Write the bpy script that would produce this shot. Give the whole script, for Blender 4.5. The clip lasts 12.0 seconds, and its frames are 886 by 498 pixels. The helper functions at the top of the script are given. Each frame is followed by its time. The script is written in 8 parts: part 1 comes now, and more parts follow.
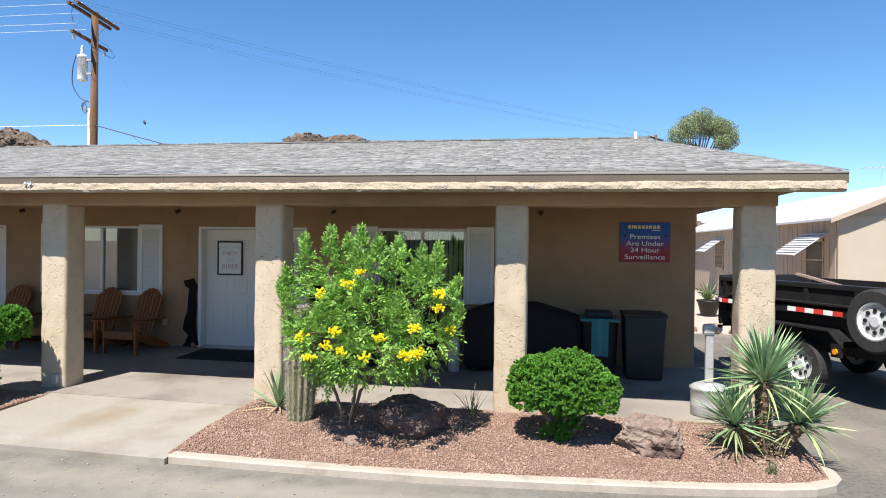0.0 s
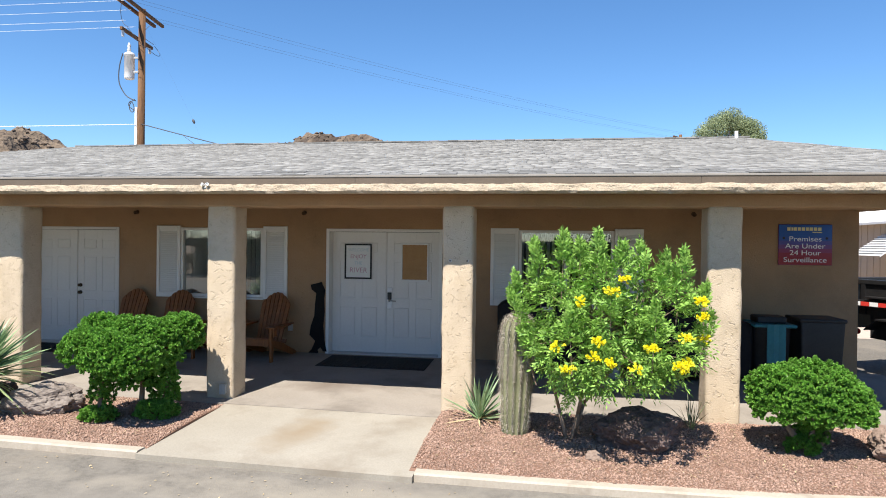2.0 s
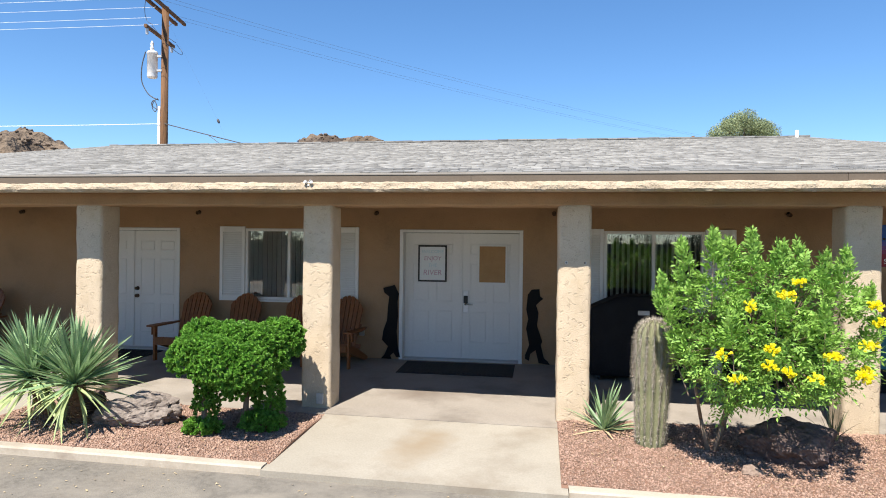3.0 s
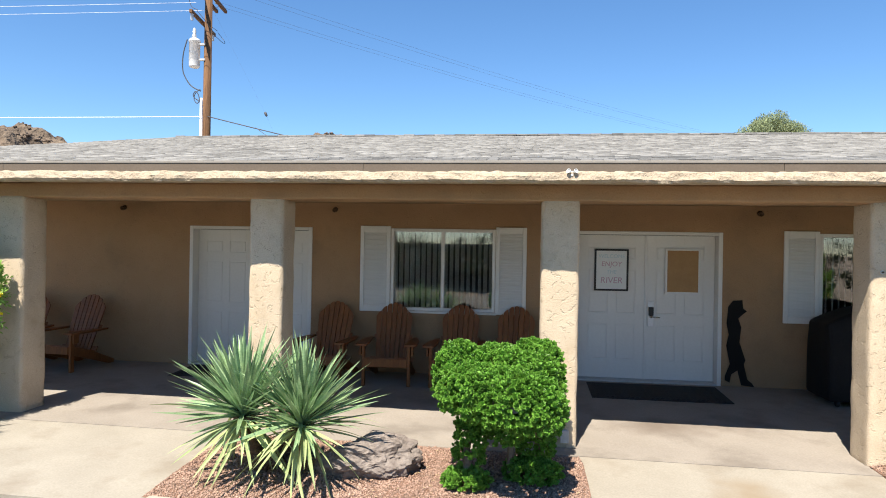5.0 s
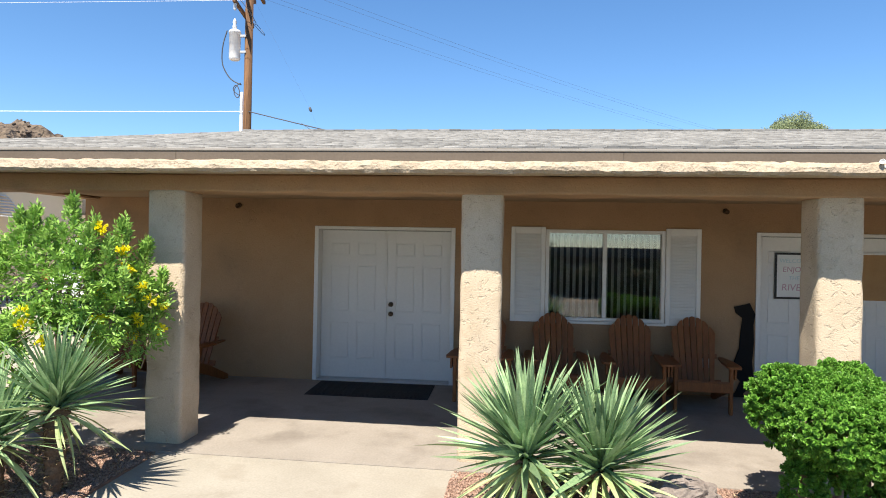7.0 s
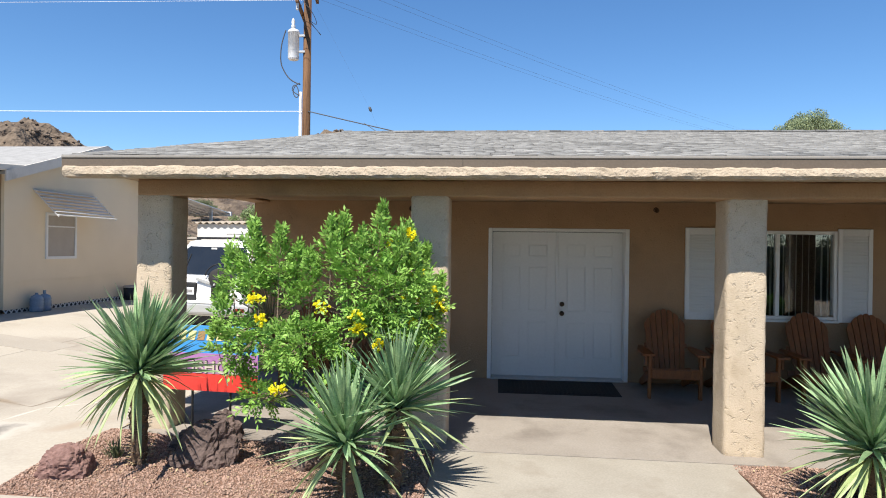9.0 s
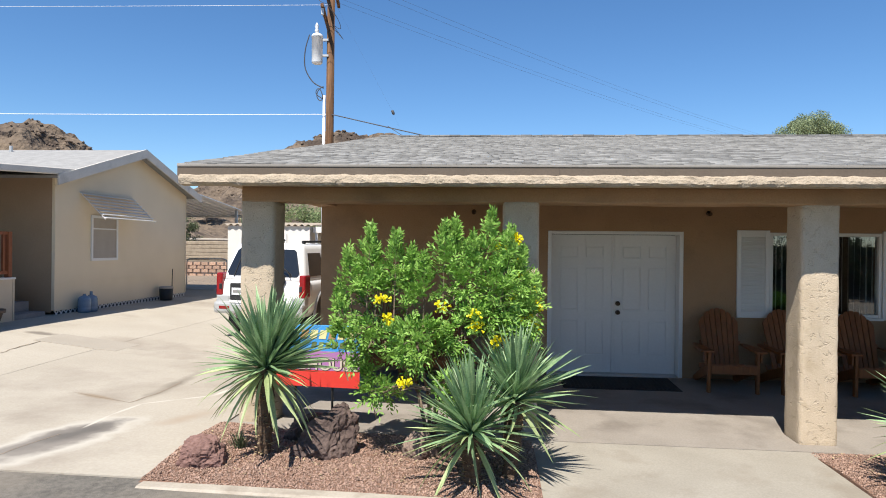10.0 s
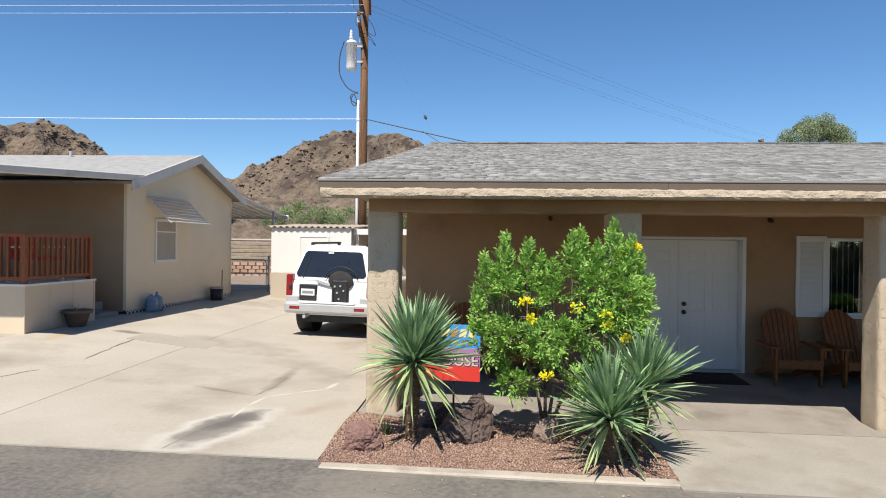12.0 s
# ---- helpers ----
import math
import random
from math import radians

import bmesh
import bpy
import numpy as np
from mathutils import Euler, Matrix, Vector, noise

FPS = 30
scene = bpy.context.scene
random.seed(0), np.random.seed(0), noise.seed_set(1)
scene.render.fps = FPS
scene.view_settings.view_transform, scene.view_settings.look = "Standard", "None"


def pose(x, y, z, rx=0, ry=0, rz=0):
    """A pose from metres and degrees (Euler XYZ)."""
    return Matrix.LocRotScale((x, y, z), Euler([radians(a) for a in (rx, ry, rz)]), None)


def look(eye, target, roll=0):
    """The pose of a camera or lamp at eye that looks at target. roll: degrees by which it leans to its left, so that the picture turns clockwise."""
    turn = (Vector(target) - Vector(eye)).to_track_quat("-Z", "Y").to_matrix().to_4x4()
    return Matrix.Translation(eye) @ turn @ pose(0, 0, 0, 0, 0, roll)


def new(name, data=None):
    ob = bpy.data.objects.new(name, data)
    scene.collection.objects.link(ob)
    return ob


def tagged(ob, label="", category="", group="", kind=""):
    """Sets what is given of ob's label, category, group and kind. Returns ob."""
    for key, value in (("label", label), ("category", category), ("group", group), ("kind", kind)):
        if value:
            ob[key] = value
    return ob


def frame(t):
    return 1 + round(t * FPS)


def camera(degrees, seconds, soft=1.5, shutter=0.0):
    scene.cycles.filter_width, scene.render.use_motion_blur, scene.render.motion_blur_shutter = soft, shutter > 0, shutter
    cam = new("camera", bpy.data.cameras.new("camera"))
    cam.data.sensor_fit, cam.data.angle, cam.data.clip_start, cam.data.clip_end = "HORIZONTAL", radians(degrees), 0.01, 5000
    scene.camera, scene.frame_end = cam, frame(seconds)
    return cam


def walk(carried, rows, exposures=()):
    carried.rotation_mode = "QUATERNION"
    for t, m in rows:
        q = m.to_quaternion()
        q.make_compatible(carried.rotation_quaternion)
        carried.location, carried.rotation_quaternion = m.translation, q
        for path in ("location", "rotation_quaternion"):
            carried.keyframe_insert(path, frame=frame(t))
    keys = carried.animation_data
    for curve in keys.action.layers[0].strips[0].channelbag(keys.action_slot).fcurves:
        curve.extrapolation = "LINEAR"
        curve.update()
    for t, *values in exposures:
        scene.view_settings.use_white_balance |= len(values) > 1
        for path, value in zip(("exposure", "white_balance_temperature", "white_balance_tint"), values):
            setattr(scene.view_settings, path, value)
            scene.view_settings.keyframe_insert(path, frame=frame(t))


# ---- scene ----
cam = camera(68.35, 12.0, soft=1.0)
PATH = [
    (0, (6.065, -7.480, 1.825), (5.723, -5.510, 1.811), 0.74),
    (0.5, (5.600, -7.497, 1.864), (5.268, -5.525, 1.843), 0.60),
    (1, (4.966, -7.505, 1.846), (4.630, -5.534, 1.829), 0.66),
    (1.5, (4.348, -7.536, 1.867), (4.014, -5.564, 1.846), 0.62),
    (2, (3.657, -7.537, 1.839), (3.335, -5.563, 1.825), 0.68),
    (2.5, (2.939, -7.490, 1.818), (2.633, -5.514, 1.809), 0.74),
    (3, (2.261, -7.356, 1.811), (1.957, -5.379, 1.804), 0.67),
    (5, (-0.682, -6.384, 1.797), (-0.939, -4.400, 1.796), 0.98),
    (5.5, (-1.361, -6.130, 1.799), (-1.604, -4.144, 1.800), 1.04),
    (6, (-1.933, -5.896, 1.822), (-2.165, -3.910, 1.820), 1.02),
    (6.5, (-2.476, -5.809, 1.805), (-2.700, -3.822, 1.806), 1.11),
    (7, (-3.059, -5.703, 1.780), (-3.274, -3.715, 1.784), 1.11),
    (7.5, (-3.685, -5.755, 1.779), (-3.882, -3.764, 1.780), 1.17),
    (9.5, (-6.120, -6.370, 1.812), (-6.281, -4.377, 1.806), 0.67),
    (10, (-6.536, -6.624, 1.824), (-6.687, -4.630, 1.818), 0.66),
    (10.5, (-6.865, -6.845, 1.856), (-7.014, -4.851, 1.848), 0.65),
    (11, (-7.177, -7.040, 1.871), (-7.323, -5.045, 1.863), 0.65),
    (11.5, (-7.498, -7.230, 1.876), (-7.637, -5.235, 1.867), 0.65),
    (12, (-7.794, -7.396, 1.895), (-7.928, -5.400, 1.885), 0.67),
]
walk(cam, [(t, look(eye, target, roll)) for t, eye, target, roll in PATH],
     exposures=[(0.0, 1.06, 6420, 10), (1.5, 1.11, 6530, 10), (3.0, 1.19, 6680, 10), (5.5, 1.26, 6880, 10), (7.0, 1.28, 6860, 10), (7.5, 1.22, 6800, 10), (9.5, 0.89, 6520, 10), (12.0, 0.69, 6620, 10)])


# ---- light ----
SUN_DIR = Vector((0.25, 1.0, -1.65)).normalized()
world = bpy.data.worlds.new("sky")
scene.world = world
world.use_nodes = True
sky = world.node_tree.nodes.new("ShaderNodeTexSky")
sky.sky_type, sky.sun_disc = "NISHITA", False
sky.sun_elevation = math.asin(-SUN_DIR.z)
sky.sun_rotation = math.atan2(-SUN_DIR.x, -SUN_DIR.y) % (2 * math.pi)
sky.altitude, sky.air_density, sky.dust_density, sky.ozone_density = 600.0, 1.0, 0.0, 6.0
background = world.node_tree.nodes["Background"]
background.inputs["Strength"].default_value = 0.085
deep = world.node_tree.nodes.new("ShaderNodeHueSaturation")
deep.inputs["Saturation"].default_value = 1.13
world.node_tree.links.new(sky.outputs[0], deep.inputs["Color"])
world.node_tree.links.new(deep.outputs[0], background.inputs[0])
sun = new("sun", bpy.data.lights.new("sun", "SUN"))
sun.data.energy, sun.data.angle, sun.data.color = 4.5, radians(0.53), (1.0, 0.95, 0.87)
sun.matrix_world = look((0, 0, 30), Vector((0, 0, 30)) + SUN_DIR)


# ---- materials ----
def material(name, c1, c2, rough=0.8, scale=3.0, fine=60.0, bump=0.2, depth=0.01, metal=0.0, spec=0.4,
             stain=None, stain_scale=0.7, stain_at=(0.5, 0.7), vary=0.0, stretch=(1, 1, 1), plates=0.0, plate_bump=0.5):
    """A node material: two colours mixed by broad and fine noise, an optional stain, and fine relief."""
    m = bpy.data.materials.new(name)
    m.use_nodes = True
    nt = m.node_tree
    n, l = nt.nodes, nt.links
    bsdf = n["Principled BSDF"]
    geo = n.new("ShaderNodeTexCoord")
    mp = n.new("ShaderNodeMapping")
    mp.inputs["Scale"].default_value = stretch
    l.new(geo.outputs["Object"], mp.inputs["Vector"])
    broad, small = n.new("ShaderNodeTexNoise"), n.new("ShaderNodeTexNoise")
    for tex, sc, det in ((broad, scale, 4), (small, fine, 3)):
        tex.inputs["Scale"].default_value, tex.inputs["Detail"].default_value = sc, det
        l.new(mp.outputs[0], tex.inputs["Vector"])
    add = n.new("ShaderNodeMath")
    add.operation = "MULTIPLY_ADD"
    l.new(small.outputs[0], add.inputs[0])
    add.inputs[1].default_value = 0.5
    half = n.new("ShaderNodeMath")
    half.operation = "MULTIPLY"
    l.new(broad.outputs[0], half.inputs[0])
    half.inputs[1].default_value = 0.5
    l.new(half.outputs[0], add.inputs[2])
    ramp = n.new("ShaderNodeMapRange")
    ramp.inputs["From Min"].default_value, ramp.inputs["From Max"].default_value = 0.33, 0.67
    l.new(add.outputs[0], ramp.inputs["Value"])
    mix = n.new("ShaderNodeMix")
    mix.data_type = "RGBA"
    mix.inputs[6].default_value, mix.inputs[7].default_value = (*c1, 1), (*c2, 1)
    l.new(ramp.outputs[0], mix.inputs[0])
    out = mix.outputs[2]
    if stain:
        big = n.new("ShaderNodeTexNoise")
        big.inputs["Scale"].default_value, big.inputs["Detail"].default_value, big.inputs["Roughness"].default_value = stain_scale, 6, 0.62
        l.new(mp.outputs[0], big.inputs["Vector"])
        sr = n.new("ShaderNodeMapRange")
        sr.inputs["From Min"].default_value, sr.inputs["From Max"].default_value = stain_at
        l.new(big.outputs[0], sr.inputs["Value"])
        sm = n.new("ShaderNodeMix")
        sm.data_type = "RGBA"
        sm.inputs[7].default_value = (*stain, 1)
        l.new(sr.outputs[0], sm.inputs[0])
        l.new(out, sm.inputs[6])
        out = sm.outputs[2]
    if vary:
        info, isl = n.new("ShaderNodeObjectInfo"), n.new("ShaderNodeNewGeometry")
        both = n.new("ShaderNodeMath")
        both.operation = "ADD"
        l.new(info.outputs["Random"], both.inputs[0])
        l.new(isl.outputs["Random Per Island"], both.inputs[1])
        fr = n.new("ShaderNodeMath")
        fr.operation = "FRACT"
        l.new(both.outputs[0], fr.inputs[0])
        vr = n.new("ShaderNodeMapRange")
        vr.inputs["To Min"].default_value, vr.inputs["To Max"].default_value = 1 - vary, 1 + vary
        l.new(fr.outputs[0], vr.inputs["Value"])
        hs = n.new("ShaderNodeHueSaturation")
        l.new(vr.outputs[0], hs.inputs["Value"])
        l.new(out, hs.inputs["Color"])
        out = hs.outputs[0]
    l.new(out, bsdf.inputs["Base Color"])
    bsdf.inputs["Roughness"].default_value = rough
    bsdf.inputs["Metallic"].default_value = metal
    bsdf.inputs["Specular IOR Level"].default_value = spec
    if bump:
        b = n.new("ShaderNodeBump")
        b.inputs["Strength"].default_value, b.inputs["Distance"].default_value = bump, depth
        l.new(add.outputs[0], b.inputs["Height"])
        last = b
        if plates:
            flake, edge = n.new("ShaderNodeTexNoise"), n.new("ShaderNodeMapRange")
            flake.inputs["Scale"].default_value, flake.inputs["Detail"].default_value, flake.inputs["Roughness"].default_value = plates, 4, 0.6
            flake.inputs["Distortion"].default_value = 0.6
            l.new(mp.outputs[0], flake.inputs["Vector"])
            edge.interpolation_type = "SMOOTHSTEP"
            edge.inputs["From Min"].default_value, edge.inputs["From Max"].default_value = 0.36, 0.43
            l.new(flake.outputs[0], edge.inputs["Value"])
            last = n.new("ShaderNodeBump")
            last.inputs["Strength"].default_value, last.inputs["Distance"].default_value = plate_bump, 0.006
            l.new(edge.outputs[0], last.inputs["Height"])
            l.new(b.outputs[0], last.inputs["Normal"])
        l.new(last.outputs[0], bsdf.inputs["Normal"])
    return m


def leaf_material(name, c1, c2, vary=0.25, rough=0.45):
    """Foliage: varied from leaf to leaf, with some light passing through."""
    m = material(name, c1, c2, rough, 6, 40, 0.0, vary=vary, spec=0.35)
    n, l = m.node_tree.nodes, m.node_tree.links
    bsdf, outn = n["Principled BSDF"], n["Material Output"]
    tr = n.new("ShaderNodeBsdfTranslucent")
    src = bsdf.inputs["Base Color"].links[0].from_socket
    l.new(src, tr.inputs["Color"])
    mx = n.new("ShaderNodeMixShader")
    mx.inputs[0].default_value = 0.27
    l.new(bsdf.outputs[0], mx.inputs[1])
    l.new(tr.outputs[0], mx.inputs[2])
    l.new(mx.outputs[0], outn.inputs["Surface"])
    return m


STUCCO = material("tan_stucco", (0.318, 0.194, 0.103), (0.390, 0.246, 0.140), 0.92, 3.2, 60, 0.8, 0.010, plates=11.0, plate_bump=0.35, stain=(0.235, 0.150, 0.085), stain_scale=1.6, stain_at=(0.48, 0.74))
COLUMN = material("rough_tan_stucco", (0.435, 0.35, 0.25), (0.555, 0.455, 0.335), 0.93, 4, 80, 0.9, 0.012, plates=15.0, plate_bump=0.8, stain=(0.36, 0.28, 0.18), stain_scale=2.5, stain_at=(0.55, 0.8))
FASCIA = material("brown_fascia_paint", (0.105, 0.080, 0.058), (0.14, 0.108, 0.08), 0.7, 3, 50, 0.2)
STUCCO_ROLL = material("cream_stucco_trim", (0.31, 0.248, 0.178), (0.44, 0.36, 0.268), 0.9, 9, 45, 1.0, 0.03, plates=14.0, plate_bump=0.6)
SOFFIT = material("soffit_paint", (0.288, 0.200, 0.115), (0.341, 0.238, 0.140), 0.85, 2, 40, 0.2)
SHINGLE = material("grey_asphalt_shingle", (0.152, 0.149, 0.143), (0.262, 0.257, 0.247), 0.95, 6, 140, 0.6, 0.004, vary=0.34)
SHINGLE_BASE = material("roofing_felt", (0.10, 0.095, 0.09), (0.15, 0.145, 0.14), 0.95, 4, 120, 0.3)
DRIP = material("white_drip_edge", (0.22, 0.20, 0.175), (0.28, 0.255, 0.225), 0.5, 4, 50, 0.05)
WHITE = material("white_door_paint", (0.655, 0.635, 0.60), (0.705, 0.686, 0.65), 0.45, 1.5, 30, 0.05, 0.003)
WHITE_TRIM = material("white_trim_paint", (0.651, 0.642, 0.616), (0.704, 0.695, 0.669), 0.5, 3, 40, 0.05)
CONCRETE = material("porch_concrete", (0.225, 0.197, 0.166), (0.30, 0.268, 0.23), 0.8, 1.6, 55, 0.2, 0.004, stain=(0.155, 0.132, 0.11), stain_scale=1.2, stain_at=(0.50, 0.74))
CONCRETE_WARM = material("walkway_concrete", (0.255, 0.23, 0.188), (0.335, 0.306, 0.255), 0.85, 1.6, 60, 0.15, 0.004, stain=(0.20, 0.165, 0.125), stain_scale=1.3, stain_at=(0.50, 0.78))
DRIVE = material("driveway_concrete", (0.345, 0.305, 0.245), (0.42, 0.378, 0.312), 0.88, 0.9, 40, 0.15, 0.004, stain=(0.235, 0.195, 0.155), stain_scale=0.42, stain_at=(0.50, 0.74), vary=0.035)


def oil_patch(m, cx, cy, turn, a, b, colour, sharp=0.5, wobble=1.3):
    """A stain of its own shape on a paved surface: a ragged ellipse."""
    n, l = m.node_tree.nodes, m.node_tree.links
    bsdf = n["Principled BSDF"]
    co = n.new("ShaderNodeTexCoord")
    mp = n.new("ShaderNodeMapping")
    mp.vector_type = "TEXTURE"
    mp.inputs["Location"].default_value = (cx, cy, 0)
    mp.inputs["Rotation"].default_value = (0, 0, radians(turn))
    mp.inputs["Scale"].default_value = (a, b, 50)
    l.new(co.outputs["Object"], mp.inputs["Vector"])
    wob = n.new("ShaderNodeTexNoise")
    wob.inputs["Scale"].default_value, wob.inputs["Detail"].default_value = 3.5, 5
    l.new(co.outputs["Object"], wob.inputs["Vector"])
    ln = n.new("ShaderNodeVectorMath")
    ln.operation = "LENGTH"
    l.new(mp.outputs[0], ln.inputs[0])
    ad = n.new("ShaderNodeMath")
    ad.operation = "MULTIPLY_ADD"
    l.new(wob.outputs[0], ad.inputs[0])
    ad.inputs[1].default_value = wobble
    l.new(ln.outputs["Value"], ad.inputs[2])
    rg = n.new("ShaderNodeMapRange")
    rg.inputs["From Min"].default_value, rg.inputs["From Max"].default_value = 1.0 + wobble * 0.5, 1.0 + wobble * 0.5 - sharp
    l.new(ad.outputs[0], rg.inputs["Value"])
    mx = n.new("ShaderNodeMix")
    mx.data_type = "RGBA"
    old = bsdf.inputs["Base Color"].links[0].from_socket
    l.new(rg.outputs[0], mx.inputs[0])
    l.new(old, mx.inputs[6])
    mx.inputs[7].default_value = (*colour, 1)
    l.new(mx.outputs[2], bsdf.inputs["Base Color"])


oil_patch(DRIVE, -10.53, -0.85, 74, 0.98, 0.44, (0.45, 0.415, 0.355), 0.3, 0.9)
oil_patch(DRIVE, -10.53, -0.85, 74, 0.80, 0.30, (0.215, 0.192, 0.165), 0.35, 1.0)
oil_patch(DRIVE, -10.48, -0.66, 74, 0.62, 0.20, (0.12, 0.108, 0.095), 0.7, 1.3)
for sx, sy, turn, a, b in ((-10.55, -0.23, 92, 0.28, 0.026), (-10.53, 0.26, 83, 0.29, 0.028), (-10.35, 0.66, 42, 0.24, 0.026), (-10.04, 0.93, 41, 0.24, 0.028), (-9.85, 1.27, 80, 0.26, 0.045)):
    oil_patch(DRIVE, sx, sy, turn, a, b, (0.50, 0.46, 0.395), 0.6, 0.6)
oil_patch(DRIVE, -15.0, 3.2, 100, 0.6, 0.16, (0.40, 0.29, 0.16), 1.0)
oil_patch(DRIVE, -14.3, 4.1, 5, 0.34, 0.18, (0.19, 0.165, 0.135), 0.7)
oil_patch(DRIVE, -10.62, 1.5, 92, 1.0, 0.13, (0.22, 0.19, 0.15), 0.8)
oil_patch(DRIVE, -11.15, 0.75, -22, 0.5, 0.07, (0.26, 0.205, 0.145), 0.7)
oil_patch(DRIVE, -9.7, 0.1, 60, 0.55, 0.18, (0.33, 0.27, 0.205), 0.9)
PATCH = material("grey_patch_concrete", (0.30, 0.265, 0.215), (0.365, 0.325, 0.27), 0.88, 1.4, 45, 0.15, 0.004)
oil_patch(CONCRETE_WARM, 1.1, -1.0, 80, 0.7, 0.35, (0.24, 0.19, 0.13), 0.9)
oil_patch(CONCRETE, 0.9, 0.9, 10, 0.9, 0.4, (0.16, 0.13, 0.105), 0.9)
KERB = material("kerb_concrete", (0.331, 0.288, 0.230), (0.418, 0.367, 0.302), 0.88, 4, 50, 0.3, 0.006, stain=(0.238, 0.196, 0.154), stain_scale=2.5, stain_at=(0.55, 0.75))
ASPHALT = material("worn_asphalt", (0.068, 0.062, 0.053), (0.190, 0.172, 0.146), 0.9, 20.0, 130, 0.9, 0.008, stain=(0.223, 0.192, 0.152), stain_scale=0.55, stain_at=(0.46, 0.72))
oil_patch(ASPHALT, 3.0, -3.0, 0, 7.5, 1.9, (0.205, 0.187, 0.16), 0.9)
oil_patch(ASPHALT, 4.5, -2.3, 2, 6.0, 0.35, (0.255, 0.228, 0.185), 0.8)
DIRT = material("desert_dirt", (0.210, 0.161, 0.115), (0.280, 0.220, 0.164), 0.95, 0.8, 20, 0.5, 0.02)
SOIL = material("reddish_bed_soil", (0.168, 0.093, 0.062), (0.251, 0.149, 0.106), 0.95, 8, 90, 0.8, 0.01)
GRAVEL = material("red_brown_gravel", (0.225, 0.138, 0.10), (0.355, 0.24, 0.185), 0.9, 3, 60, 0.2, vary=0.38)
LAVA = material("dark_lava_rock", (0.055, 0.038, 0.033), (0.15, 0.105, 0.09), 0.9, 3.5, 26, 1.0, 0.04, stain=(0.24, 0.17, 0.145), stain_scale=3, stain_at=(0.57, 0.78))
PALE_ROCK = material("pale_brown_rock", (0.165, 0.115, 0.09), (0.30, 0.225, 0.18), 0.9, 4.0, 24, 1.0, 0.035, stain=(0.085, 0.053, 0.042), stain_scale=2.6, stain_at=(0.50, 0.60))
RED_ROCK = material("reddish_rock", (0.128, 0.068, 0.056), (0.256, 0.152, 0.128), 0.9, 4, 30, 1.0, 0.03)
GREY_ROCK = material("grey_brown_rock", (0.15, 0.122, 0.105), (0.26, 0.222, 0.195), 0.9, 5.0, 40, 0.9, 0.02, stain=(0.13, 0.10, 0.085), stain_scale=4.0, stain_at=(0.56, 0.72))
MAT_BLACK = material("black_rubber_mat", (0.012, 0.012, 0.013), (0.03, 0.028, 0.028), 0.85, 10, 200, 0.6, 0.005)
BLACK_CLOTH = material("black_vinyl_cover", (0.007, 0.007, 0.008), (0.014, 0.014, 0.015), 0.75, 4, 60, 0.3, 0.01, spec=0.2)
BLACK_STEEL = material("black_painted_steel", (0.010, 0.010, 0.011), (0.025, 0.024, 0.024), 0.42, 5, 50, 0.1)
MATT_BLACK = material("matt_black_metal", (0.008, 0.008, 0.008), (0.014, 0.013, 0.013), 0.8, 5, 50, 0.1, spec=0.15)
CHAIR_WOOD = material("stained_red_brown_wood", (0.135, 0.042, 0.010), (0.245, 0.088, 0.021), 0.55, 6, 40, 0.25, 0.003, stretch=(4, 4, 0.7), vary=0.12)
DECK_WOOD = material("orange_stained_deck_wood", (0.17, 0.046, 0.014), (0.29, 0.088, 0.028), 0.6, 6, 40, 0.25, 0.003, stretch=(4, 4, 0.7), vary=0.15)
POLE_WOOD = material("weathered_pole_wood", (0.040, 0.019, 0.009), (0.215, 0.108, 0.047), 0.85, 3, 14, 0.8, 0.02, stretch=(6, 6, 0.18))
BARK = material("greyish_bark", (0.16, 0.115, 0.08), (0.27, 0.20, 0.145), 0.9, 9, 60, 0.8, 0.01)
YUCCA_BARK = material("shaggy_yucca_bark", (0.07, 0.046, 0.030), (0.155, 0.105, 0.068), 0.95, 20, 60, 1.0, 0.02)
CACTUS = material("ribbed_cactus_skin", (0.135, 0.145, 0.075), (0.215, 0.215, 0.125), 0.75, 5, 40, 0.3, 0.005)
SPINE = material("pale_cactus_spine", (0.40, 0.35, 0.29), (0.52, 0.47, 0.40), 0.7, 5, 40, 0.0, vary=0.2)
TECOMA = leaf_material("bright_green_leaf", (0.155, 0.325, 0.046), (0.325, 0.51, 0.118), 0.35, 0.55)
FLOWER = leaf_material("yellow_petal", (0.90, 0.78, 0.014), (0.95, 0.88, 0.06), 0.1)
BUSH = leaf_material("glossy_green_leaf", (0.088, 0.235, 0.027), (0.20, 0.40, 0.066), 0.38, 0.42)
# Leaf of the unseen shrubs, kept dark so the windows reflect less light.
HEDGE = leaf_material("dark_hedge_leaf", (0.030, 0.045, 0.018), (0.055, 0.075, 0.030), 0.3, 0.6)
YUCCA = leaf_material("blue_green_blade", (0.15, 0.27, 0.13), (0.34, 0.47, 0.245), 0.35, 0.40)
# Drooping blades: paler than YUCCA, sunlit undersides put into the colour.
YUCCA_PALE = leaf_material("pale_sunlit_blade", (0.30, 0.39, 0.16), (0.46, 0.53, 0.26), 0.25)
DRY_LEAF = material("dry_straw", (0.33, 0.25, 0.14), (0.48, 0.38, 0.23), 0.9, 6, 40, 0.0, vary=0.2)
OLIVE = leaf_material("grey_green_leaf", (0.12, 0.15, 0.075), (0.19, 0.22, 0.115), 0.3)
DUSTY = leaf_material("dusty_grey_green_leaf", (0.20, 0.245, 0.13), (0.31, 0.36, 0.20), 0.25, 0.75)
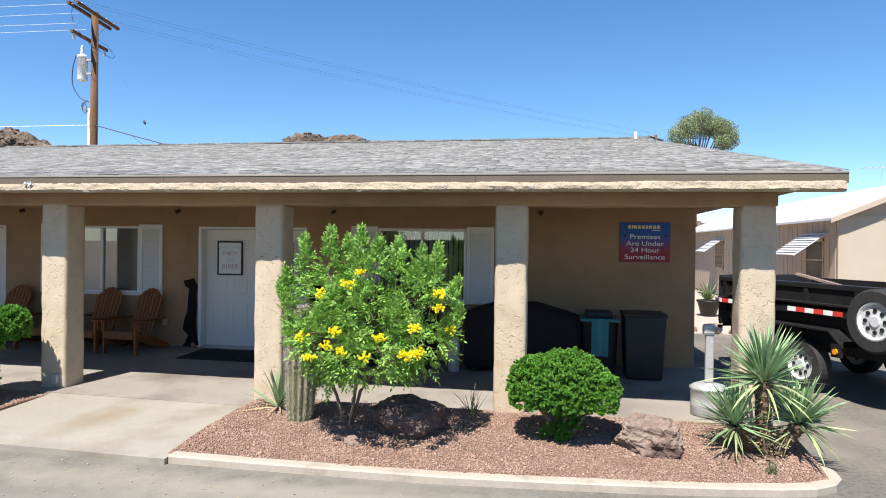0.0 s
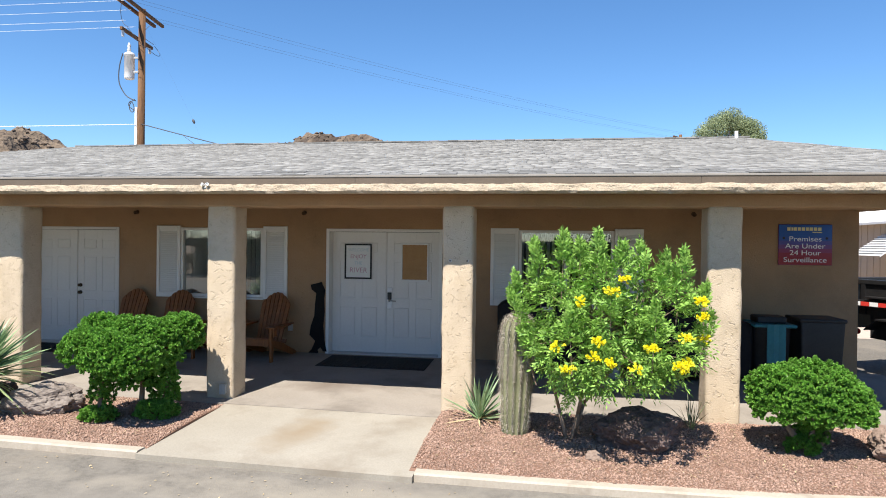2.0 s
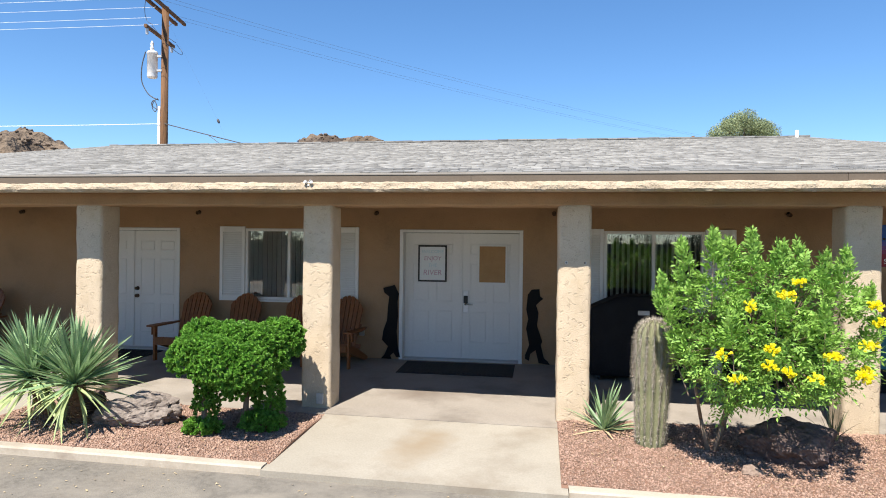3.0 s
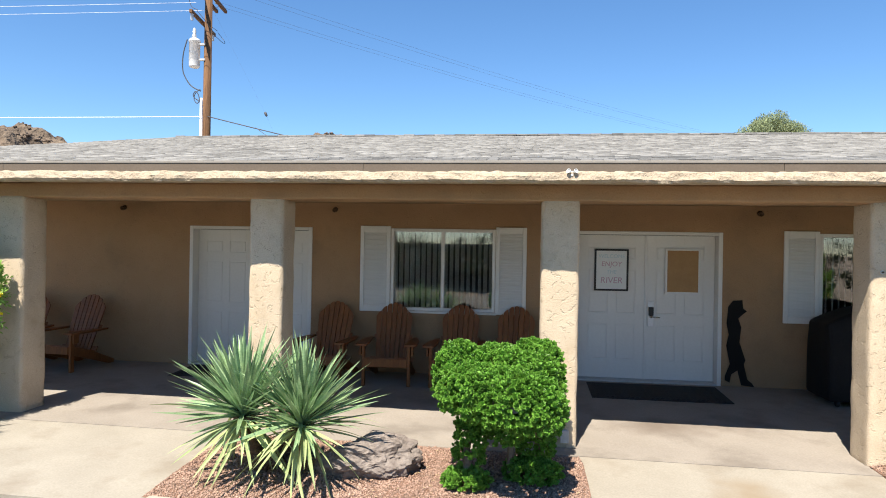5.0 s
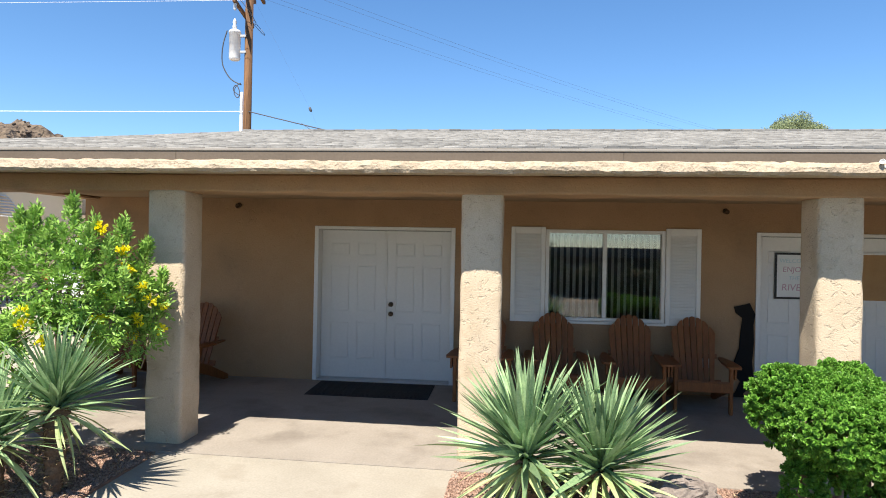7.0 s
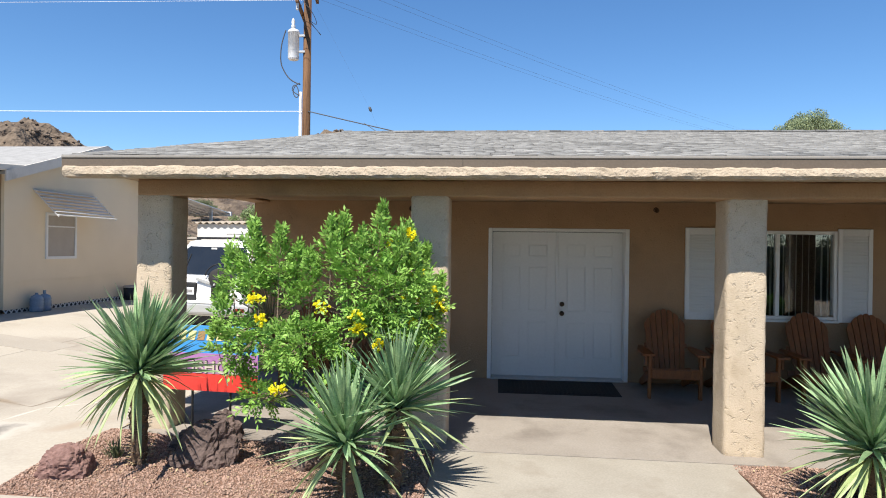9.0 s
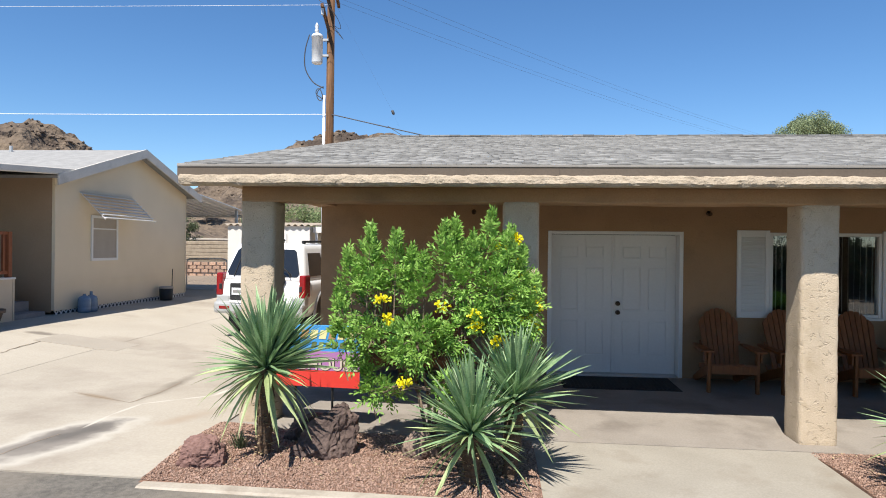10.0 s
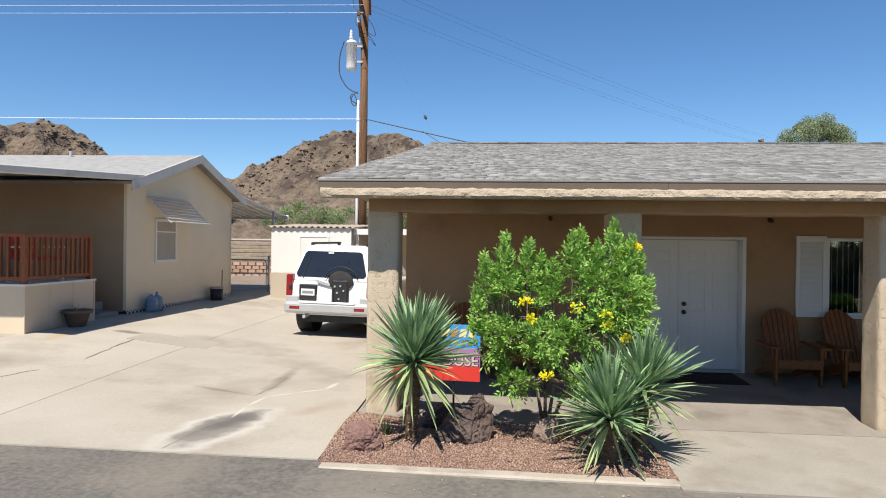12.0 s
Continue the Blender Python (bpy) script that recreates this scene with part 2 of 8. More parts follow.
SAGE = leaf_material("pale_sage_leaf", (0.17, 0.23, 0.09), (0.27, 0.33, 0.15), 0.25)
GALV = material("galvanised_steel", (0.42, 0.42, 0.415), (0.52, 0.52, 0.51), 0.45, 5, 30, 0.1, metal=0.35)
CHROME = material("polished_metal", (0.55, 0.55, 0.55), (0.65, 0.65, 0.65), 0.2, 5, 30, 0.0, metal=1.0)
BRONZE = material("dark_bronze", (0.06, 0.04, 0.025), (0.10, 0.065, 0.04), 0.4, 5, 30, 0.05, metal=0.7)
TEAL = material("teal_plastic", (0.014, 0.13, 0.16), (0.02, 0.17, 0.2), 0.5, 5, 30, 0.1)
BLACK_PLASTIC = material("black_plastic", (0.012, 0.012, 0.013), (0.025, 0.025, 0.026), 0.55, 6, 60, 0.1)
SIDING_CREAM = material("cream_siding", (0.68, 0.565, 0.40), (0.74, 0.62, 0.445), 0.75, 1.5, 50, 0.15, 0.004)
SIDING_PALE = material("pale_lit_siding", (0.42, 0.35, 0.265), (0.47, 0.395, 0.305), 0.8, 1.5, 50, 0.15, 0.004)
DECK_SKIRT = material("cream_deck_boards", (0.56, 0.46, 0.335), (0.63, 0.52, 0.385), 0.8, 1.5, 50, 0.15, 0.004)
SIDING_TAN = material("tan_grooved_siding", (0.42, 0.335, 0.25), (0.48, 0.39, 0.295), 0.8, 1.5, 50, 0.15, 0.004)
ROOF_WHITE = material("white_coated_roof", (0.68, 0.67, 0.65), (0.76, 0.75, 0.73), 0.7, 2, 40, 0.1)
ALU = material("white_aluminium", (0.66, 0.66, 0.66), (0.74, 0.74, 0.74), 0.4, 4, 40, 0.05, metal=0.2)
SHED_WHITE = material("white_shed_paint", (0.630, 0.612, 0.567), (0.702, 0.684, 0.648), 0.7, 2, 40, 0.1)
CAR_WHITE = material("white_car_paint", (0.74, 0.74, 0.73), (0.78, 0.78, 0.77), 0.22, 2, 30, 0.0, spec=0.6)
CAR_SILVER = material("silver_bumper_paint", (0.42, 0.42, 0.41), (0.48, 0.48, 0.47), 0.35, 2, 30, 0.0, metal=0.3)
TYRE = material("black_tyre_rubber", (0.018, 0.018, 0.018), (0.04, 0.038, 0.036), 0.85, 10, 80, 0.4, 0.004)
TAIL_RED = material("red_lamp_lens", (0.20, 0.006, 0.008), (0.27, 0.010, 0.012), 0.15, 5, 30, 0.0, spec=0.6)
AMBER = material("amber_lamp_lens", (0.75, 0.25, 0.01), (0.8, 0.3, 0.02), 0.2, 5, 30, 0.0)
HILL = material("brown_rocky_hillside", (0.105, 0.078, 0.056), (0.205, 0.155, 0.11), 0.95, 0.22, 1.8, 1.0, 1.0, stain=(0.068, 0.050, 0.038), stain_scale=0.33, stain_at=(0.48, 0.60))
BRICK = material("orange_brick", (0.38, 0.235, 0.16), (0.48, 0.32, 0.23), 0.9, 6, 60, 0.4, vary=0.25)
BANK_STONE = material("tan_split_block", (0.22, 0.17, 0.12), (0.40, 0.325, 0.235), 0.95, 5.0, 40, 0.8, 0.03)
BLIND = material("grey_blind_vane", (0.60, 0.59, 0.57), (0.68, 0.67, 0.65), 0.6, 4, 40, 0.05)
# Near-black colour that stands in for missing light indoors and under the house.
PAINTED_DIM = material("painted_dimness", (0.05, 0.048, 0.045), (0.07, 0.067, 0.063), 0.9, 2, 30, 0.0)
CORK = material("tan_cork_board", (0.33, 0.19, 0.085), (0.40, 0.24, 0.115), 0.9, 8, 120, 0.3)
BOARD_WHITE = material("whiteboard", (0.66, 0.68, 0.67), (0.72, 0.73, 0.72), 0.3, 2, 30, 0.0)
INK_RED = material("red_marker", (0.46, 0.27, 0.34), (0.52, 0.32, 0.38), 0.6, 9, 60, 0.0)
INK_BLUE = material("blue_marker", (0.42, 0.55, 0.60), (0.48, 0.60, 0.64), 0.6, 9, 60, 0.0)
SIGN_PURPLE = material("purple_sign_face", (0.13, 0.03, 0.12), (0.15, 0.035, 0.14), 0.4, 3, 40, 0.0)
SIGN_SKY = material("light_blue_sign_face", (0.05, 0.27, 0.62), (0.06, 0.3, 0.66), 0.4, 3, 40, 0.0)
SIGN_MAUVE = material("mauve_sign_face", (0.36, 0.16, 0.36), (0.4, 0.18, 0.4), 0.4, 3, 40, 0.0)
SIGN_RED_BRIGHT = material("bright_red_sign_face", (0.62, 0.045, 0.035), (0.66, 0.055, 0.04), 0.4, 3, 40, 0.0)
LETTER = material("white_lettering", (0.78, 0.78, 0.78), (0.82, 0.82, 0.82), 0.5, 3, 40, 0.0)
LETTER_CREAM = material("faded_cream_lettering", (0.50, 0.44, 0.36), (0.58, 0.52, 0.43), 0.5, 6, 60, 0.0)
LETTER_GOLD = material("gold_lettering", (0.70, 0.62, 0.30), (0.75, 0.68, 0.36), 0.5, 3, 40, 0.0)
BLUE_PLASTIC = material("clear_blue_plastic", (0.11, 0.17, 0.25), (0.17, 0.25, 0.34), 0.15, 3, 40, 0.0)
# Clay of the pot; also the painted shade in the block wall's joints.
CLAY = material("dark_clay_and_shade", (0.09, 0.065, 0.05), (0.14, 0.10, 0.08), 0.8, 5, 40, 0.3)
WIRE = material("black_wire", (0.05, 0.05, 0.055), (0.07, 0.07, 0.075), 0.6, 5, 40, 0.0)
WIRE_PALE = material("bright_bare_wire", (0.75, 0.76, 0.78), (0.8, 0.81, 0.82), 0.4, 5, 40, 0.0)
PATIO = material("pink_paver", (0.38, 0.31, 0.26), (0.46, 0.39, 0.33), 0.9, 5, 50, 0.3)


def glass_material(name, tint, rough=0.0, ior=1.5):
    m = bpy.data.materials.new(name)
    m.use_nodes = True
    b = m.node_tree.nodes["Principled BSDF"]
    b.inputs["Base Color"].default_value = (*tint, 1)
    b.inputs["Transmission Weight"].default_value = 1.0
    b.inputs["Roughness"].default_value = rough
    b.inputs["IOR"].default_value = ior
    return m


GLASS = glass_material("window_glass", (0.80, 0.84, 0.83), ior=1.52)
def coated(m, share):
    """Adds the mirror-like share of a solar coating to a glass."""
    n, l = m.node_tree.nodes, m.node_tree.links
    gloss, mix = n.new("ShaderNodeBsdfGlossy"), n.new("ShaderNodeMixShader")
    gloss.inputs["Roughness"].default_value, mix.inputs[0].default_value = 0.0, share
    l.new(n["Principled BSDF"].outputs[0], mix.inputs[1])
    l.new(gloss.outputs[0], mix.inputs[2])
    l.new(mix.outputs[0], n["Material Output"].inputs["Surface"])
    return m


coated(GLASS, 0.08)


# ---- builders ----
def thing(name, label, category, at=(0, 0, 0), turn=0.0, group="", kind=""):
    """An empty at a thing's base, to which its parts are parented."""
    ob = new(name)
    ob.empty_display_size = 0.1
    ob.matrix_basis = pose(*at, 0, 0, turn)
    return tagged(ob, label, category, group, kind)


def finish(name, me, mat, parent=None, label="", smooth=False):
    if mat:
        me.materials.append(mat)
    if smooth:
        me.polygons.foreach_set("use_smooth", [True] * len(me.polygons))
    ob = new(name, me)
    ob.parent = parent
    if label:
        ob["label"] = label
    return ob


def part(name, bm, mat, parent=None, label="", smooth=False):
    """Links a bmesh as one mesh object under a thing or a part."""
    me = bpy.data.meshes.new(name)
    bm.normal_update()
    bm.to_mesh(me)
    bm.free()
    return finish(name, me, mat, parent, label, smooth)


def raw(name, verts, faces, mat, parent=None, label="", smooth=False):
    """Links plain arrays of vertices and faces as one mesh object."""
    me = bpy.data.meshes.new(name)
    me.from_pydata([tuple(v) for v in verts], [], [tuple(f) for f in faces])
    me.update()
    return finish(name, me, mat, parent, label, smooth)


def fast(name, verts, faces, mat, parent=None, label="", smooth=False):
    """As raw(), for large numpy arrays of alike faces."""
    verts, faces = np.asarray(verts, np.float32), np.asarray(faces, np.int32)
    k = faces.shape[1]
    me = bpy.data.meshes.new(name)
    me.vertices.add(len(verts))
    me.vertices.foreach_set("co", verts.ravel())
    me.loops.add(faces.size)
    me.loops.foreach_set("vertex_index", faces.ravel())
    me.polygons.add(len(faces))
    me.polygons.foreach_set("loop_start", np.arange(0, faces.size, k, dtype=np.int32))
    me.update(calc_edges=True)
    me.validate()
    return finish(name, me, mat, parent, label, smooth)


def box(lo, hi, bevel=0.0, m=None, bm=None, seg=1):
    bm = bm or bmesh.new()
    size = [b - a for a, b in zip(lo, hi)]
    mid = [(a + b) / 2 for a, b in zip(lo, hi)]
    t = (m or Matrix()) @ Matrix.Translation(mid) @ Matrix.Diagonal((*size, 1))
    vs = bmesh.ops.create_cube(bm, size=1, matrix=t)["verts"]
    if bevel:
        es = list({e for v in vs for e in v.link_edges})
        bmesh.ops.bevel(bm, geom=es, offset=bevel, segments=seg, affect="EDGES", profile=0.5)
    return bm


def rod(a, b, r1, r2=None, n=10, bm=None, caps=True):
    """A round or tapered bar from a to b."""
    bm = bm or bmesh.new()
    a, b = Vector(a), Vector(b)
    d = b - a
    t = Matrix.Translation((a + b) / 2) @ d.to_track_quat("Z", "Y").to_matrix().to_4x4()
    bmesh.ops.create_cone(bm, cap_ends=caps, segments=n, radius1=r1, radius2=r1 if r2 is None else r2, depth=d.length, matrix=t)
    return bm


def lathe(profile, n=24, bm=None, m=None, caps=True):
    """A turned shape from (radius, height) pairs, closed at both ends."""
    bm = bm or bmesh.new()
    m = m or Matrix()
    rings = [[bm.verts.new(m @ Vector((r * math.cos(2 * math.pi * i / n), r * math.sin(2 * math.pi * i / n), z))) for i in range(n)] for r, z in profile]
    for a, b in zip(rings, rings[1:]):
        for i in range(n):
            bm.faces.new((a[i], a[(i + 1) % n], b[(i + 1) % n], b[i]))
    if caps:
        bm.faces.new(rings[0][::-1])
        bm.faces.new(rings[-1])
    return bm


def prism(outline, depth, bm=None, m=None):
    """A flat outline (x, z) pulled out along y."""
    bm = bm or bmesh.new()
    m = m or Matrix()
    a = [bm.verts.new(m @ Vector((x, 0, z))) for x, z in outline]
    b = [bm.verts.new(m @ Vector((x, depth, z))) for x, z in outline]
    bm.faces.new(a)
    bm.faces.new(b[::-1])
    for i in range(len(a)):
        j = (i + 1) % len(a)
        bm.faces.new((a[j], a[i], b[i], b[j]))
    bmesh.ops.recalc_face_normals(bm, faces=bm.faces[:])
    return bm


def tube(points, radius, name, mat, parent=None, label="", sides=2):
    """A bent pipe or wire along points, as a mesh-like curve."""
    cu = bpy.data.curves.new(name, "CURVE")
    cu.dimensions, cu.bevel_depth, cu.bevel_resolution = "3D", radius, sides
    sp = cu.splines.new("POLY")
    sp.points.add(len(points) - 1)
    for p, q in zip(sp.points, points):
        p.co = (*q, 1)
    cu.materials.append(mat)
    ob = new(name, cu)
    ob.parent = parent
    if label:
        ob["label"] = label
    return ob


def lettering(name, body, size, mat, parent, m, align="CENTER", shear=0.0):
    cu = bpy.data.curves.new(name, "FONT")
    cu.body, cu.size, cu.align_x, cu.align_y, cu.extrude, cu.shear = body, size, align, "CENTER", 0.001, shear
    cu.materials.append(mat)
    ob = new(name, cu)
    ob.parent, ob.matrix_basis = parent, m
    return ob


def grid_sheet(name, x0, x1, y0, y1, nx, ny, height, mat, parent=None, thick=0.0, label=""):
    """A sheet over a rectangle with its height from a function; with thickness it gets sides."""
    xs, ys = np.linspace(x0, x1, nx + 1), np.linspace(y0, y1, ny + 1)
    vs = [(x, y, height(x, y)) for y in ys for x in xs]
    fs = [(j * (nx + 1) + i, j * (nx + 1) + i + 1, (j + 1) * (nx + 1) + i + 1, (j + 1) * (nx + 1) + i) for j in range(ny) for i in range(nx)]
    if thick:
        rim = [i for i in range(nx + 1)] + [j * (nx + 1) + nx for j in range(1, ny + 1)] + [ny * (nx + 1) + i for i in range(nx - 1, -1, -1)] + [j * (nx + 1) for j in range(ny - 1, 0, -1)]
        low = []
        for k in rim:
            low.append(len(vs))
            vs.append((vs[k][0], vs[k][1], vs[k][2] - thick))
        for k in range(len(rim)):
            k2 = (k + 1) % len(rim)
            fs.append((rim[k2], rim[k], low[k], low[k2]))
    return raw(name, vs, fs, mat, parent, label)


def clamp(v, a, b):
    return max(a, min(b, v))


def smooth(a, b, v):
    t = clamp((v - a) / (b - a), 0, 1)
    return t * t * (3 - 2 * t)


# ---- levels of the ground ----
def kerb_z(x):
    return -0.154 - 0.0146 * clamp(x, -16, 5)


def ground_z(x, y):
    left = smooth(-11.6, -15.4, x)
    drop = 0.075 - 0.045 * smooth(-3.6, -6.2, x) - 0.018 * smooth(-7.5, -9.2, x)
    rise = float(np.interp(y, (-1.9, 3.0, 5.0, 8.0, 12.0), (0.0, 0.25, 0.255, 0.232, 0.212)))
    return kerb_z(x) - drop + left * rise


def slab_z(x, y):
    front = clamp(-0.105 - 0.0095 * x, -0.13, -0.02)
    return front * clamp((2.9 - y) / 2.9, 0, 1)


def bed_z(x, y):
    front = bed_front(x, -1.75) - (0.06 if x > 2.4 else 0.0)
    t = clamp((y - front) / (-0.05 - front), 0, 1)
    near, far = kerb_z(x) - 0.014, clamp(-0.105 - 0.0095 * x, -0.13, -0.02) - 0.014
    return near + (far - near) * t + 0.03 * math.sin(math.pi * t) + 0.045 * smooth(-8.5, -9.2, x) * math.sin(math.pi * min(t, 0.55)) + 0.05 * smooth(2.3, 2.6, x) * t + 0.012 * noise.noise((x * 1.7, y * 1.7, 0))


# ---- ground, road, pavements ----
def far_height(x, y):
    return ground_z(clamp(x, -30, 30), clamp(y, -30, 30)) - 0.05


def axis_steps(a, b):
    steps = [-1500, -600, -250, -120, -60]
    return np.array(steps + list(np.linspace(a, b, 61)) + [60, 120, 250, 600, 1500], float)


gx, gy = axis_steps(-32, 32), axis_steps(-32, 32)
gv = [(x, y, far_height(x, y)) for y in gy for x in gx]
gn = len(gx)
gf = [(j * gn + i, j * gn + i + 1, (j + 1) * gn + i + 1, (j + 1) * gn + i) for j in range(len(gy) - 1) for i in range(gn - 1)]
tagged(raw("ground", gv, gf, DIRT), "bare desert ground reaching to the horizon", "ground", kind="structure")
tagged(grid_sheet("road", -60, 60, -15.5, -1.98, 120, 6, lambda x, y: ground_z(clamp(x, -20, 20), y), ASPHALT), "worn grey asphalt lane with sandy patches", "road", kind="structure")
tagged(grid_sheet("road_edge", -60, -9.23, -1.98, -1.62, 50, 1, lambda x, y: ground_z(clamp(x, -20, 20), y), ASPHALT), "worn asphalt edge meeting the driveway", "road", kind="structure")
tagged(grid_sheet("road_verge", -9.23, -6.16, -1.98, -1.80, 20, 1, lambda x, y: ground_z(x, y), ASPHALT), "worn asphalt edge along the kerb", "road", kind="structure")
tagged(grid_sheet("road_margin", -6.16, 2.4, -1.98, -1.85, 40, 1, lambda x, y: ground_z(x, y) - 0.003, ASPHALT), "worn asphalt edge along the walkways", "road", kind="structure")
tagged(grid_sheet("road_shoulder", 2.4, 8.3, -1.98, -1.40, 40, 3, lambda x, y: ground_z(x, y) - 0.002, ASPHALT), "worn asphalt edge along the curved kerb", "road", kind="structure")
tagged(grid_sheet("road_apron", 8.3, 30, -1.98, 9.5, 30, 12, lambda x, y: ground_z(clamp(x, -20, 20), y) + 0.001, ASPHALT), "grey asphalt yard beside the building", "road", kind="structure")
tagged(grid_sheet("pavement_patio", 8.6, 13.2, 9.5, 26, 6, 12, lambda x, y: ground_z(8, y) + 0.004, PATIO), "pinkish paved yard behind the trailer", "pavement", kind="structure")


def drive_slabs():
    """The left driveway, poured in slabs with open joints between them."""
    top = thing("pavement_driveway", "pale cracked concrete driveway with dark oil stains", "driveway", kind="structure")
    xs = [-9.27, -12.92, -15.75, -19.5]
    ys = [-1.68, 3.85, 6.6, 10.4, 13.8, 17.2]
    for a, b in zip(xs, xs[1:]):
        for c, d in zip(ys, ys[1:]):
            grid_sheet("concrete_slab", b + 0.004, a - 0.004, c + 0.003, d - 0.003, 5, 5, lambda x, y: ground_z(x, y) + 0.012, DRIVE, top, 0.06)
    for pts, w in (([(-13.72, 1.9), (-13.76, 2.2), (-13.78, 2.6), (-13.84, 3.0), (-13.86, 3.4), (-13.92, 3.8)], 0.012),
                   ([(-14.3, -0.1), (-14.12, 0.3), (-14.04, 0.55), (-13.95, 0.87), (-13.82, 1.2)], 0.010),
                   ([(-11.58, 0.91), (-11.19, 0.76), (-10.9, 0.64), (-10.65, 0.55), (-10.6, 0.85), (-10.58, 1.3), (-10.63, 1.9)], 0.010),
                   ([(-10.76, -1.6), (-10.73, -1.3), (-10.68, -1.0), (-10.6, -0.55)], 0.007)):
        vs, fs = [], []
        for a, b in zip(pts, pts[1:]):
            for s in (0.0, 0.33, 0.66):
                x, y = a[0] + (b[0] - a[0]) * s, a[1] + (b[1] - a[1]) * s
                x += 0.03 * noise.noise((x * 6, y * 6, 1.0))
                h = w * (0.6 + 0.8 * abs(noise.noise((x * 9, y * 9, 4.0))))
                vs += [(x - h, y, ground_z(x, y) + 0.0145), (x + h, y, ground_z(x, y) + 0.0145)]
        fs = [(2 * i, 2 * i + 1, 2 * i + 3, 2 * i + 2) for i in range(len(vs) // 2 - 1)]
        raw("crack_filler", vs, fs, DIRT, top, "dirt-filled crack")
    grid_sheet("concrete_patch", -14.0, -12.60, 3.50, 4.25, 4, 4, lambda x, y: ground_z(x, y) + 0.017, PATCH, top, 0.02, "darker poured repair patch")
    return top


drive_slabs()
SLAB_EDGE = -0.22
tagged(grid_sheet("porch_floor", -9.25, 8.5, SLAB_EDGE, 3.0, 36, 8, slab_z, CONCRETE, thick=0.12), "grey stained concrete porch slab in the shade", "porch floor", kind="structure")


def walkway(name, x0, x1, skew0, skew1):
    """A poured walkway from the porch slab down to the lane, wider towards the lane."""
    vs, fs, nx, ny = [], [], 8, 8
    for j in range(ny + 1):
        v = j / ny
        y = SLAB_EDGE - 0.006 + (-1.93 - SLAB_EDGE) * v
        for i in range(nx + 1):
            u = i / nx
            x = (x0 + skew0 * v) * (1 - u) + (x1 + skew1 * v) * u
            z0, z1 = slab_z(x, SLAB_EDGE) - 0.004, kerb_z(x) - 0.02
            vs.append((x, y, z0 + (z1 - z0) * v))
    for j in range(ny):
        for i in range(nx):
            a = j * (nx + 1) + i
            fs.append((a + nx + 1, a + nx + 2, a + 1, a))
    ob = raw(name, vs, fs, CONCRETE_WARM)
    mod = ob.modifiers.new("thickness", "SOLIDIFY")
    mod.thickness, mod.offset = 0.1, -1
    return tagged(ob, "pale warm concrete walkway sloping down to the lane", "walkway", kind="structure")


walkway("pavement_walk", -0.175, 2.49, 0.0, 0.0)
walkway("pavement_walk_west", -6.167, -3.483, 0.0, 0.0)


EAST_LINE = [(2.495, -1.81), (3.3, -1.79), (4.2, -1.76), (5.1, -1.72), (6.0, -1.66), (6.9, -1.58), (7.5, -1.50), (8.0, -1.42), (8.28, -1.34), (8.46, -1.22), (8.56, -1.06), (8.58, -0.9), (8.53, -0.7), (8.48, -0.45)]


def bed_front(x, y0):
    """The inner edge of the kerb, which swings round at the east end."""
    if x < 2.4:
        return y0
    return float(np.interp(x, [p[0] for p in EAST_LINE[:10]], [p[1] for p in EAST_LINE[:10]])) + 0.06


def garden_bed(name, x0, x1, y0, y1, label):
    nx, ny = max(6, int((x1 - x0) * 8)), 16
    vs, fs = [], []
    for j in range(ny + 1):
        for i in range(nx + 1):
            x = x0 - 0.06 + (x1 - x0 + 0.10) * i / nx
            a = bed_front(x, y0) - 0.05
            y = a + (y1 + 0.03 - a) * j / ny
            vs.append((x, y, bed_z(x, y)))
    for j in range(ny):
        for i in range(nx):
            a = j * (nx + 1) + i
            fs.append((a, a + 1, a + nx + 2, a + nx + 1))
    for i in (0, nx):
        edge = [j * (nx + 1) + i for j in range(ny + 1)]
        low = len(vs)
        vs += [(vs[k][0], vs[k][1], vs[k][2] - 0.16) for k in edge]
        for j in range(ny):
            q = (edge[j], edge[j + 1], low + j + 1, low + j)
            fs.append(q if i else q[::-1])
    return tagged(raw(name, vs, fs, SOIL), label, "planting bed", kind="structure")


BEDS = ((2.495, 8.46, -1.72, 0.04), (-3.48, -0.195, -1.74, SLAB_EDGE - 0.005), (-9.2, -6.17, -1.70, SLAB_EDGE - 0.005))
for k, (a, b, c, d) in enumerate(BEDS):
    garden_bed("ground_bed_%d" % (k + 1), a, b, c, d, "planting bed of reddish gravel behind a kerb")


def kerb(name, path, label, width=0.15, high=0.12):
    """A low poured kerb along a plan line, rounded on top."""
    sect = [(-width / 2, -high), (-width / 2, -0.015), (-width / 2 + 0.02, 0), (width / 2 - 0.02, 0), (width / 2, -0.015), (width / 2, -high)]
    pts = [Vector(p) for p in path]
    vs, fs = [], []
    for i, p in enumerate(pts):
        d = (pts[min(i + 1, len(pts) - 1)] - pts[max(i - 1, 0)]).normalized()
        side = Vector((d.y, -d.x))
        for s, h in sect:
            q = p + side * s
            vs.append((q.x, q.y, kerb_z(q.x) + h + 0.004 * noise.noise((q.x * 2, q.y * 2, h))))
    k = len(sect)
    for i in range(len(pts) - 1):
        for j in range(k - 1):
            fs.append((i * k + j, i * k + j + 1, (i + 1) * k + j + 1, (i + 1) * k + j))
    fs += [tuple(range(k))[::-1], tuple(range((len(pts) - 1) * k, len(pts) * k))]
    return tagged(raw(name, vs, fs, KERB), label, "kerb", kind="structure")


kerb("kerb_east", EAST_LINE, "pale concrete kerb with a rounded end")
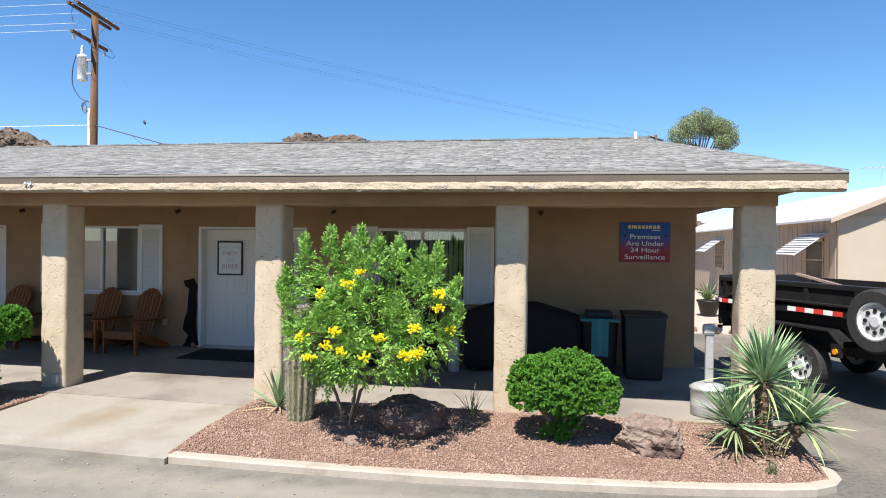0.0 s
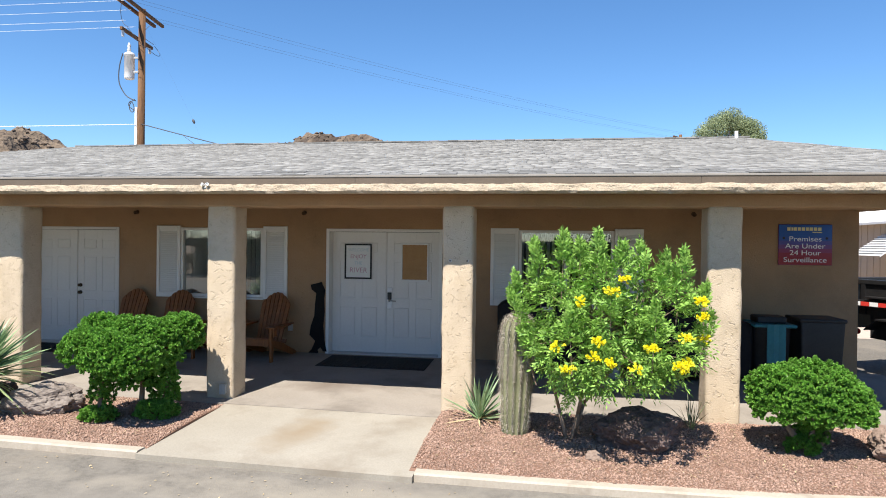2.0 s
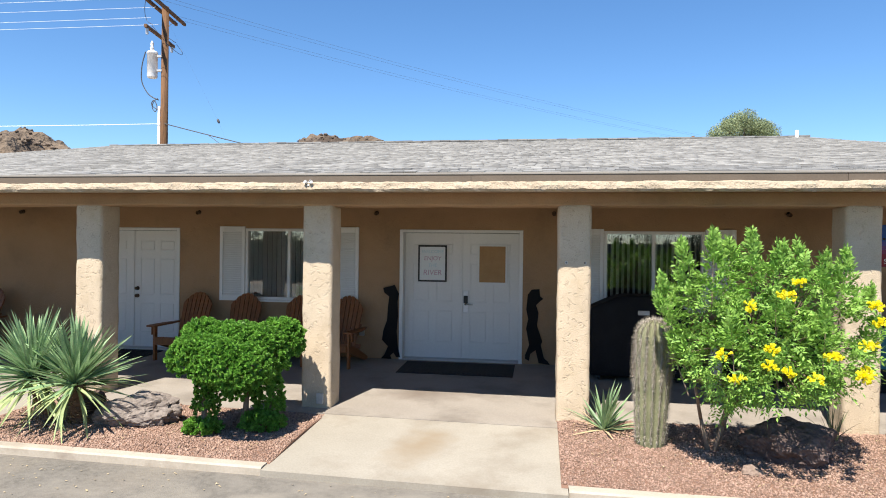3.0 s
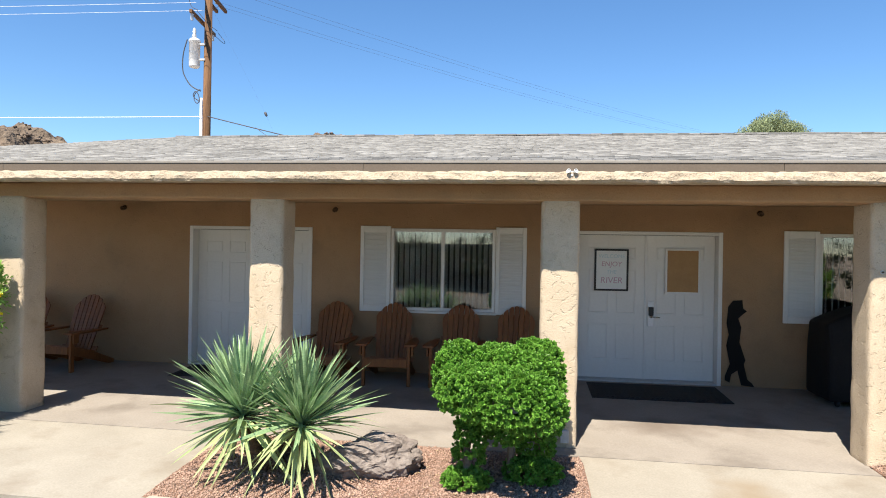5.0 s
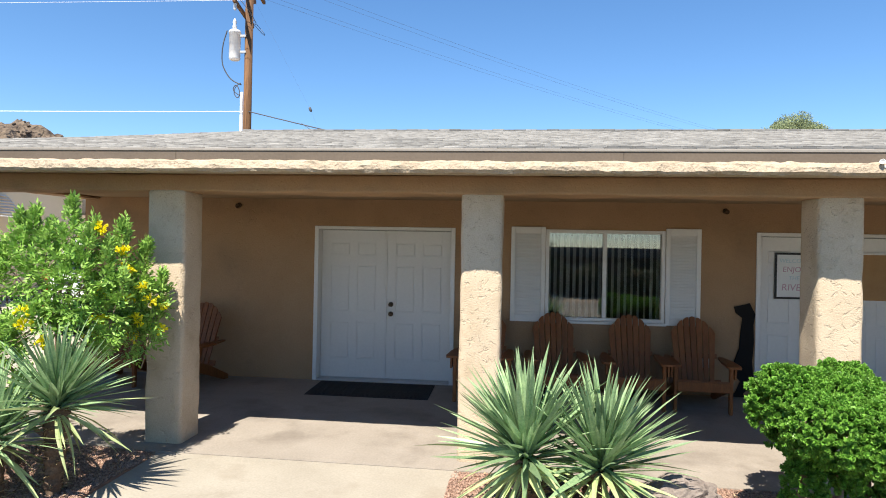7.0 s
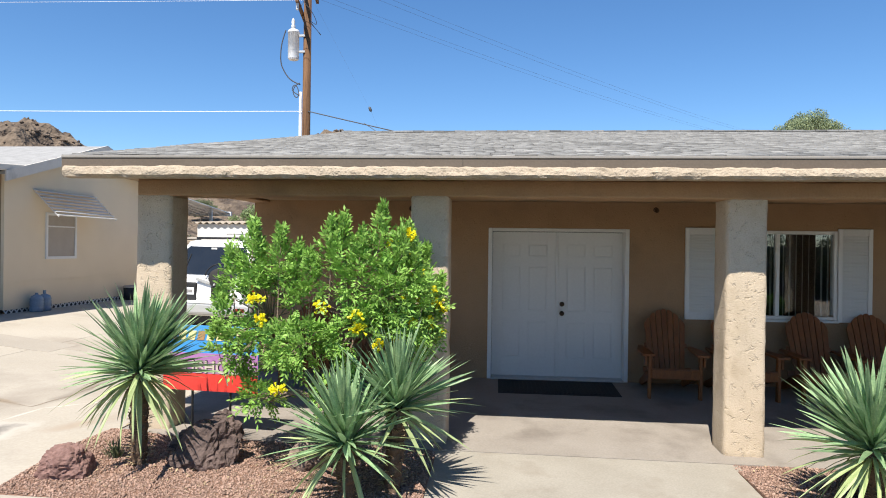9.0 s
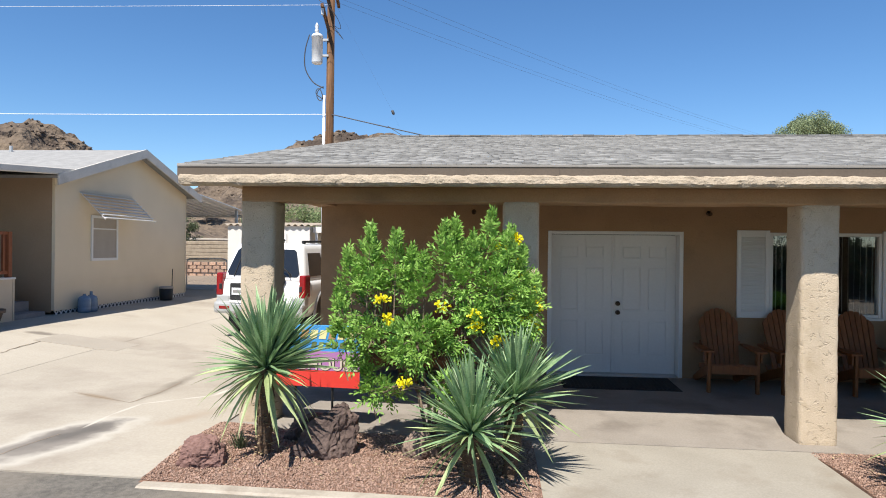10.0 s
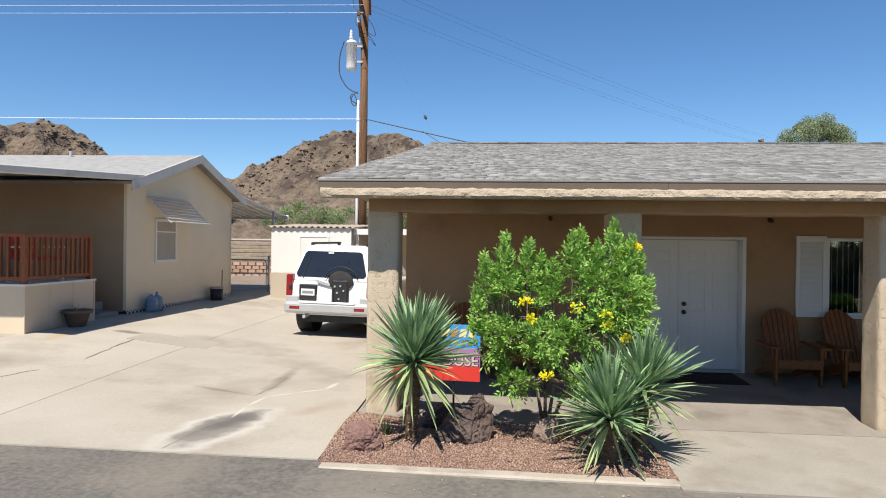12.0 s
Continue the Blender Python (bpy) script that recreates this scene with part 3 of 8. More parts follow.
kerb("kerb_middle", [(x, -1.84) for x in np.linspace(-3.48, -0.18, 12)], "pale concrete kerb along the planting bed")
kerb("kerb_west", [(x, -1.80) for x in np.linspace(-9.22, -6.17, 12)], "pale concrete kerb along the planting bed")


# ---- the building ----
WALL_Y, WALL_L, WALL_R, CEIL = 2.9, -9.07, 8.14, 2.44
DOORS = ((-5.735, -3.825), (-0.015, 1.95))
WINDOWS = ((-2.64, -1.13), (3.18, 4.65))
WIN_Z = (0.90, 2.08)


def front_wall():
    """The front wall, pierced by two double doors and two windows."""
    bm = bmesh.new()
    y0, y1, base, top = WALL_Y, WALL_Y + 0.24, -0.15, 2.6
    edges = sorted([WALL_L, WALL_R] + [v for d in DOORS for v in d] + [v for w in WINDOWS for v in w])
    for a, b in zip(edges, edges[1:]):
        if (a, b) in DOORS:
            box((a, y0, 2.08), (b, y1, top), bm=bm)
        elif (a, b) in WINDOWS:
            box((a, y0, base), (b, y1, WIN_Z[0]), bm=bm)
            box((a, y0, WIN_Z[1]), (b, y1, top), bm=bm)
        else:
            box((a, y0, base), (b, y1, top), bm=bm)
    bmesh.ops.remove_doubles(bm, verts=bm.verts[:], dist=0.0005)
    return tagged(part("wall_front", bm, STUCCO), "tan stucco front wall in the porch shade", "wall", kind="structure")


front_wall()
BACK = 16.5
for nm, lo, hi in (("wall_west", (WALL_L, WALL_Y + 0.24, -0.15), (WALL_L + 0.16, BACK, 3.0)), ("wall_east", (WALL_R - 0.16, WALL_Y + 0.24, -0.15), (WALL_R, BACK, 3.0)), ("wall_back", (WALL_L, BACK, -0.15), (WALL_R, BACK + 0.16, 3.0))):
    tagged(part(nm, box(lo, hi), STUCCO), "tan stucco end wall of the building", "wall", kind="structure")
# Inner wall and floor get their dimness from the dark colour.
tagged(part("wall_room", box((WALL_L + 0.16, 6.4, 0), (WALL_R - 0.16, 6.5, 2.44)), PAINTED_DIM), "inner wall behind the window blinds, dimness painted in", "wall", kind="structure")
tagged(part("floor", box((WALL_L + 0.16, WALL_Y + 0.245, -0.1), (WALL_R - 0.16, 6.4, 0.0)), PAINTED_DIM), "floor inside the building, dimness painted in", "floor", kind="structure")
tagged(part("ceiling", box((-9.3, -0.25, CEIL), (8.6, 6.6, CEIL + 0.05)), SOFFIT), "tan painted porch ceiling", "ceiling", kind="structure")

COLUMNS = {"Z": -9.16, "A": -6.43, "B": -3.52, "C": -0.55, "D": 2.42, "E": 5.372, "F": 8.025}


def rough_column(x, width=0.365):
    """A square stucco column with worn rounded edges and a lumpy skin."""
    z0 = slab_z(x, 0.2) - 0.06
    bm = box((x, 0.0, z0), (x + width, width, 2.30), 0.035, seg=2)
    bmesh.ops.subdivide_edges(bm, edges=[e for e in bm.edges if abs(e.verts[0].co.z - e.verts[1].co.z) > 1], cuts=34)
    bmesh.ops.subdivide_edges(bm, edges=[e for e in bm.edges if abs(e.verts[0].co.z - e.verts[1].co.z) < 0.01 and e.calc_length() > 0.2], cuts=5, use_grid_fill=True)
    bm.normal_update()
    for v in bm.verts:
        p = v.co
        v.co += v.normal * (0.009 * noise.noise((p.x * 5, p.y * 5, p.z * 4)) + 0.003 * noise.noise((p.x * 18, p.y * 18, p.z * 18)))
    ob = part("porch_column", bm, COLUMN, None, smooth=True)
    return tagged(ob, "square tan stucco porch column with worn edges", "column", "porch columns")


for x in COLUMNS.values():
    rough_column(x)


def beam(name, lo, hi):
    bm = box(lo, hi, 0.02, seg=2)
    long_axis = 0 if hi[0] - lo[0] > hi[1] - lo[1] else 1
    bmesh.ops.subdivide_edges(bm, edges=[e for e in bm.edges if abs(e.verts[0].co[long_axis] - e.verts[1].co[long_axis]) > 1], cuts=int((hi[long_axis] - lo[long_axis]) / 0.12))
    for v in bm.verts:
        p = v.co
        v.co += Vector((0, 1, 1)) * 0.012 * noise.noise((p.x * 2.5, p.y * 2.5, p.z * 5))
    return tagged(part(name, bm, STUCCO, smooth=False), "tan stucco porch beam above the columns", "beam", kind="structure")


beam("beam_front", (-9.15, 0.0, 2.275), (8.40, 0.34, CEIL))
beam("beam_west", (-9.12, 0.34, 2.40), (-8.84, WALL_Y, CEIL))
beam("beam_east", (8.06, 0.34, 2.40), (8.34, WALL_Y, CEIL))

EAVE_Y, EAVE_Z, RIDGE_Y, RIDGE_Z = -0.445, 2.592, 8.6, 4.39
EAVE_L, EAVE_R, RIDGE_L, RIDGE_R = -9.62, 8.90, -9.20, 8.05


def roof_point(u, v):
    """A point on the front slope: u along it from west to east, v from eave to ridge."""
    x = (EAVE_L + (RIDGE_L - EAVE_L) * v) * (1 - u) + (EAVE_R + (RIDGE_R - EAVE_R) * v) * u
    return Vector((x, EAVE_Y + (RIDGE_Y - EAVE_Y) * v, EAVE_Z + (RIDGE_Z - EAVE_Z) * v + 0.012 * noise.noise((x * 0.6, v * 6, 3))))


def roof():
    bm = bmesh.new()
    f = [roof_point(u, v) for u, v in ((0, 0), (1, 0), (1, 1), (0, 1))]
    back = [Vector((EAVE_R, 17.4, EAVE_Z)), Vector((EAVE_L, 17.4, EAVE_Z))]
    low = Vector((0, 0, -0.10))
    top = [bm.verts.new(p) for p in f + back]
    bot = [bm.verts.new(p + low) for p in f + back]
    for a in ((0, 1, 2, 3), (3, 2, 4, 5)):
        bm.faces.new([top[i] for i in a])
        bm.faces.new([bot[i] for i in a][::-1])
    loop = (0, 1, 2, 4, 5, 3)
    for i in range(6):
        a, b = loop[i], loop[(i + 1) % 6]
        bm.faces.new((top[b], top[a], bot[a], bot[b]))
    ob = tagged(part("roof", bm, SHINGLE_BASE), "low grey shingle roof with a long level ridge", "roof", kind="structure")
    return ob


ROOF = roof()


def gable_fill(name, x):
    bm = bmesh.new()
    pts = [(2.9, 2.6), (BACK, 2.6), (BACK, 2.75), (RIDGE_Y, 4.24), (2.9, 3.1)]
    a = [bm.verts.new((x, y, z)) for y, z in pts]
    b = [bm.verts.new((x + 0.12, y, z)) for y, z in pts]
    bm.faces.new(a)
    bm.faces.new(b[::-1])
    for i in range(5):
        bm.faces.new((a[(i + 1) % 5], a[i], b[i], b[(i + 1) % 5]))
    return tagged(part(name, bm, STUCCO), "tan stucco gable above the end wall", "wall", kind="structure")


gable_fill("wall_gable_west", WALL_L + 0.02)
gable_fill("wall_gable_east", WALL_R - 0.14)


def eave_trim():
    """Drip edge, brown fascia board and the lumpy cream stucco band beneath it."""
    tagged(part("trim_drip_edge", box((EAVE_L, EAVE_Y - 0.020, EAVE_Z - 0.012), (EAVE_R, EAVE_Y + 0.05, EAVE_Z + 0.012), 0.004), DRIP), "white metal drip edge along the roof", "trim", kind="structure")
    bm = bmesh.new()
    for a, b in zip(np.linspace(EAVE_L, EAVE_R, 6), np.linspace(EAVE_L, EAVE_R, 6)[1:]):
        box((a + 0.002, EAVE_Y - 0.012, 2.485), (b - 0.002, EAVE_Y - 0.002, EAVE_Z - 0.013), bm=bm)
    tagged(part("trim_fascia", bm, FASCIA), "brown painted fascia board under the roof edge", "fascia", kind="structure")
    n, prof = 620, [(0.10, 2.508), (-0.008, 2.508), (-0.034, 2.492), (-0.048, 2.460), (-0.054, 2.428), (-0.030, 2.404), (0.10, 2.402)]
    vs, fs = [], []
    for i in range(n + 1):
        x = EAVE_L + 0.03 + (EAVE_R - EAVE_L - 0.06) * i / n
        for k, (dy, z) in enumerate(prof):
            w = 0 if k in (0, 6) else 1
            vs.append((x, EAVE_Y + dy + w * (0.016 * noise.noise((x * 4, k * 0.5, 1)) + 0.012 * noise.noise((x * 12, k * 0.9, 4))), z + w * (0.010 * noise.noise((x * 3, k * 0.6, 5)) + 0.009 * noise.noise((x * 13, k, 9)))))
    k = len(prof)
    for i in range(n):
        for j in range(k - 1):
            fs.append((i * k + j, (i + 1) * k + j, (i + 1) * k + j + 1, i * k + j + 1))
    fs += [tuple(range(k)), tuple(range(n * k, n * k + k))[::-1]]
    tagged(raw("trim_stucco_band", vs, fs, STUCCO_ROLL), "lumpy cream stucco band along the eave", "trim", kind="structure")
    tagged(part("ceiling_soffit", box((EAVE_L + 0.04, EAVE_Y + 0.102, 2.43), (EAVE_R - 0.04, -0.255, 2.46)), SOFFIT), "tan soffit under the roof overhang", "soffit", kind="structure")
    for nm, x in (("trim_rake_west", EAVE_L), ("trim_rake_east", EAVE_R - 0.04)):
        bm = bmesh.new()
        e = RIDGE_L if x < 0 else RIDGE_R - 0.04
        pts = [(x, EAVE_Y + 0.04, EAVE_Z - 0.015), (e, RIDGE_Y, RIDGE_Z - 0.01), (e, RIDGE_Y, RIDGE_Z - 0.17), (x, EAVE_Y + 0.04, EAVE_Z - 0.17)]
        a = [bm.verts.new(p) for p in pts]
        b = [bm.verts.new((p[0] + 0.04, p[1], p[2])) for p in pts]
        bm.faces.new(a[::-1])
        bm.faces.new(b)
        for i in range(4):
            bm.faces.new((a[i], a[(i + 1) % 4], b[(i + 1) % 4], b[i]))
        tagged(part(nm, bm, FASCIA), "brown painted rake board at the roof end", "trim", kind="structure")


eave_trim()


# ---- doors and windows ----
def door_leaf(parent, x0, x1, y, panel_rows=((0.28, 0.78), (0.93, 1.55), (1.69, 1.86))):
    """A white leaf with six shallow pressed panels."""
    bm = box((x0, y + 0.007, 0.02), (x1, y + 0.042, 2.03))
    w = x1 - x0
    cols = ((0.15, 0.44), (0.56, 0.85))
    for a, b in ((0.0, 0.15), (0.44, 0.56), (0.85, 1.0)):
        box((x0 + a * w, y, 0.02), (x0 + b * w, y + 0.008, 2.03), 0.002, bm=bm)
    edges = [0.02] + [v for r in panel_rows for v in r] + [2.03]
    for a, b in cols:
        p0, p1 = x0 + a * w, x0 + b * w
        for lo, hi in zip(edges[::2], edges[1::2]):
            box((p0 - 0.002, y + 0.0003, lo), (p1 + 0.002, y + 0.008, hi), 0.002, bm=bm)
        for lo, hi in panel_rows:
            box((p0 + 0.012, y + 0.0005, lo + 0.012), (p1 - 0.012, y + 0.008, hi - 0.012), 0.004, bm=bm)
    return part("door_leaf", bm, WHITE, parent)


def double_door(name, x0, x1, label):
    ob = thing(name, label, "double door", kind="structure")
    t = 0.055
    y = WALL_Y
    part("door_jamb", box((x0, y - 0.015, -0.01), (x0 + t, y + 0.23, 2.08), 0.004), WHITE_TRIM, ob)
    part("door_jamb", box((x1 - t, y - 0.015, -0.01), (x1, y + 0.23, 2.08), 0.004), WHITE_TRIM, ob)
    part("door_head", box((x0 + t, y - 0.015, 2.035), (x1 - t, y + 0.23, 2.08), 0.004), WHITE_TRIM, ob)
    part("threshold", box((x0 + t, y - 0.03, -0.005), (x1 - t, y + 0.22, 0.018), 0.004), GALV, ob, "dull metal threshold")
    mid = (x0 + x1) / 2
    left = door_leaf(ob, x0 + t + 0.003, mid - 0.002, y + 0.16)
    right = door_leaf(ob, mid + 0.002, x1 - t - 0.003, y + 0.16)
    part("astragal", box((mid - 0.018, y + 0.142, 0.02), (mid + 0.018, y + 0.16, 2.03), 0.004), WHITE, ob)
    return ob, left, right, mid


def round_knob(parent, x, z, y, mat, r=0.028):
    bm = lathe([(0.034, 0), (0.034, 0.008), (0.012, 0.012), (0.012, 0.03), (r, 0.036), (r, 0.055), (r * 0.6, 0.064)], 16, m=pose(x, y, z, 90, 0, 0))
    return part("knob", bm, mat, parent, "dark round knob", smooth=True)


door_a, leaf_l, leaf_r, mid = double_door("door_1", *DOORS[0], "closed white six-panel double door with dark knobs")
round_knob(leaf_r, mid + 0.075, 1.03, WALL_Y + 0.16, BRONZE)
round_knob(leaf_r, mid + 0.075, 0.90, WALL_Y + 0.16, BRONZE)

door_b, leaf_l, leaf_r, mid = double_door("door_2", *DOORS[1], "closed white panel double door with keypad lock and boards")
part("lock_plate", box((mid + 0.035, WALL_Y + 0.136, 0.76), (mid + 0.115, WALL_Y + 0.16, 1.11), 0.006), ALU, leaf_r, "pale metal lock plate")
part("keypad", box((mid + 0.042, WALL_Y + 0.106, 0.91), (mid + 0.108, WALL_Y + 0.136, 1.03), 0.006), BLACK_PLASTIC, leaf_r, "black keypad")
part("lever_handle", rod((mid + 0.075, WALL_Y + 0.10, 0.895), (mid + 0.19, WALL_Y + 0.10, 0.89), 0.011, 0.008), CHROME, leaf_r, "chrome lever handle", smooth=True)
part("handle_rose", rod((mid + 0.075, WALL_Y + 0.14, 0.895), (mid + 0.075, WALL_Y + 0.09, 0.895), 0.022, 0.016), CHROME, leaf_r, smooth=True)


def cork_board():
    x0, x1, z0, z1, y = 1.225, 1.70, 1.22, 1.855, WALL_Y + 0.14
    ob = thing("notice_board", "brown cork panel in a white frame on the door", "notice board", (x0, y, z0))
    w, h = x1 - x0, z1 - z0
    part("cork_sheet", box((0.03, -0.006, 0.03), (w - 0.03, 0.004, h - 0.03)), CORK, ob, "tan cork sheet")
    bm = bmesh.new()
    for lo, hi in (((0, -0.014, 0), (w, 0.004, 0.03)), ((0, -0.014, h - 0.03), (w, 0.004, h)), ((0, -0.014, 0.03), (0.03, 0.004, h - 0.03)), ((w - 0.03, -0.014, 0.03), (w, 0.004, h - 0.03))):
        box(lo, hi, 0.003, bm=bm)
    part("frame", bm, WHITE_TRIM, ob)


cork_board()


def white_board():
    x0, x1, z0, z1, y = 0.26, 0.728, 1.244, 1.833, WALL_Y + 0.14
    ob = thing("whiteboard", "small whiteboard with coloured handwriting in a black frame", "whiteboard", (x0, y, z0))
    w, h, f = x1 - x0, z1 - z0, 0.026
    part("board", box((f, -0.006, f), (w - f, 0.004, h - f)), BOARD_WHITE, ob)
    bm = bmesh.new()
    for lo, hi in (((0, -0.016, 0), (w, 0.004, f)), ((0, -0.016, h - f), (w, 0.004, h)), ((0, -0.016, f), (f, 0.004, h - f)), ((w - f, -0.016, f), (w, 0.004, h - f))):
        box(lo, hi, 0.003, bm=bm)
    part("frame", bm, BLACK_PLASTIC, ob, "black frame")
    for body, size, mat, z in (("WELCOME", 0.075, INK_BLUE, 0.485), ("ENJOY", 0.095, INK_RED, 0.375), ("THE", 0.075, INK_BLUE, 0.265), ("RIVER", 0.12, INK_RED, 0.145)):
        lettering("writing", body, size, mat, ob, pose(w / 2, -0.0075, z, 90, 0, 0), shear=0.1)


white_board()


def shutter(parent, x0, x1, z0, z1):
    """A white louvred shutter screwed to the wall."""
    ob = new("shutter")
    ob.parent = parent
    ob["label"] = "white louvred shutter"
    y = WALL_Y
    bm, f = bmesh.new(), 0.055
    for lo, hi in (((x0, y - 0.035, z0), (x0 + f, y - 0.003, z1)), ((x1 - f, y - 0.035, z0), (x1, y - 0.003, z1)), ((x0 + f, y - 0.035, z1 - 0.09), (x1 - f, y - 0.003, z1)), ((x0 + f, y - 0.035, z0), (x1 - f, y - 0.003, z0 + 0.09))):
        box(lo, hi, 0.004, bm=bm)
    part("shutter_frame", bm, WHITE_TRIM, ob)
    part("shutter_back", box((x0 + f, y - 0.009, z0 + 0.09), (x1 - f, y - 0.003, z1 - 0.09)), WHITE_TRIM, ob)
    n = 29
    step = (z1 - z0 - 0.18) / n
    me = None
    for i in range(n):
        z = z0 + 0.09 + step * (i + 0.5)
        if me is None:
            s = part("slat", box((x0 + f + 0.002, -0.004, -step * 0.52), (x1 - f - 0.002, 0.004, step * 0.52), 0.002, m=pose(0, 0, 0, -28, 0, 0)), WHITE_TRIM, ob)
            me = s.data
        else:
            s = new("slat", me)
            s.parent = ob
        s.location = (0, y - 0.019, z)
    return ob


def window(name, x0, x1, shutters, label):
    """A sliding window: frame, mullion, two panes, vertical blinds and shutters."""
    ob = thing(name, label, "window", kind="structure")
    z0, z1 = WIN_Z
    y, f = WALL_Y, 0.045
    bm = bmesh.new()
    for lo, hi in (((x0, y - 0.02, z0), (x0 + f, y + 0.08, z1)), ((x1 - f, y - 0.02, z0), (x1, y + 0.08, z1)), ((x0 + f, y - 0.02, z1 - f), (x1 - f, y + 0.08, z1)), ((x0 + f, y - 0.02, z0), (x1 - f, y + 0.08, z0 + f))):
        box(lo, hi, 0.004, bm=bm)
    part("window_frame", bm, WHITE_TRIM, ob)
    part("window_sill", box((x0 - 0.02, y - 0.05, z0 - 0.035), (x1 + 0.02, y - 0.001, z0 - 0.002), 0.005), WHITE_TRIM, ob)
    mid = (x0 + x1) / 2
    part("mullion", box((mid - 0.025, y - 0.01, z0 + f), (mid + 0.025, y + 0.06, z1 - f), 0.004), WHITE_TRIM, ob)
    for a, b in ((x0 + f, mid - 0.025), (mid + 0.025, x1 - f)):
        p = part("pane", box((a, y + 0.030, z0 + f), (b, y + 0.036, z1 - f)), GLASS, ob, "dark reflecting glass")
        p.visible_shadow = False
    blind = part("blind_rail", box((x0 + 0.01, y + 0.12, z1 - 0.05), (x1 - 0.01, y + 0.16, z1 + 0.01)), BLIND, ob)
    n = int((x1 - x0) / 0.082)
    me = None
    rng = random.Random(len(name) + int(x0 * 10))
    for i in range(n):
        if me is None:
            v = part("blind_vane", box((-0.04, -0.0015, z0 - 0.05), (0.04, 0.0015, z1 - 0.05)), BLIND, blind, "grey vertical vane")
            me = v.data
        else:
            v = new("blind_vane", me)
            v.parent = blind
        v.matrix_basis = pose(x0 + 0.05 + i * 0.082, y + 0.10, 0, 0, 0, 56 + rng.uniform(-8, 8))
    for a, b in shutters:
        shutter(ob, a, b, 0.875, 2.11)
    return ob


window("window_1", *WINDOWS[0], ((-3.09, -2.645), (-1.125, -0.692)), "sliding window with grey vertical blinds and white shutters")
window("window_2", *WINDOWS[1], ((2.73, 3.175), (4.655, 5.09)), "sliding window reflecting sky, with blinds and white shutters")


# ---- fixtures on the building ----
def wall_light(x):
    ob = thing("wall_light", "small dark bronze eyeball light under the porch ceiling", "wall light", (x, WALL_Y - 0.001, 2.345), group="porch wall lights")
    part("base_plate", lathe([(0.05, 0), (0.05, 0.012), (0.03, 0.02)], 16, m=pose(0, 0, 0, 90, 0, 0)), BRONZE, ob, smooth=True)
    part("lamp_head", lathe([(0.018, 0), (0.038, 0.02), (0.046, 0.055), (0.044, 0.085), (0.036, 0.086), (0.03, 0.06)], 16, m=pose(0, -0.02, 0, 105, 0, 0)), BRONZE, ob, smooth=True)
    ob.scale = (0.7, 0.7, 0.7)
    return ob


for x in (-6.81, -3.48, -0.40, 2.42, 5.82):
    wall_light(x)


def flood_light():
    ob = thing("flood_light", "small white twin floodlight fixed to the eave", "floodlight", (-0.30, EAVE_Y - 0.03, 2.49))
    part("base_plate", lathe([(0.055, 0), (0.055, 0.02), (0.03, 0.035)], 16, m=pose(0, 0.03, 0, 90, 0, 0)), ALU, ob, smooth=True)
    for s in (-1, 1):
        head = part("lamp_head", lathe([(0.02, 0), (0.03, 0.03), (0.05, 0.09), (0.056, 0.12), (0.05, 0.122), (0.045, 0.10)], 16, m=pose(s * 0.035, -0.01, 0.015, 75, 0, s * 32)), ALU, ob, smooth=True)
    part("sensor", box((-0.025, -0.07, -0.085), (0.025, -0.01, -0.03), 0.012), ALU, ob)
    ob.scale = (0.36, 0.36, 0.36)


flood_light()


def outlet(x, y, z, label="weathered grey outlet box"):
    ob = thing("outlet_box", label + " on the stucco", "outlet", (x, y, z))
    part("box", box((-0.035, -0.045, -0.055), (0.035, 0.0, 0.055), 0.006), GALV, ob)
    part("cover", box((-0.04, -0.052, -0.06), (0.04, -0.045, 0.06), 0.003), GALV, ob)


outlet(-0.62, 2.899, 0.42)
outlet(-0.30, 0.0, 0.02)


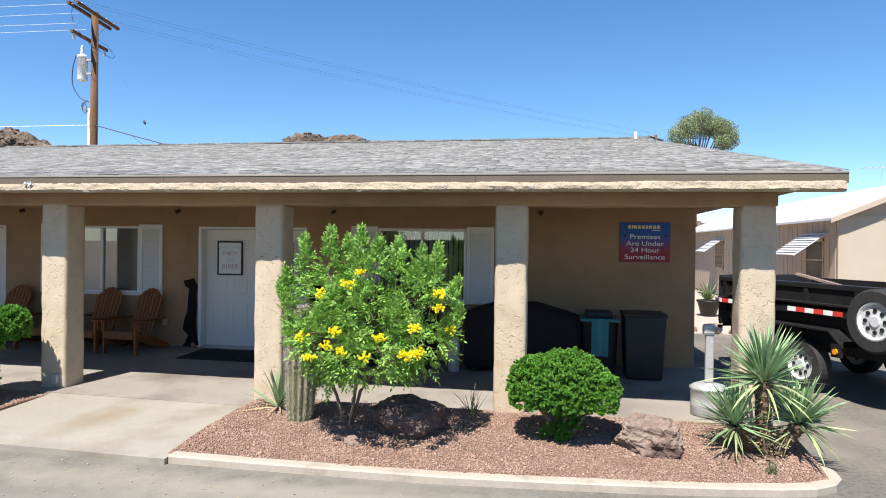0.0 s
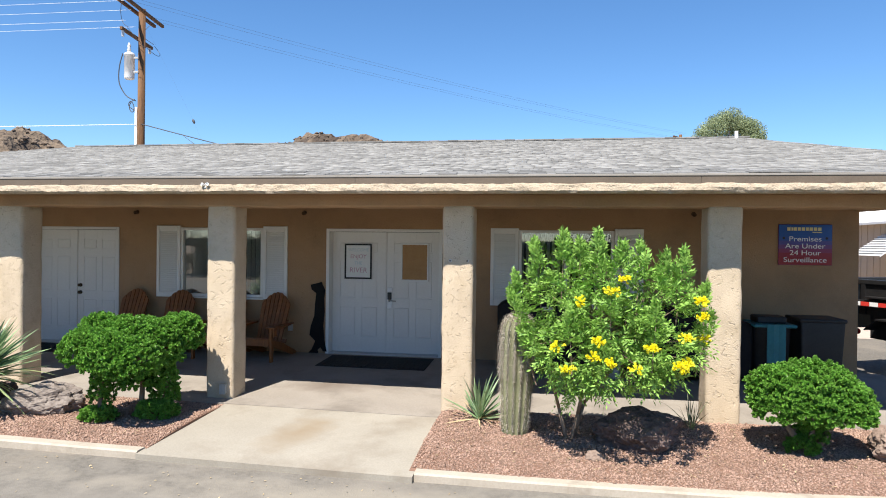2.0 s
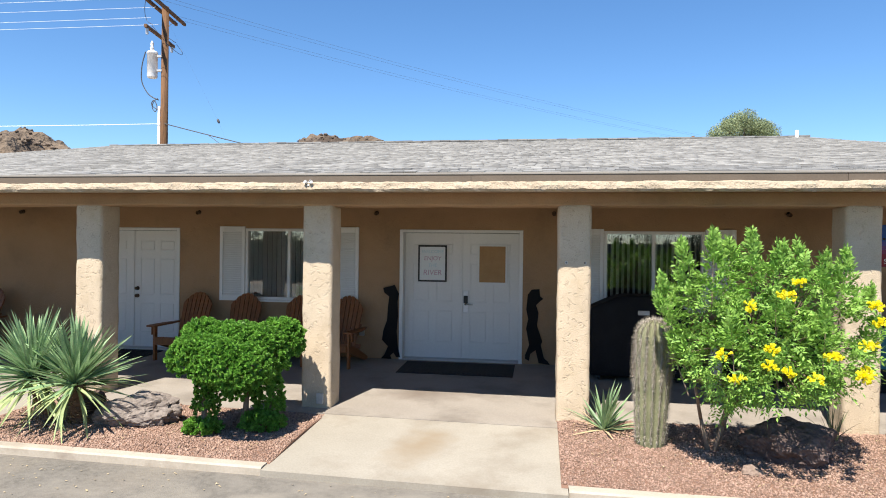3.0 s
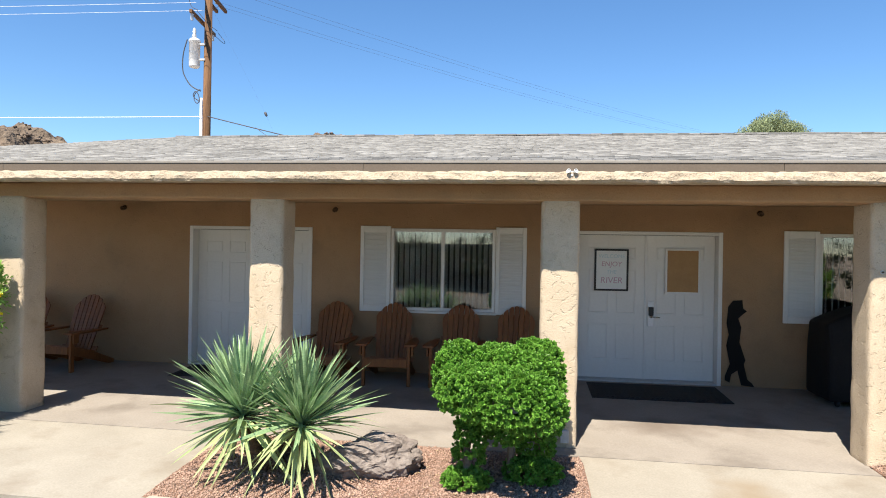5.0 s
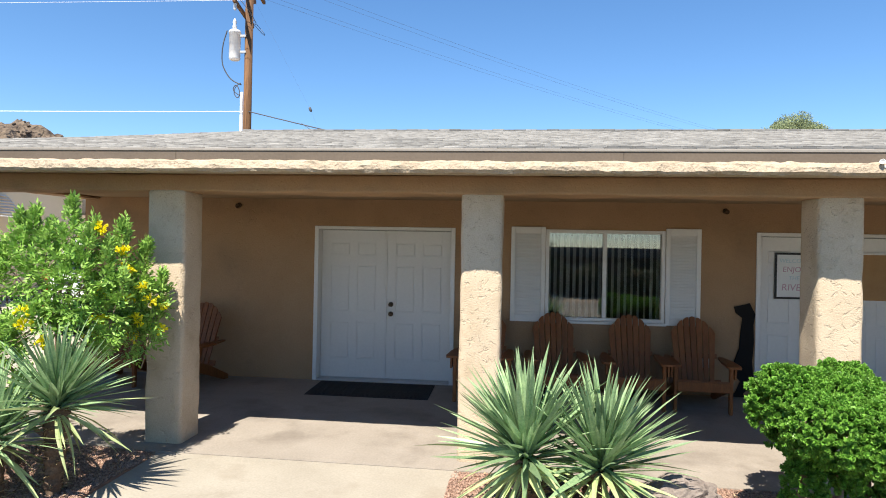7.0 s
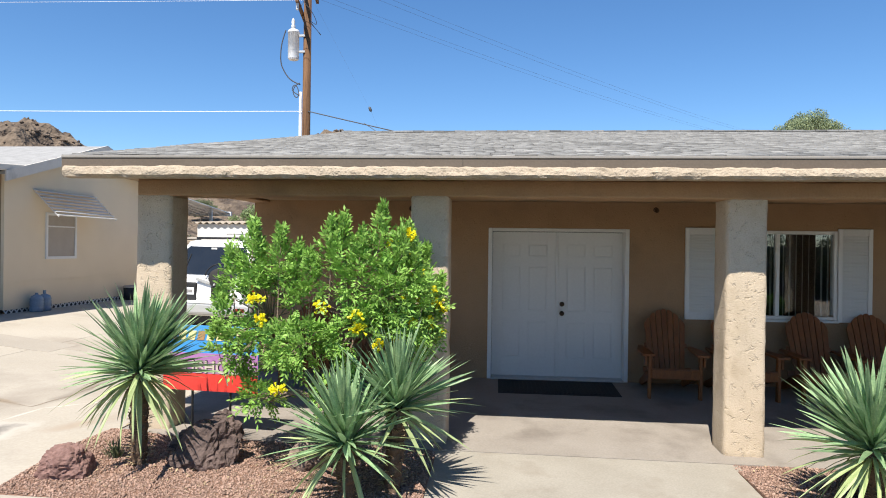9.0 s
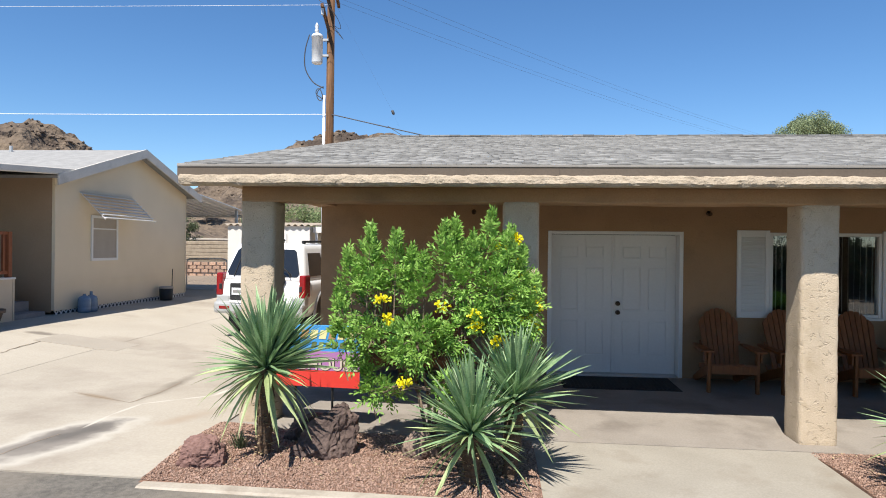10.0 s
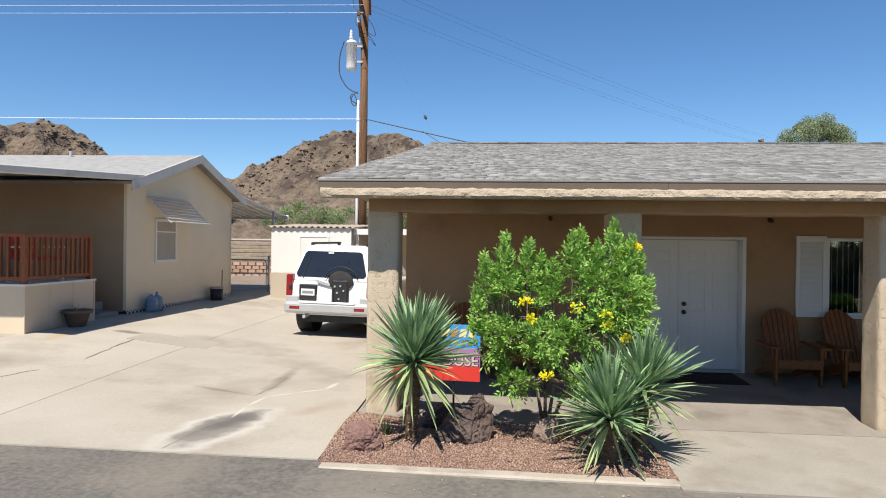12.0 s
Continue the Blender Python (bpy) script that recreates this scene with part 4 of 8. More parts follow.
def surveillance_sign():
    x0, x1, z0, z1 = 7.027, 7.77, 1.595, 2.20
    ob = thing("warning_sign", "blue to red surveillance notice with white lettering on the wall", "sign", (x0, WALL_Y - 0.02, z0))
    w, h = x1 - x0, z1 - z0
    part("panel", box((0, 0, 0), (w, 0.012, h), 0.003), SIGN_PURPLE, ob, "sign panel fading from blue to red")
    n = 10
    for i in range(n):
        t = smooth(0.15, 0.75, i / (n - 1))
        m = material("sign_band", tuple(a + (b - a) * t for a, b in zip((0.26, 0.012, 0.02), (0.010, 0.085, 0.36))), tuple(a + (b - a) * t for a, b in zip((0.29, 0.016, 0.025), (0.014, 0.095, 0.39))), 0.4, 3, 40, 0.0)
        part("colour_band", box((0.004, -0.002, 0.004 + (h - 0.008) * i / n), (w - 0.004, 0.003, 0.004 + (h - 0.008) * (i + 1) / n)), m, ob)
    x = 0.12
    for k, bw in enumerate((0.055, 0.025, 0.055, 0.05, 0.055, 0.045, 0.055, 0.055, 0.055)):
        part("letter_bar", box((x, -0.005, h - 0.095), (x + bw * 0.82, -0.001, h - 0.045)), LETTER_GOLD, ob)
        x += bw + 0.004
    part("letter_bar", box((0.47, -0.005, h - 0.125), (0.60, -0.001, h - 0.112)), LETTER_GOLD, ob)
    for body, z in (("Premises", 0.385), ("Are Under", 0.280), ("24 Hour", 0.180), ("Surveillance", 0.075)):
        lettering("writing", body, 0.105, LETTER, ob, pose(w / 2, -0.004, z, 90, 0, 0) @ Matrix.Diagonal((1.2, 1, 1, 1)))
    for a in (0.075, w - 0.075):
        part("emblem", lathe([(0.02, 0), (0.02, 0.003)], 10, m=pose(a, -0.001, 0.40, 90, 0, 0)), BLACK_PLASTIC, ob, "small dark emblem")


surveillance_sign()


# ---- things on the porch ----
def door_mat(x0, x1, y0, y1):
    ob = thing("door_mat", "black ribbed rubber door mat on the porch floor", "door mat", ((x0 + x1) / 2, (y0 + y1) / 2, slab_z((x0 + x1) / 2, (y0 + y1) / 2)), group="door mats")
    w, d = (x1 - x0) / 2, (y1 - y0) / 2
    tilt = pose(0, 0, 0, math.degrees(0.03), 0, 0)
    part("border", box((-w, -d, -0.004), (w, d, 0.008), 0.004, m=tilt), MAT_BLACK, ob)
    n, me = 26, None
    for i in range(n):
        a = -w + 0.06 + (2 * w - 0.12) * i / n
        if me is None:
            r = part("rib", box((0, -d + 0.06, 0.006), ((2 * w - 0.12) / n * 0.6, d - 0.06, 0.014), m=tilt), MAT_BLACK, ob)
            me = r.data
        else:
            r = new("rib", me)
            r.parent = ob
        r.location = (a, 0, 0)


door_mat(0.15, 1.85, 1.95, 2.78)
door_mat(-5.58, -4.05, 2.05, 2.80)


def adirondack(at, turn, label):
    """A slatted wooden chair with a fanned, round-topped back; it faces -y before turning."""
    ob = thing("adirondack_chair", label, "chair", at, turn, "adirondack chairs")
    W = CHAIR_WOOD
    for s in (-1, 1):
        part("front_leg", box((s * 0.30 - 0.019, -0.36, 0), (s * 0.30 + 0.019, -0.29, 0.53), 0.005), W, ob)
        bm = bmesh.new()
        o = [(-0.36, 0.36), (-0.36, 0.26), (0.45, 0.0), (0.53, 0.0), (0.53, 0.06), (0.1, 0.24)]
        vs0 = [bm.verts.new((s * 0.27 - 0.014, y, z)) for y, z in o]
        vs1 = [bm.verts.new((s * 0.27 + 0.014, y, z)) for y, z in o]
        bm.faces.new(vs0)
        bm.faces.new(vs1[::-1])
        for i in range(6):
            bm.faces.new((vs0[(i + 1) % 6], vs0[i], vs1[i], vs1[(i + 1) % 6]))
        bmesh.ops.recalc_face_normals(bm, faces=bm.faces[:])
        part("seat_rail", bm, W, ob)
        bm = bmesh.new()
        o = [(s * 0.25, -0.42), (s * 0.39, -0.42), (s * 0.405, -0.36), (s * 0.40, 0.0), (s * 0.34, 0.34), (s * 0.29, 0.34), (s * 0.26, 0.0)]
        lo = [bm.verts.new((x, y, 0.53)) for x, y in o]
        hi = [bm.verts.new((x, y, 0.555)) for x, y in o]
        bm.faces.new(lo)
        bm.faces.new(hi[::-1])
        for i in range(len(o)):
            bm.faces.new((lo[(i + 1) % 7], lo[i], hi[i], hi[(i + 1) % 7]))
        bmesh.ops.recalc_face_normals(bm, faces=bm.faces[:])
        part("armrest", bm, W, ob)
        part("arm_bracket", box((s * 0.345 - 0.012, -0.35, 0.40), (s * 0.345 + 0.012, -0.25, 0.53), 0.004), W, ob)
    n = 7
    for i in range(n):
        t = (i + 0.5) / n
        y, z = -0.36 + 0.50 * t, 0.365 - 0.14 * t
        part("seat_slat", box((-0.285, -0.033, -0.01), (0.285, 0.033, 0.012), 0.004, m=pose(0, y, z, -15.5, 0, 0)), W, ob)
    part("front_apron", box((-0.28, -0.378, 0.25), (0.28, -0.362, 0.36), 0.004), W, ob)
    lean = pose(0, 0.10, 0.20, -22, 0, 0)
    n = 7
    for i in range(n):
        u = (i - 3) / 3
        h = 0.86 - 0.17 * u * u
        wb, wt = 0.0255, 0.0325
        xb, xt = u * 0.185, u * 0.225
        bm = bmesh.new()
        o = [(xb - wb, 0), (xb + wb, 0)]
        for k in range(7):
            a = k / 6
            xx = xt + wt - 2 * wt * a
            o.append((xx, 0.90 - 0.20 * (xx / 0.26) ** 2 - 0.012 * (2 * a - 1) ** 2))
        part("back_slat", prism(o, 0.02, bm, lean), W, ob)
    part("back_brace", box((-0.27, 0.022, 0.38), (0.27, 0.045, 0.44), 0.004, m=lean), W, ob)
    part("back_brace", box((-0.30, 0.022, 0.05), (0.30, 0.045, 0.12), 0.004, m=lean), W, ob)
    return ob


chair_tag = "red-brown slatted wooden chair, rounded back,"
for x, y, a in ((-3.41, 2.36, -3), (-2.52, 2.36, 3), (-1.60, 2.36, -2), (-0.85, 2.36, -5), (-7.20, 2.28, -5), (-8.08, 2.30, 6)):
    adirondack((x, y, slab_z(x, y - 0.2)), a, chair_tag + " under the window" if -3 < x < -0.5 else chair_tag + " beside the white door" if x > -4 else chair_tag + " by the bare porch wall")


def plate_figure(name, outline, x, label):
    bm = prism(outline, 0.006)
    bmesh.ops.bevel(bm, geom=bm.edges[:], offset=0.0008, segments=1)
    ob = part(name, bm, MATT_BLACK)
    ob.location = (x, WALL_Y - 0.022, slab_z(x, WALL_Y))
    return tagged(ob, label, "wall ornament")


plate_figure("metal_cutout", [(-0.16, 0.0), (0.02, 0.0), (0.0, 0.05), (0.05, 0.10), (0.10, 0.03), (0.16, 0.03), (0.12, 0.22), (0.10, 0.45), (0.12, 0.70), (0.11, 0.92), (0.13, 1.05), (0.06, 1.19), (0.0, 1.17), (-0.13, 1.14), (-0.11, 1.06), (-0.03, 1.00), (-0.05, 0.80), (-0.06, 0.62), (-0.12, 0.45), (-0.14, 0.30), (-0.04, 0.20), (-0.10, 0.06)], -0.15, "plain flat black metal cutout leaning on the wall")
plate_figure("metal_cutout", [(-0.13, 0.08), (-0.07, 0.05), (-0.05, 0.16), (0.03, 0.22), (0.08, 0.02), (0.25, 0.0), (0.22, 0.05), (0.16, 0.10), (0.11, 0.30), (0.13, 0.36), (0.05, 0.60), (0.07, 0.80), (0.03, 0.92), (0.09, 0.98), (0.14, 1.02), (0.09, 1.06), (0.08, 1.17), (-0.04, 1.16), (-0.10, 1.08), (-0.12, 0.85), (-0.09, 0.70), (-0.12, 0.55), (-0.07, 0.30), (-0.13, 0.14)], 2.13, "plain flat black metal cutout beside the white door")


def covered_grill(x0, x1, y0, y1, top, label, peak):
    """A barbecue under a fitted black cover with soft folds."""
    z0 = slab_z((x0 + x1) / 2, (y0 + y1) / 2)
    ob = thing("covered_grill", label, "barbecue grill", ((x0 + x1) / 2, (y0 + y1) / 2, z0))
    w, d, h = (x1 - x0) / 2, (y1 - y0) / 2, top - z0
    bm = box((-w, -d, 0.06), (w, d, h), 0.05, seg=2)
    bmesh.ops.subdivide_edges(bm, edges=bm.edges[:], cuts=7, use_grid_fill=True)
    for v in bm.verts:
        u = v.co.x / w
        if v.co.z > h * 0.62:
            slope = max(0, abs(u - peak) - 0.35)
            v.co.z -= slope * 0.55 * (v.co.z - h * 0.62) / (h * 0.38) * h * 0.45
            v.co.y *= 1 - 0.25 * (v.co.z - h * 0.62) / (h * 0.38)
        fold = 0.022 * noise.noise((v.co.x * 5, v.co.y * 5, v.co.z * 1.2))
        v.co += Vector((v.co.x / w, v.co.y / d, 0)) * fold
    part("cover", bm, BLACK_CLOTH, ob, smooth=True)
    for sx in (-1, 1):
        for sy in (-1, 1):
            part("caster", rod((sx * w * 0.8 - 0.015, sy * d * 0.75, 0.04), (sx * w * 0.8 + 0.015, sy * d * 0.75, 0.04), 0.04, n=12), BLACK_PLASTIC, ob)
    return ob, w, d, h


g1, w, d, h = covered_grill(2.92, 4.25, 1.95, 2.65, 1.16, "tall barbecue under a black vinyl cover below the window", 0.0)
part("logo_patch", box((-0.02, -d - 0.012, h * 0.78), (0.13, -d + 0.02, h * 0.83)), GALV, g1, "small grey label patch")
covered_grill(4.75, 6.42, 1.95, 2.65, 0.98, "wide barbecue under a black vinyl cover on the porch", -0.1)


def gas_cylinder():
    x, y = 4.60, 2.02
    ob = thing("gas_cylinder", "slim grey gas cylinder standing on the porch floor", "gas cylinder", (x, y, slab_z(x, y)))
    part("body", lathe([(0.075, 0), (0.085, 0.015), (0.088, 0.40), (0.075, 0.47), (0.04, 0.51), (0.03, 0.53)], 20), GALV, ob, smooth=True)
    part("valve", lathe([(0.018, 0.53), (0.018, 0.57), (0.032, 0.575), (0.032, 0.60), (0.012, 0.605)], 14), BRONZE, ob, "dark brass valve")


gas_cylinder()


def bins():
    x, y = 6.68, 2.15
    ob = thing("trash_can", "black trash can with a teal lid and hanging towel", "trash can", (x, y, slab_z(x, y)))
    part("body", lathe([(0.22, 0), (0.24, 0.02), (0.275, 0.78), (0.29, 0.80), (0.29, 0.82)], 28), BLACK_PLASTIC, ob, smooth=True)
    part("lid", box((-0.275, -0.30, 0.80), (0.275, 0.30, 0.845), 0.018, seg=2), TEAL, ob, "teal plastic lid")
    part("flap", box((-0.19, -0.15, 0.845), (0.19, 0.20, 0.935), 0.02, seg=2), BLACK_PLASTIC, ob)
    bm = box((-0.115, -0.335, 0.33), (0.115, -0.318, 0.85), 0.004)
    bmesh.ops.subdivide_edges(bm, edges=bm.edges[:], cuts=5, use_grid_fill=True)
    for v in bm.verts:
        v.co.y += 0.012 * math.sin(v.co.x * 45) + 0.01 * noise.noise(v.co * 6)
    part("towel", bm, TEAL, ob, "teal towel")
    x, y = 7.33, 2.20
    ob = thing("storage_bin", "large black tapered plastic bin against the wall", "bin", (x - 0.03, y, slab_z(x, y)))
    bm = box((-0.285, -0.28, 0.0), (0.285, 0.28, 0.90), 0.035, seg=3)
    for v in bm.verts:
        k = 0.86 + 0.14 * v.co.z / 0.90
        v.co.x, v.co.y = v.co.x * k, v.co.y * k
    part("body", bm, BLACK_PLASTIC, ob, smooth=True)
    part("rim", box((-0.298, -0.295, 0.875), (0.298, 0.295, 0.925), 0.018, seg=2), BLACK_PLASTIC, ob)


bins()


def water_post():
    """A galvanised pail with a lid and a post carrying a tap head."""
    x, y = 7.83, 0.50
    ob = thing("metal_drum", "galvanised drum with a grey post standing on it", "metal drum", (x, y, slab_z(x, y)))
    part("drum", lathe([(0.19, 0), (0.20, 0.01), (0.20, 0.10), (0.206, 0.115), (0.20, 0.13), (0.20, 0.29), (0.213, 0.30), (0.213, 0.32), (0.165, 0.35), (0.02, 0.37)], 32), GALV, ob, smooth=True)
    part("post", box((-0.045, -0.03, 0.37), (0.045, 0.03, 0.95), 0.008), GALV, ob, "flat grey post")
    part("post_head", box((-0.075, -0.05, 0.92), (0.065, 0.05, 1.05), 0.03, seg=2), GALV, ob, "rounded grey head")
    part("spout", rod((-0.02, 0, 1.00), (0.13, 0, 0.99), 0.022), GALV, ob, smooth=True)


water_post()


def column_bolts():
    for dx in (0.07, 0.27):
        ob = thing("bolt_head", "small dark bolt set in the column face", "bolt", (2.445 + dx, 0.004, 1.65), group="column bolts")
        part("washer", rod((0, 0, 0), (0, -0.006, 0), 0.018, n=12), GALV, ob)
        part("head", rod((0, -0.006, 0), (0, -0.02, 0), 0.010, n=6), BRONZE, ob)


column_bolts()


# ---- plants and rocks ----
def blades(origins, dirs, lengths, widths, droop, seg=4, fold=0.35, rng=None):
    """Long tapering leaves, folded along the middle, as vertex and face arrays."""
    origins, dirs = np.asarray(origins, float), np.asarray(dirs, float)
    n = len(origins)
    up = np.array([0, 0, 1.0])
    side = np.cross(dirs, up)
    side /= np.maximum(np.linalg.norm(side, axis=1, keepdims=True), 1e-6)
    nrm = np.cross(side, dirs)
    V = np.zeros((n, seg + 1, 3, 3))
    for k in range(seg + 1):
        s = k / seg
        w = widths * (0.55 + 0.9 * s if s < 0.35 else 0.865 * (1 - (s - 0.35) / 0.65) ** 0.6 + 0.01)
        c = origins + dirs * (lengths * s)[:, None] - up * (droop * lengths * s * s)[:, None]
        V[:, k, 0] = c - side * (w / 2)[:, None] + nrm * (fold * w / 2)[:, None]
        V[:, k, 1] = c
        V[:, k, 2] = c + side * (w / 2)[:, None] + nrm * (fold * w / 2)[:, None]
    base = np.arange(n)[:, None] * (seg + 1) * 3
    F = []
    for k in range(seg):
        for j in range(2):
            a = k * 3 + j
            F.append(np.stack([base[:, 0] + a, base[:, 0] + a + 1, base[:, 0] + a + 4, base[:, 0] + a + 3], 1))
    return V.reshape(-1, 3), np.concatenate(F)


def leaf_quads(centers, axis, normal, length, width):
    """Small pointed leaves: one bent four-sided face each."""
    side = np.cross(axis, normal)
    side /= np.maximum(np.linalg.norm(side, axis=1, keepdims=True), 1e-6)
    l, w = np.asarray(length)[:, None], np.asarray(width)[:, None]
    V = np.stack([centers, centers + axis * l * 0.5 + side * w * 0.5 + normal * w * 0.12, centers + axis * l, centers + axis * l * 0.5 - side * w * 0.5 + normal * w * 0.12], 1)
    n = len(centers)
    F = np.arange(n * 4).reshape(n, 4)
    return V.reshape(-1, 3), F


def unit(v):
    return v / np.maximum(np.linalg.norm(v, axis=1, keepdims=True), 1e-9)


def sprigs(points, dirs, rng, leaflets=5, length=0.128, leaf=0.052, width=0.020):
    """Pinnate sprigs: pairs of leaflets along short stems."""
    C, A, N, L, W = [], [], [], [], []
    n = len(points)
    up = np.tile([0, 0, 1.0], (n, 1)) + rng.normal(0, 0.5, (n, 3))
    side = unit(np.cross(dirs, up))
    nrm = unit(np.cross(side, dirs))
    ln = length * rng.uniform(0.7, 1.25, n)
    for k in range(leaflets):
        s = 0.25 + 0.75 * k / (leaflets - 1)
        for sg in ((-1, 1) if k < leaflets - 1 else (0,)):
            p = points + dirs * (ln * s)[:, None] - np.array([0, 0, 1.0]) * (ln * 0.22 * s * s)[:, None]
            a = unit(dirs * 0.75 + side * sg * 0.9 + rng.normal(0, 0.16, (n, 3)) - np.array([0, 0, 0.15]))
            C.append(p)
            A.append(a)
            N.append(unit(nrm + rng.normal(0, 0.35, (n, 3))))
            L.append(leaf * rng.uniform(0.75, 1.25, n))
            W.append(width * rng.uniform(0.8, 1.2, n))
    return leaf_quads(np.concatenate(C), np.concatenate(A), np.concatenate(N), np.concatenate(L), np.concatenate(W))


def branch(bm, pts, r0, r1, n=7):
    for i, (a, b) in enumerate(zip(pts, pts[1:])):
        k = len(pts) - 1
        rod(a, b, r0 + (r1 - r0) * i / k, r0 + (r1 - r0) * (i + 1) / k, n, bm)


def yellow_bells(at, blobs, shoots, flowers, seed, label, trunks, count=4600, gap=-0.16):
    """A flowering shrub: several stems, sprays of pinnate leaves, clusters of yellow trumpets."""
    rng = np.random.default_rng(seed)
    ob = thing("flowering_shrub", label, "shrub", at, group="yellow flowering shrubs")
    tips = []
    for t in trunks:
        pts = [Vector(p) for p in t]
        st = bmesh.new()
        branch(st, pts, 0.022, 0.013)
        part("stem", st, BARK, ob, "thin pale stem", smooth=True)
        tips.append(pts[-1])
    bm = bmesh.new()
    P, D = [], []
    total = sum(b[3] * b[4] * b[5] for b in blobs)
    for cx, cy, cz, rx, ry, rz in blobs:
        c, r = np.array([cx, cy, cz]), np.array([rx, ry, rz])
        k = int(count * rx * ry * rz / total) + 60
        d = unit(rng.normal(0, 1, (k, 3)))
        rad = rng.uniform(0.25, 1.0, k) ** 0.4
        lump = np.array([0.84 + 0.38 * noise.noise(Vector(q) * 2.6 + Vector(c)) for q in d])
        pts = c + d * r * (rad * lump)[:, None]
        full = np.array([noise.noise(Vector(q) * 4.2 + Vector((seed, 0, 0))) for q in pts]) + rng.normal(0, 0.09, k) > gap
        P.append(pts[full])
        D.append(unit(d + np.array([0, 0, 0.20]) + rng.normal(0, 0.55, (k, 3)))[full])
        near = min(tips, key=lambda t: (t - Vector(c)).length)
        for q in d[:10]:
            e = Vector(c + q * r * 0.75)
            m = (near + e) / 2 + Vector((0, 0, 0.06))
            branch(bm, [near, m, e], 0.009, 0.004, 5)
    for x, y, z, h, lean in shoots:
        n = int(h * 170)
        s = rng.uniform(0, 1, n) ** 0.85
        a = rng.uniform(0, 2 * math.pi, n)
        out = 0.06 * (1.05 - s) ** 0.7 * rng.uniform(0.2, 1.0, n)
        base = np.stack([x + lean * s * h + np.cos(a) * out, y + 0.05 * s + np.sin(a) * out, z + s * h], 1)
        rod((x, y, z - 0.25), (x + lean * h, y + 0.05, z + h), 0.006, 0.002, 5, bm)
        P.append(base)
        D.append(unit(np.stack([np.cos(a) * (1.1 - s), np.sin(a) * (1.1 - s), 0.5 + 0.9 * s], 1)))
    part("branchwork", bm, BARK, ob)["kind"] = "stuff"
    P, D = np.concatenate(P), np.concatenate(D)
    V, F = sprigs(P, D, rng)
    fast("foliage", V, F, TECOMA, ob, "bright green feathery leaves")["kind"] = "stuff"
    for fx, fy, fz in flowers:
        n = int(rng.integers(16, 30))
        d = unit(rng.normal(0, 1, (n, 3)) + np.array([0, -0.3, 0.3]))
        c = np.array([fx, fy, fz]) + rng.normal(0, 0.02, 3) + d * rng.uniform(0.01, 0.045, (n, 1)) * np.array([rng.uniform(0.9, 1.7), 1, rng.uniform(0.7, 1.1)])
        V, F = [], []
        for p, q in zip(c, d):
            s = unit(np.cross(q, [0.3, 0.2, 1])[None])[0]
            t = np.cross(q, s)
            b0 = len(V)
            V.append(p - q * 0.015)
            m = 5
            for i in range(m):
                a = 2 * math.pi * i / m
                V.append(p + q * 0.022 + (s * math.cos(a) + t * math.sin(a)) * 0.0125 * rng.uniform(0.75, 1.3))
            for i in range(m):
                F.append((b0, b0 + 1 + i, b0 + 1 + (i + 1) % m))
        raw("blossom", V, F, FLOWER, ob, "bright yellow trumpet blossom")
    return ob


yellow_bells((3.772, -0.95, bed_z(3.772, -0.95) - 0.02),
             [(0.45, -0.2, 1.26, 0.539, 0.558, 0.409), (0.06, -0.3, 1.06, 0.409, 0.465, 0.335), (0.92, -0.2, 1.04, 0.409, 0.465, 0.353), (0.5, -0.45, 0.89, 0.428, 0.372, 0.26), (0.02, -0.1, 1.52, 0.316, 0.372, 0.298), (0.42, -0.15, 1.66, 0.279, 0.326, 0.26), (0.9, -0.15, 1.46, 0.372, 0.372, 0.316), (0.1, -0.28, 0.7, 0.167, 0.186, 0.149), (0.72, -0.25, 0.74, 0.242, 0.233, 0.149)],
             [(0, -0.2, 1.64, 0.414, 0.06), (0.16, -0.1, 1.67, 0.324, 0.1), (0.34, -0.2, 1.67, 0.378, 0.02), (0.52, -0.3, 1.66, 0.306, 0.15), (0.7, -0.2, 1.6, 0.378, 0.12), (0.9, -0.2, 1.54, 0.324, 0.25), (1.06, -0.2, 1.5, 0.396, 0.2), (-0.18, -0.2, 1.58, 0.396, -0.2), (-0.3, -0.25, 1.34, 0.306, -0.45), (-0.24, -0.3, 1.14, 0.36, -0.7), (-0.22, -0.35, 0.92, 0.198, -0.8), (1.2, -0.2, 1.3, 0.288, 0.5), (1.24, -0.25, 1.07, 0.234, 0.6), (0.44, -0.55, 1.27, 0.324, 0), (0.1, -0.6, 1.07, 0.288, -0.1), (0.8, -0.55, 1.12, 0.306, 0.15)],
             [(0.44, -0.82, 1.61), (0.54, -0.75, 1.68), (0.16, -0.8, 1.46), (1.22, -0.5, 1.5), (1.28, -0.55, 1.37), (0.32, -0.86, 1.14), (0.23, -0.88, 1.03), (0.4, -0.88, 1.01), (0.74, -0.88, 1.12), (0.64, -0.92, 0.96), (0.93, -0.86, 0.95), (1.05, -0.76, 1), (1.09, -0.68, 0.97), (-0.03, -0.75, 1.1), (1.02, -0.78, 1.23), (0.06, -0.82, 0.91), (1.31, -0.3, 1.19)],
             11, "leafy shrub with clusters of yellow trumpet flowers", [[(0.10, 0.20, -0.05), (0.0, 0.15, 0.35), (-0.10, 0, 0.75)], [(0.12, 0.20, -0.05), (0.19, 0.15, 0.3), (0.27, 0.05, 0.75), (0.35, 0, 1.0)], [(0.13, 0.22, -0.05), (0.25, 0.18, 0.4), (0.6, 0.05, 0.9)]], count=2700, gap=0.01)
